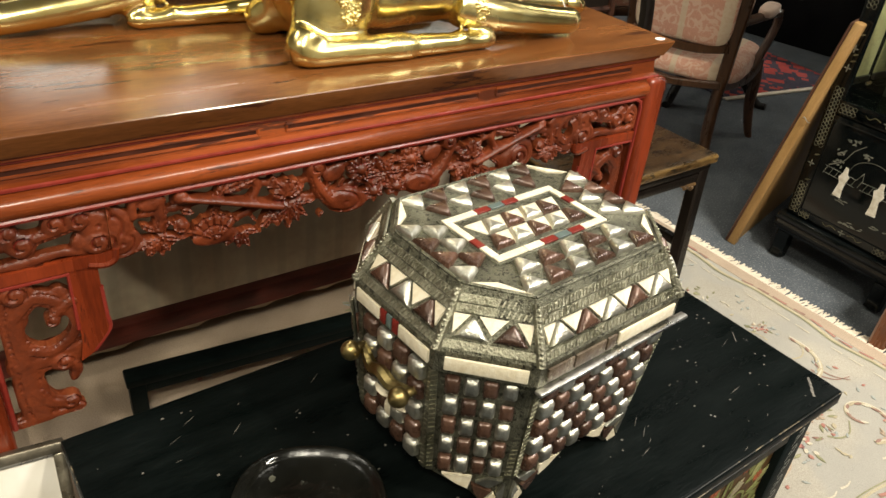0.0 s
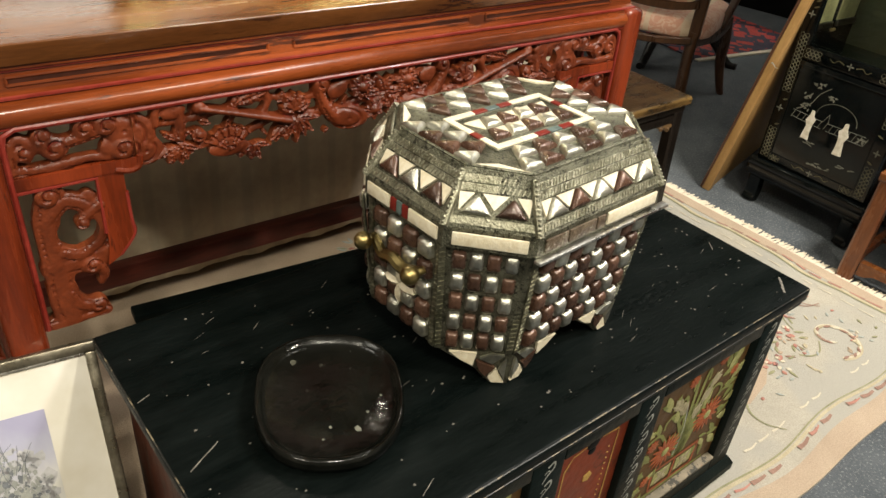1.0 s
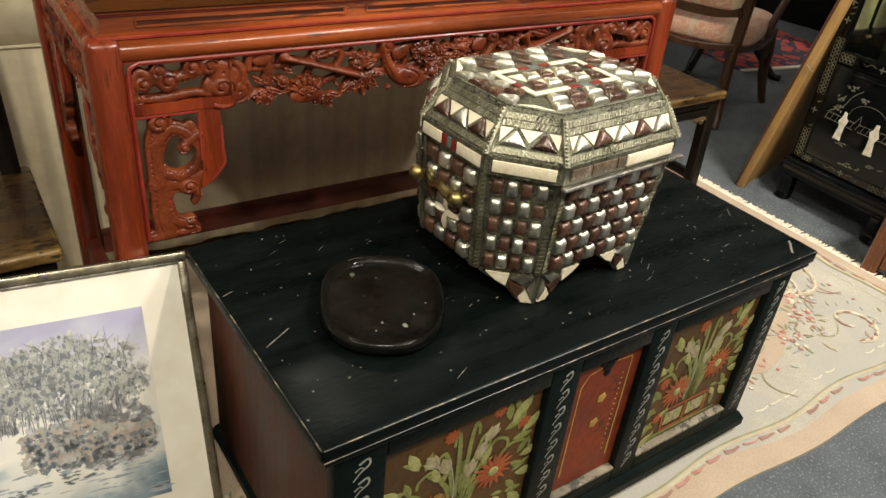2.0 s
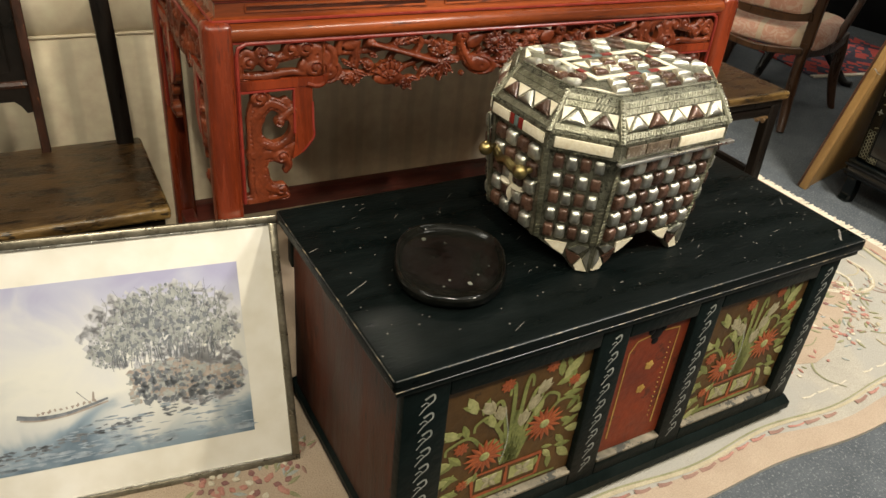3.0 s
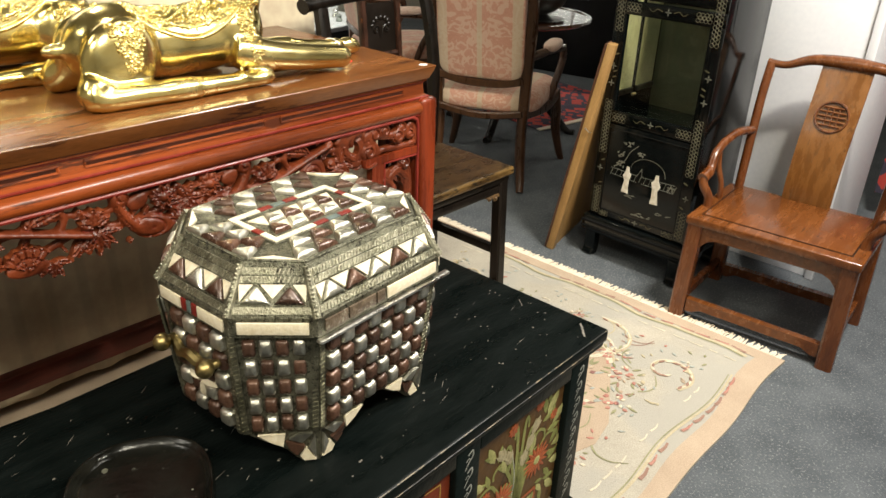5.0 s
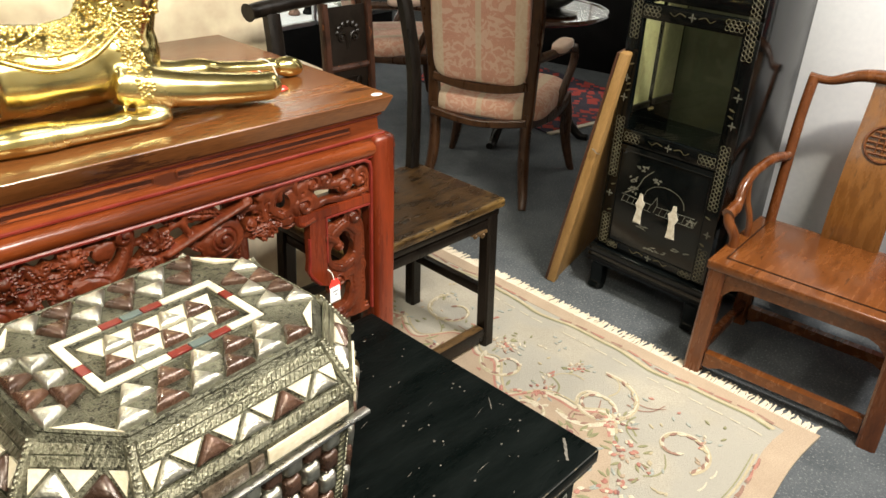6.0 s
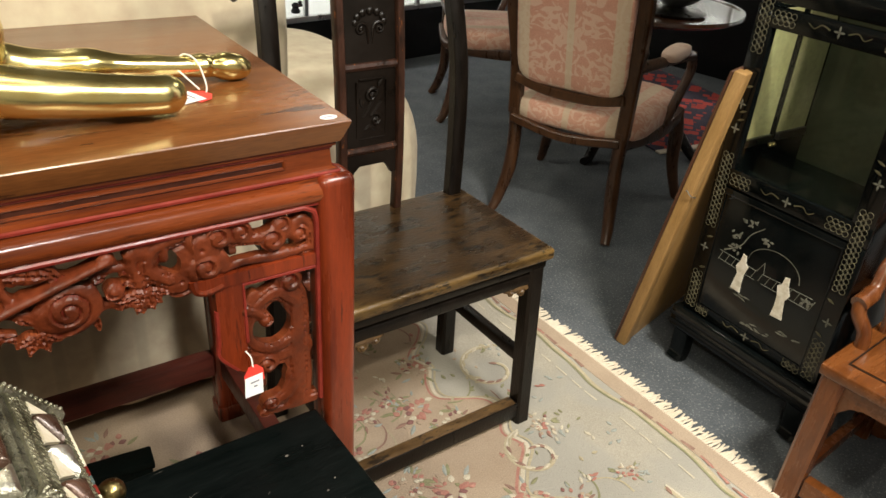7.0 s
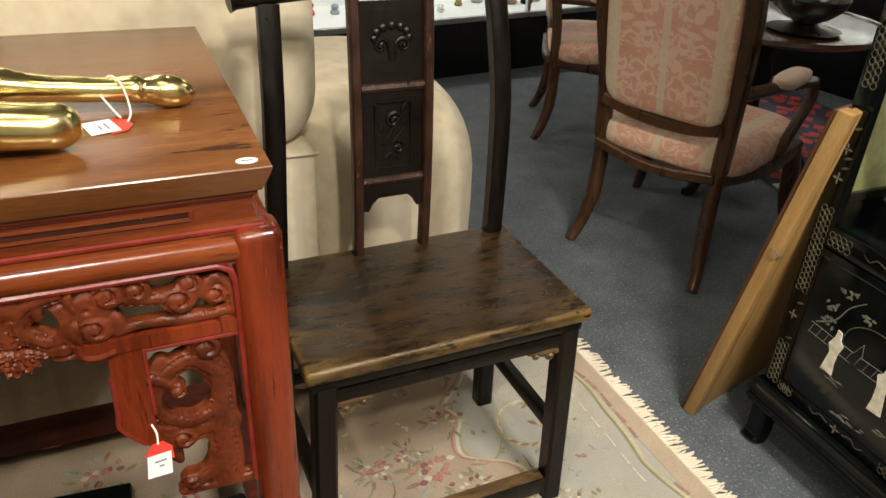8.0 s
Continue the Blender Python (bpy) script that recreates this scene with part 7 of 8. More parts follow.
def framed_picture(m):
    t = thing("framed_watercolour", m, "river landscape watercolour, cream mat, silvered frame, leaning", "picture")
    W, H, F, MT = 0.8, 0.527, 0.016, 0.086
    for a in ((-W, 0, 0, F), (-W, 0, H - F, H), (-F, 0, F, H - F), (-W, -W + F, F, H - F)):
        part("frame_rail", B(*a, -0.012, 0.008, 0.003), M_FRAME, t)
    for a in ((-W + F, -F, F - 0.001, F + 0.004), (-W + F, -F, H - F - 0.004, H - F + 0.001)):
        part("frame_lip", B(*a, -0.008, 0.0045, 0.001), M_RIMSILVER, t)
    part("backing", B(-W + F, -F, F, H - F, -0.01, -0.005), M_SILL, t)
    part("mat_board", B(-W + F, -F, F, H - F, -0.005, 0.0), M_MATBOARD, t, "cream mat board")
    x0, x1, y0, y1 = -W + MT, -MT, MT, H - MT
    sheet = part("painting", B(x0, x1, y0, y1, 0.0, 0.0006), M_WASH, t, "lilac sky, grey trees and blue river")
    rng = random.Random(8)
    tree, tree2, bank, water, pale = (bmesh.new() for _ in range(5))

    def blot(bm, x, y, r, z, sq=1.0):
        if not (x0 + 0.01 < x < x1 - 0.01 and y0 + 0.01 < y < y1 - 0.005):
            return
        k = 6
        a0 = rng.uniform(0, 6.28)
        vs = [bm.verts.new((x + r * rng.uniform(0.3, 1.4) * math.cos(a0 + 6.28 * q / k), y + sq * r * rng.uniform(0.3, 1.4) * math.sin(a0 + 6.28 * q / k), z)) for q in range(k)]
        bm.faces.new(vs)

    # soft washes under the crown and the bank, reaching the right edge of the sheet
    for _ in range(420):
        a, d = rng.uniform(0, 6.28), rng.random() ** 0.6
        blot(pale, -0.235 + 0.15 * d * math.cos(a), 0.328 + 0.085 * d * math.sin(a), rng.uniform(0.004, 0.013), 0.0007)
        blot(pale, -0.18 + 0.1 * d * math.cos(a), 0.22 + 0.055 * d * math.sin(a), rng.uniform(0.004, 0.012), 0.0007)
    # crown: seven lobes of leaf strokes, darker inside, thinner at the rim
    for cx, cz, rx, rz, n in ((-0.25, 0.34, 0.085, 0.065, 620), (-0.32, 0.315, 0.05, 0.045, 260), (-0.17, 0.335, 0.06, 0.05, 300), (-0.345, 0.29, 0.035, 0.025, 110), (-0.22, 0.385, 0.05, 0.03, 170), (-0.13, 0.31, 0.04, 0.04, 130), (-0.285, 0.375, 0.035, 0.03, 110)):
        for _ in range(n):
            a, d = rng.uniform(0, 6.28), rng.random() ** 0.55
            r = rng.uniform(0.0012, 0.0055) * (1.25 - 0.6 * d)
            blot(tree if rng.random() < 0.62 - 0.45 * d else tree2, cx + rx * d * math.cos(a), cz + rz * d * math.sin(a), r, 0.0008 + rng.random() * 0.0003, 1.3)
    for _ in range(70):
        x = rng.uniform(-0.34, -0.14)
        z = 0.272 + 0.02 * rng.random()
        ribbon(tree, [(x, z - 0.02), (x + rng.uniform(-0.004, 0.004), z), (x + rng.uniform(-0.008, 0.008), z + 0.02)], 0.0014, Matrix(), 0.0012)
    for _ in range(40):
        x, y = rng.uniform(-0.34, -0.12), rng.uniform(0.35, 0.4)
        ribbon(tree, [(x, y - 0.025), (x + rng.uniform(-0.01, 0.01), y), (x + rng.uniform(-0.02, 0.02), y + 0.02)], 0.0011, Matrix(), 0.0012)
    # bank and rocks
    for _ in range(620):
        f = rng.random()
        x = -0.31 + 0.21 * f
        blot(bank if rng.random() < 0.5 else tree2, x, 0.185 + rng.uniform(0, 0.085) * (0.75 + 0.2 * math.sin(f * 5)), rng.uniform(0.002, 0.009), 0.001 + rng.random() * 0.0003, 0.7)
    for _ in range(150):
        x = -0.3 + 0.13 * rng.random() ** 1.2
        blot(tree, x, 0.18 + rng.uniform(0, 0.07), rng.uniform(0.002, 0.007), 0.0014)
    for _ in range(50):
        x = rng.uniform(-0.2, -0.1)
        blot(tree, x, 0.185 + rng.uniform(0, 0.03), rng.uniform(0.003, 0.008), 0.0014, 0.8)
    # river: long strokes, deeper towards the lower right
    for _ in range(300):
        f = rng.random()
        x, y = rng.uniform(x0, x1), 0.09 + 0.1 * f ** 1.6
        blot(water, x, min(y, 0.12 + 0.35 * max(0.0, x + 0.5)), rng.uniform(0.008, 0.032) * (1.1 - 0.7 * f), 0.0008, 0.14)
    for _ in range(120):
        x = rng.uniform(-0.6, -0.14)
        blot(tree, x, 0.115 + (x + 0.6) * 0.13 + rng.uniform(-0.012, 0.008), rng.uniform(0.003, 0.01), 0.0012, 0.32)
    # long boat with a rower's pole, mooring stake
    ribbon(tree, [(-0.51, 0.196), (-0.47, 0.188), (-0.42, 0.19), (-0.352, 0.206)], 0.009, Matrix(), 0.0014)
    ribbon(bank, [(-0.505, 0.19), (-0.47, 0.184), (-0.42, 0.186), (-0.352, 0.2)], 0.006, Matrix(), 0.0013)
    for k in range(11):
        blot(bank, -0.475 + k * 0.01, 0.196 + 0.0009 * k, 0.0035, 0.0015, 1.2)
    ribbon(tree, [(-0.405, 0.228), (-0.392, 0.212), (-0.38, 0.2)], 0.0014, Matrix(), 0.0014)
    ribbon(bank, [(-0.378, 0.204), (-0.377, 0.214), (-0.376, 0.223)], 0.005, Matrix(), 0.0014)
    ribbon(bank, [(-0.588, 0.14), (-0.583, 0.162), (-0.58, 0.18)], 0.007, Matrix(), 0.0013)
    ribbon(bank, [(-0.602, 0.164), (-0.585, 0.167), (-0.568, 0.172)], 0.007, Matrix(), 0.0013)
    for name, bm, mt in (("tree_stroke", tree, M_INKTREE), ("foliage_stroke", tree2, M_INKTREE2), ("bank_stroke", bank, M_INKBROWN), ("water_stroke", water, M_INKBLUE), ("wash_stroke", pale, M_INKPALE)):
        tagged(part(name, bm, mt, sheet, smooth=False), kind="stuff")
    return t


framed_picture(pose(-0.463, 0.222, 0.002, 65.5, 0, -7))

# ---- black lacquer cabinet ----


# black back board with its grey-green reflection mixed into the colour
M_DARKOLIVE = mat("green_sheen_back_board", (0.05, 0.055, 0.03), (0.08, 0.085, 0.045), 6, 0.4, 0, 0.1, 90)
M_MIRRORBLACK = mat("mirror_black_shelf", (0.006, 0.01, 0.009), (0.012, 0.017, 0.015), 6, 0.06, 0, 0.02, 60, rvar=0.03, coat=0.7)


def lacquer_cabinet(m):
    """Faces -y, its left front foot towards +x of the room's far side; width along x."""
    t = thing("lacquer_cabinet", m, "black lacquer display cabinet with shell inlay and gilt lattice", "cabinet")
    W, D, H = 0.2, 0.32, 1.75
    stand = part("stand", B(-W - 0.018, W + 0.018, -0.022, D, 0.1, 0.165, 0.008, 3), M_LACQUER, t, "moulded black stand")
    for x in (-W, W - 0.04):
        for y in (-0.015, D - 0.05):
            part("stand_leg", bar(bmesh.new(), spline([(x + 0.02, y + 0.01, 0), (x + 0.02, y + 0.022, 0.03), (x + 0.02, y + 0.02, 0.1)], 4), 0.045, 0.045), M_LACQUER, stand)
    for z in (0.118, 0.142):
        part("stand_bead", tube(bmesh.new(), [(-W - 0.018, -0.022, z), (W + 0.018, -0.022, z)], 0.005, 8), M_BLACK, stand)
    for x in (-W, W - 0.012):
        part("side_panel", B(x, x + 0.012, 0.0, D, 0.165, H, 0.002), M_LACQUER, t)
    part("back_panel", B(-W + 0.012, W - 0.012, D - 0.012, D, 0.165, H), M_DARKOLIVE, t)
    # the inner side: two olive panels in black frames over a pale sill, one pair to each storey
    for z0, z1 in ((0.64, 0.95), (1.07, 1.38)):
        for y0, y1 in ((0.035, 0.15), (0.18, 0.295)):
            pl = part("side_lining", B(-W + 0.012, -W + 0.015, y0, y1, z0, z1), M_OLIVE, t, "olive lining panel")
            part("lining_sill", B(-W + 0.012, -W + 0.024, y0, y1, z0 - 0.02, z0, 0.002), M_PEWTER, pl, "pale sill")
        for y in (0.158, 0.172):
            part("lining_knob", lathe(bmesh.new(), [(0.004, 0), (0.007, 0.006), (0.004, 0.011)], 10, (-W + 0.02, y, z0 - 0.035)), M_BRASS, t)
    part("top_frame", B(-W - 0.01, W + 0.01, -0.01, 0.04, H, H + 0.03, 0.004), M_LACQUER, t)
    tp = part("top_pane", B(-W, W, 0.041, D, H, H + 0.006), M_GLASS, t, "clear glass top")
    tp.visible_shadow = False
    part("shelf_board", B(-W + 0.012, W - 0.012, 0.02, D - 0.012, 0.53, 0.545), M_MIRRORBLACK, t, "mirror-black shelf")
    gs = part("glass_shelf", B(-W + 0.012, W - 0.012, 0.02, D - 0.012, 0.97, 0.976), M_GLASS, t, "clear glass shelf")
    gs.visible_shadow = False
    door = part("lower_door", B(-W, W, -0.006, 0.012, 0.17, 0.535, 0.002), M_LACQUER, t, "inlaid black lacquer door")
    front = pose(0, -0.0065, 0, 90)
    # glazed fronts
    for z0, z1 in ((0.54, 0.965), (0.975, 1.4)):
        dr = part("glazed_door", B(-W, W, -0.006, 0.012, z0, z0 + 0.045, 0.002), M_LACQUER, t, "glazed lacquer door")
        part("door_rail", B(-W, W, -0.006, 0.012, z1 - 0.045, z1, 0.002), M_LACQUER, dr)
        for x in (-W, W - 0.048):
            part("door_stile", B(x, x + 0.048, -0.006, 0.012, z0 + 0.045, z1 - 0.045, 0.002), M_LACQUER, dr)
        pn = part("pane", B(-W + 0.048, W - 0.048, 0.002, 0.005, z0 + 0.045, z1 - 0.045), M_GLASS, dr, "clear glass pane")
        pn.visible_shadow = False
    part("top_fascia", B(-W, W, -0.006, 0.012, 1.41, H, 0.002), M_LACQUER, t)

    def lattice(x0, x1, z0, z1):
        """Overlapping ring lattice in gilt."""
        bm = bmesh.new()
        r = 0.0068
        nx, nz = max(1, round((x1 - x0) / (2 * r))), max(1, round((z1 - z0) / (2 * r)))
        for i in range(nx):
            for j in range(nz):
                for ox, oz in ((0, 0), (1, 1)):
                    cx, cz = x0 + (2 * i + 1 + ox) * (x1 - x0) / (2 * nx), z0 + (2 * j + 1 + oz) * (z1 - z0) / (2 * nz)
                    if cx + r > x1 + 0.002 or cz + r > z1 + 0.002:
                        continue
                    pts = [front @ Vector((cx + r * math.cos(a), cz + r * math.sin(a), 0.0005)) for a in (2 * math.pi * k / 12 for k in range(13))]
                    tube(bm, pts, 0.0007, 4)
        part("gilt_lattice", bm, M_GILTLINE, t, "gilt ring lattice")

    e = 0.007
    for x0, x1 in ((-W + e, -W + 0.04), (W - 0.04, W - e)):
        for z0, z1 in ((0.18, 0.29), (0.42, 0.62), (0.86, 1.05), (1.2, 1.38)):
            lattice(x0, x1, z0, z1)
    for z0 in (0.545, 0.928):
        for x0, x1 in ((-W + 0.045, -W + 0.1), (W - 0.1, W - 0.045)):
            lattice(x0, x1, z0, z0 + 0.033)
    for x0, x1 in ((-W + 0.045, -W + 0.08), (W - 0.09, W - 0.045)):
        lattice(x0, x1, 0.176, 0.2)

    def star(x, z):
        bm = bmesh.new()
        for k in range(4):
            leaf(bm, x, z, 0.013, 0.005, k * math.pi / 2, 0.001, front)
        part("star_inlay", bm, M_PEARLDARK, t)

    for x, z in ((0, 0.563), (0, 0.945), (0, 0.188), (-W + 0.022, 0.36), (W - 0.022, 0.34), (-W + 0.022, 0.74), (W - 0.022, 0.76), (W - 0.022, 0.68), (-W + 0.022, 0.68)):
        star(x, z)
    bm = bmesh.new()
    for sx in (-1, 1):
        for z in (0.563, 0.945, 0.188):
            ribbon(bm, [(sx * 0.02, z), (sx * 0.04, z + 0.006), (sx * 0.055, z - 0.004), (sx * 0.07, z + 0.004)], 0.0035, front, 0.0006)
        for z in (0.7, 0.72, 0.78, 0.3, 0.39):
            leaf(bm, sx * (W - 0.022), z, 0.02, 0.006, 1.2 * sx + 1.57, 0.0008, front)
    tagged(part("vine_inlay", bm, M_GILTLINE, t), kind="stuff")
    bm = bmesh.new()
    for a, b in (((-0.155, 0.2), (0.155, 0.2)), ((0.155, 0.2), (0.155, 0.52)), ((0.155, 0.52), (-0.155, 0.52)), ((-0.155, 0.52), (-0.155, 0.2))):
        tube(bm, [front @ Vector((*a, 0.0005)), front @ Vector((*b, 0.0005))], 0.0016, 5)
    part("panel_line", bm, M_LACQUER, door)
    # garden scene: two pale robed shapes, a fence, a tree, rocks
    robe = [(-0.3, 0), (0.26, -0.02), (0.2, 0.25), (0.22, 0.5), (0.34, 0.72), (0.16, 0.8), (0.1, 0.98), (-0.1, 1.0), (-0.14, 0.82), (-0.32, 0.62), (-0.16, 0.45)]
    for cx, cz, h, s in ((-0.06, 0.295, 0.1, 1), (0.06, 0.285, 0.11, -1)):
        bm = bmesh.new()
        slab(bm, [(cx + s * u * h * 0.5, cz + v * h) for u, v in robe][::s], 0.0, 0.0025, front)
        part("robed_shape", bm, M_PEARL, door, "pale shell shape")
    bm = bmesh.new()
    for a, b in (((-0.13, 0.375), (-0.02, 0.37)), ((-0.13, 0.352), (-0.02, 0.345)), ((0.0, 0.37), (0.13, 0.375)), ((0.0, 0.345), (0.13, 0.345)), ((-0.02, 0.37), (-0.005, 0.4)), ((-0.005, 0.4), (0.0, 0.37))):
        tube(bm, [front @ Vector((*a, 0.0005)), front @ Vector((*b, 0.0005))], 0.0008, 4)
    for k in range(14):
        x = -0.13 + k * 0.02
        tube(bm, [front @ Vector((x, 0.348, 0.0005)), front @ Vector((x + 0.008, 0.372, 0.0005))], 0.0009, 4)
    ribbon(bm, [(-0.12, 0.38), (-0.08, 0.41), (-0.06, 0.45), (-0.03, 0.48)], 0.004, front, 0.0006)
    arc = [(0.02 + 0.07 * math.cos(a), 0.39 + 0.05 * math.sin(a)) for a in [k * math.pi / 8 for k in range(9)]]
    ribbon(bm, arc, 0.003, front, 0.0006)
    part("fence_inlay", bm, M_PEARLDARK, door, "dull shell fence, bridge and tree")
    bm = bmesh.new()
    rg = random.Random(3)
    for cx, cz, w in ((-0.07, 0.48, 0.03), (-0.1, 0.43, 0.025), (-0.02, 0.45, 0.022), (-0.09, 0.4, 0.028), (0.12, 0.36, 0.02)):
        for _ in range(9):
            leaf(bm, cx + rg.uniform(-w, w) * 0.6, cz + rg.uniform(-0.4, 0.4) * w * 0.6, rg.uniform(0.008, 0.016), 0.006, rg.uniform(0, 6.28), 0.001, front)
    for cx, cz in ((-0.05, 0.285), (0.09, 0.25), (0.02, 0.225), (0.0, 0.22)):
        for _ in range(6):
            leaf(bm, cx + rg.uniform(-0.03, 0.03), cz + rg.uniform(-0.005, 0.005), rg.uniform(0.01, 0.024), 0.004, rg.uniform(-0.3, 0.3), 0.0008, front)
    tagged(part("foliage_inlay", bm, M_PEARLDARK, door), kind="stuff")
    return t


lacquer_cabinet(pose(1.862, 0.485, 0, 0, 0, -91))

bd = thing("leaning_board", pose(1.765, 0.805, 0.003, 0, 0, 14) @ pose(0, 0, 0, 10, 0, 0), "tall pine-edged board leaning against the black cabinet", "board")
part("pine_edge", B(0.0, 0.034, -0.03, 0.0, 0.0, 0.835, 0.004), M_PLANK, bd, "pale pine front edge")
part("board_face", B(0.034, 0.6, -0.024, -0.004, 0.0, 0.83, 0.003), M_PLANK, bd)
part("dark_face", B(0.004, 0.6, 0.0005, 0.01, 0.0, 0.83, 0.003), M_PLANKDARK, bd, "dark brown veneered face")
part("wire_hook", tube(bmesh.new(), spline([(-0.002, -0.012, 0.52), (-0.008, -0.016, 0.525), (-0.006, -0.03, 0.515), (0.01, -0.036, 0.51)], 4), 0.0016, 6), M_ALU, bd)

# ---- tea table and far things ----


def tea_table(m):
    t = thing("tea_table", m, "dark round pedestal tea table with polished top", "table")
    part("tabletop", lathe(bmesh.new(), [(0.38, 0.615), (0.405, 0.62), (0.42, 0.632), (0.415, 0.645), (0.4, 0.645), (0.395, 0.64)], 48), M_TEATOP, t, "polished round top")
    part("pedestal", lathe(bmesh.new(), [(0.05, 0.14), (0.06, 0.18), (0.035, 0.24), (0.03, 0.34), (0.055, 0.42), (0.03, 0.5), (0.04, 0.56), (0.09, 0.615)], 24), M_DARKWOOD, t)
    for k in range(4):
        a = radians(20 + 90 * k)
        pts = spline([(0.04, 0, 0.2), (0.16, 0, 0.2), (0.27, 0, 0.1), (0.35, 0, 0.02), (0.4, 0, 0.014)], 5)
        bm = tube(bmesh.new(), pts, [0.032 - 0.014 * i / (len(pts) - 1) for i in range(len(pts))], 10)
        bmesh.ops.rotate(bm, verts=bm.verts, cent=(0, 0, 0), matrix=Matrix.Rotation(a, 3, "Z"))
        part("curved_leg", bm, M_DARKWOOD, t)
    return t


tea_table(pose(2.97, 1.97, 0))
bowl = thing("pewter_bowl", pose(2.93, 1.78, 0.642), "grey pewter footed bowl on the tea table", "bowl")
part("bowl_body", lathe(bmesh.new(), [(0.12, 0.0), (0.13, 0.008), (0.06, 0.014), (0.04, 0.03), (0.08, 0.05), (0.12, 0.085), (0.135, 0.12), (0.13, 0.122), (0.11, 0.09), (0.0, 0.06)], 36), M_PEWTER, bowl)


def display_case(m, length, base_h, height, depth, seed):
    """A glazed shop counter; front on -y, from x = 0 to length."""
    t = thing("display_case", m, "lit glass display case on a black base", "display case", "glass display cases")
    part("base", B(0, length, 0.02, depth, 0, base_h, 0.003), M_BLACK, t, "black laminate base")
    part("base_rail", B(0, length, 0.0, 0.03, base_h, base_h + 0.03, 0.003), M_ALU, t)
    part("deck", B(0.01, length - 0.01, 0.031, depth, base_h, base_h + 0.02), M_PAPERWHITE, t, "white display deck")
    part("back", B(0.01, length - 0.01, depth - 0.02, depth, base_h + 0.02, height - 0.03), M_PAPERWHITE, t)
    part("top_frame", B(0, length, 0, depth, height - 0.03, height, 0.003), M_ALU, t)
    n = int(length / 0.75)
    for k in range(n + 1):
        x = length * k / n
        part("post", B(x - 0.012, x + 0.012, 0, 0.024, base_h + 0.03, height - 0.03, 0.002), M_ALU, t)
    for k in range(n):
        pn = part("pane", B(length * k / n + 0.013, length * (k + 1) / n - 0.013, 0.008, 0.012, base_h + 0.031, height - 0.031), M_GLASS, t, "clear glass pane")
        pn.visible_shadow = False
    rg = random.Random(seed)
    x = 0.15
    while x < length - 0.15:
        w = rg.uniform(0.03, 0.09)
        mt = rg.choice((M_TAGRED, M_BLACK, M_BRASS, M_INKBLUE, M_RIMSILVER, M_RUGBROWN, M_RUGBLUE))
        y = rg.uniform(0.08, depth - 0.12)
        ob = part("trinket", lathe(bmesh.new(), [(w * 0.4, 0), (w * 0.5, 0.01), (w * 0.3, w * 0.5), (w * 0.42, w * 0.8), (w * 0.2, w)], 12, (x, y, base_h + 0.02)), mt, t)
        x += rg.uniform(0.08, 0.2)
    data = bpy.data.lights.new("case_strip", "AREA")
    data.energy, data.shape, data.size, data.size_y, data.color = 4.0 * length, "RECTANGLE", length - 0.1, 0.04, (1.0, 0.95, 0.88)
    ob = new("case_strip", data)
    ob.matrix_world = m @ pose(length / 2, depth / 2, height - 0.04)
    return t


display_case(pose(-1.0, 3.1, 0, 0, 0, 7), 4.6, 0.3, 0.95, 0.55, 1)
display_case(pose(4.15, 3.45, 0, 0, 0, -80), 2.9, 0.62, 1.05, 0.55, 2)


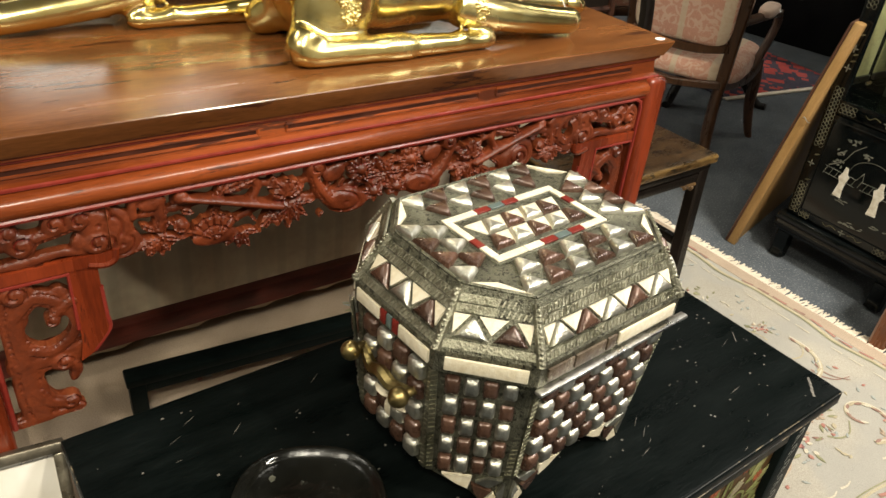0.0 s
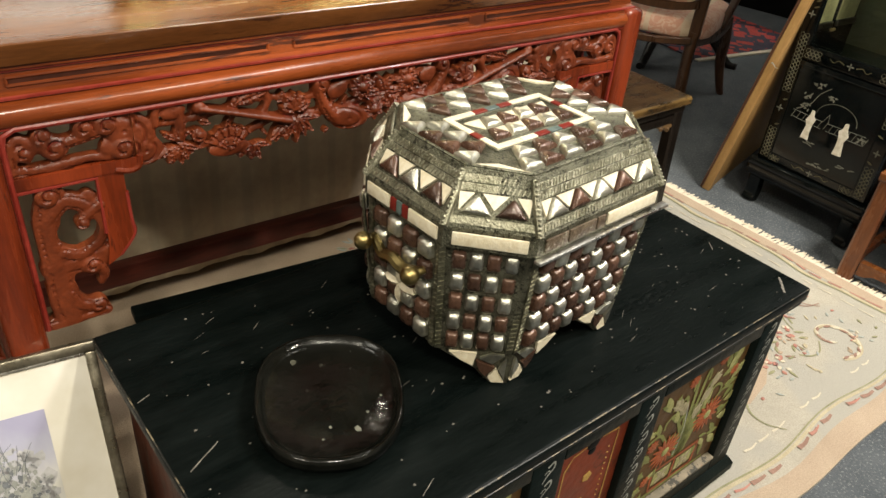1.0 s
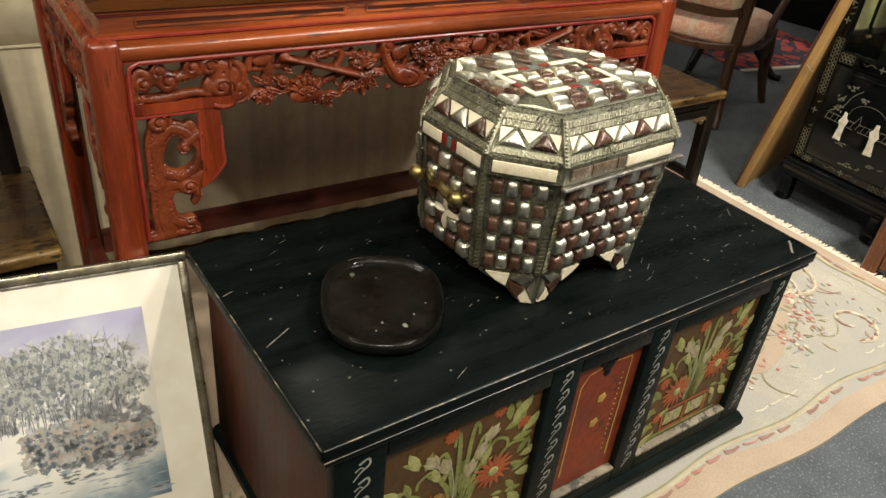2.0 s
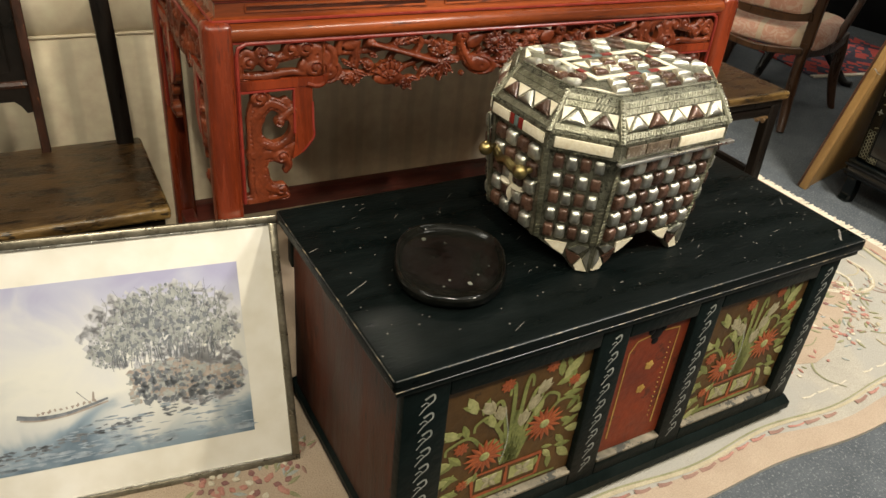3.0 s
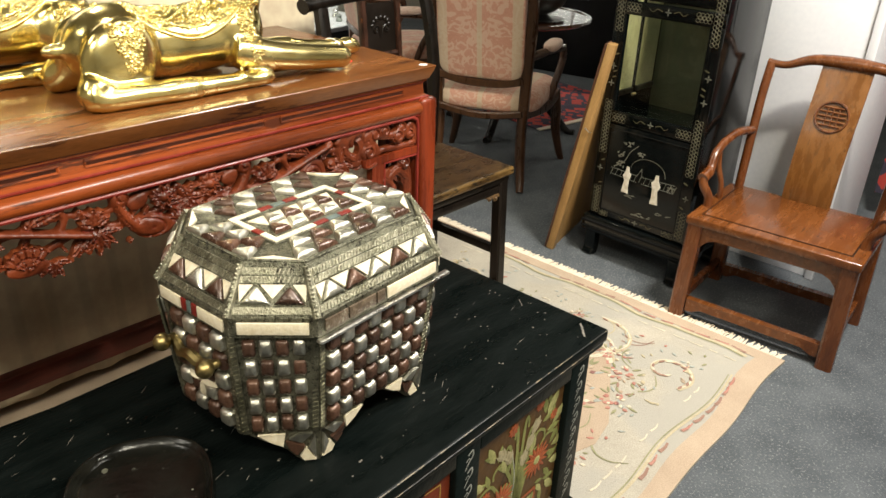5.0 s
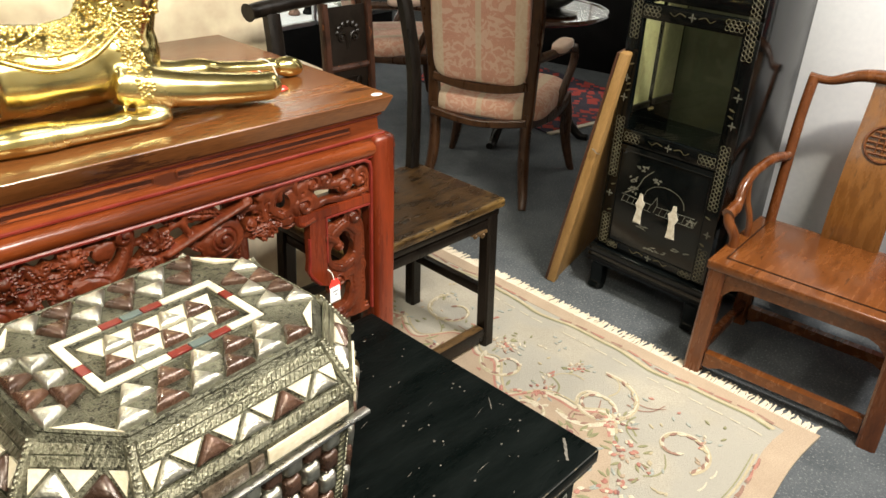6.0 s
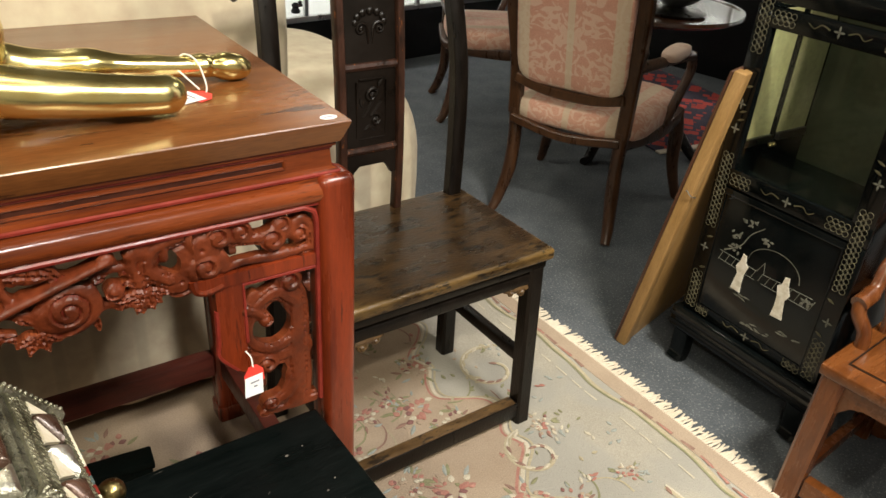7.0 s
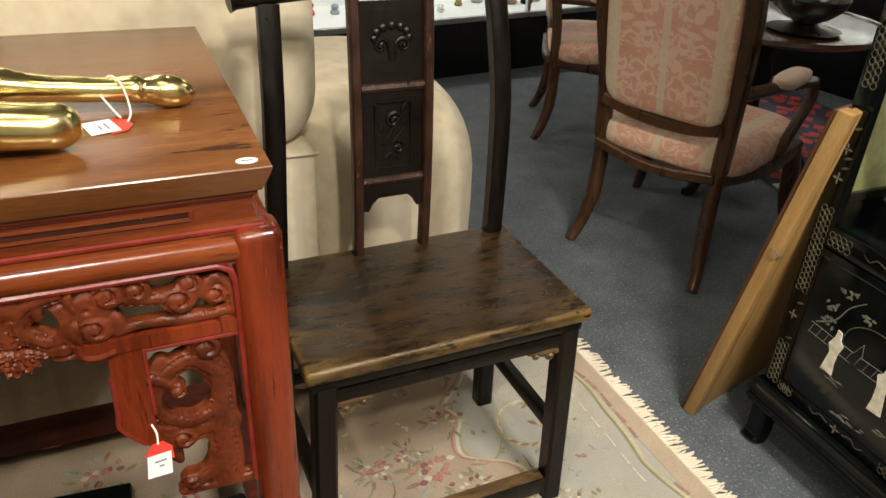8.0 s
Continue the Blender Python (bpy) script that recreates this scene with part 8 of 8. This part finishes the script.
def red_rug_material():
    m = mat("red_tribal_rug", (0.34, 0.025, 0.02), (0.46, 0.06, 0.04), 9, 0.95, 0, 0.6, 260)
    n, l = m.node_tree.nodes, m.node_tree.links
    b = n["Principled BSDF"]
    src = b.inputs["Base Color"].links[0].from_socket
    tc = n.new("ShaderNodeTexCoord")
    v = n.new("ShaderNodeTexVoronoi")
    v.distance, v.inputs["Scale"].default_value = "MANHATTAN", 14
    l.new(tc.outputs["Object"], v.inputs["Vector"])
    r = n.new("ShaderNodeValToRGB")
    r.color_ramp.interpolation = "CONSTANT"
    r.color_ramp.elements[0].color, r.color_ramp.elements[1].color = (0, 0, 0, 1), (1, 1, 1, 1)
    r.color_ramp.elements[1].position = 0.66
    l.new(v.outputs["Distance"], r.inputs[0])
    mx = n.new("ShaderNodeMixRGB")
    l.new(r.outputs[0], mx.inputs[0])
    l.new(src, mx.inputs[1])
    mx.inputs[2].default_value = (0.035, 0.03, 0.05, 1)
    l.new(mx.outputs[0], b.inputs["Base Color"])
    return m


M_REDRUG = red_rug_material()
rr = thing("red_rug", pose(3.55, 2.35, 0, 0, 0, -8), "dark red patterned oriental rug on carpet", "rug")
part("rug_field", B(-0.45, 0.5, -0.62, 0.7, 0.0, 0.01, 0.003), M_REDRUG, rr)
part("edge_strip", B(-0.45, 0.5, -0.655, -0.621, 0.0, 0.009, 0.002), M_FRINGE, rr)
hr = thing("hanging_rug", pose(3.1, -0.5, 0, 0, 0, -95), "red patterned rug hung on a rail", "rug")
bm = bmesh.new()
prev = None
for i in range(41):
    x = -0.5 + i * 0.025
    row = [bm.verts.new((x, 0.02 * math.sin(x * 16), z)) for z in (0.12, 0.8, 1.7)]
    row += [bm.verts.new((x, 0.02 * math.sin(x * 16) + 0.012, z)) for z in (1.7, 0.8, 0.12)]
    if prev:
        for a in range(6):
            bm.faces.new((prev[a], prev[(a + 1) % 6], row[(a + 1) % 6], row[a]))
    prev = row
part("woven_panel", bm, M_REDRUG, hr)
part("hanging_rail", tube(bmesh.new(), [(-0.6, 0.005, 1.72), (0.6, 0.005, 1.72)], 0.018, 10), M_DARKWOOD, hr)
for x in (-0.6, 0.6):
    part("rail_post", B(x - 0.02, x + 0.02, -0.015, 0.025, 0, 1.75, 0.003), M_DARKWOOD, hr)
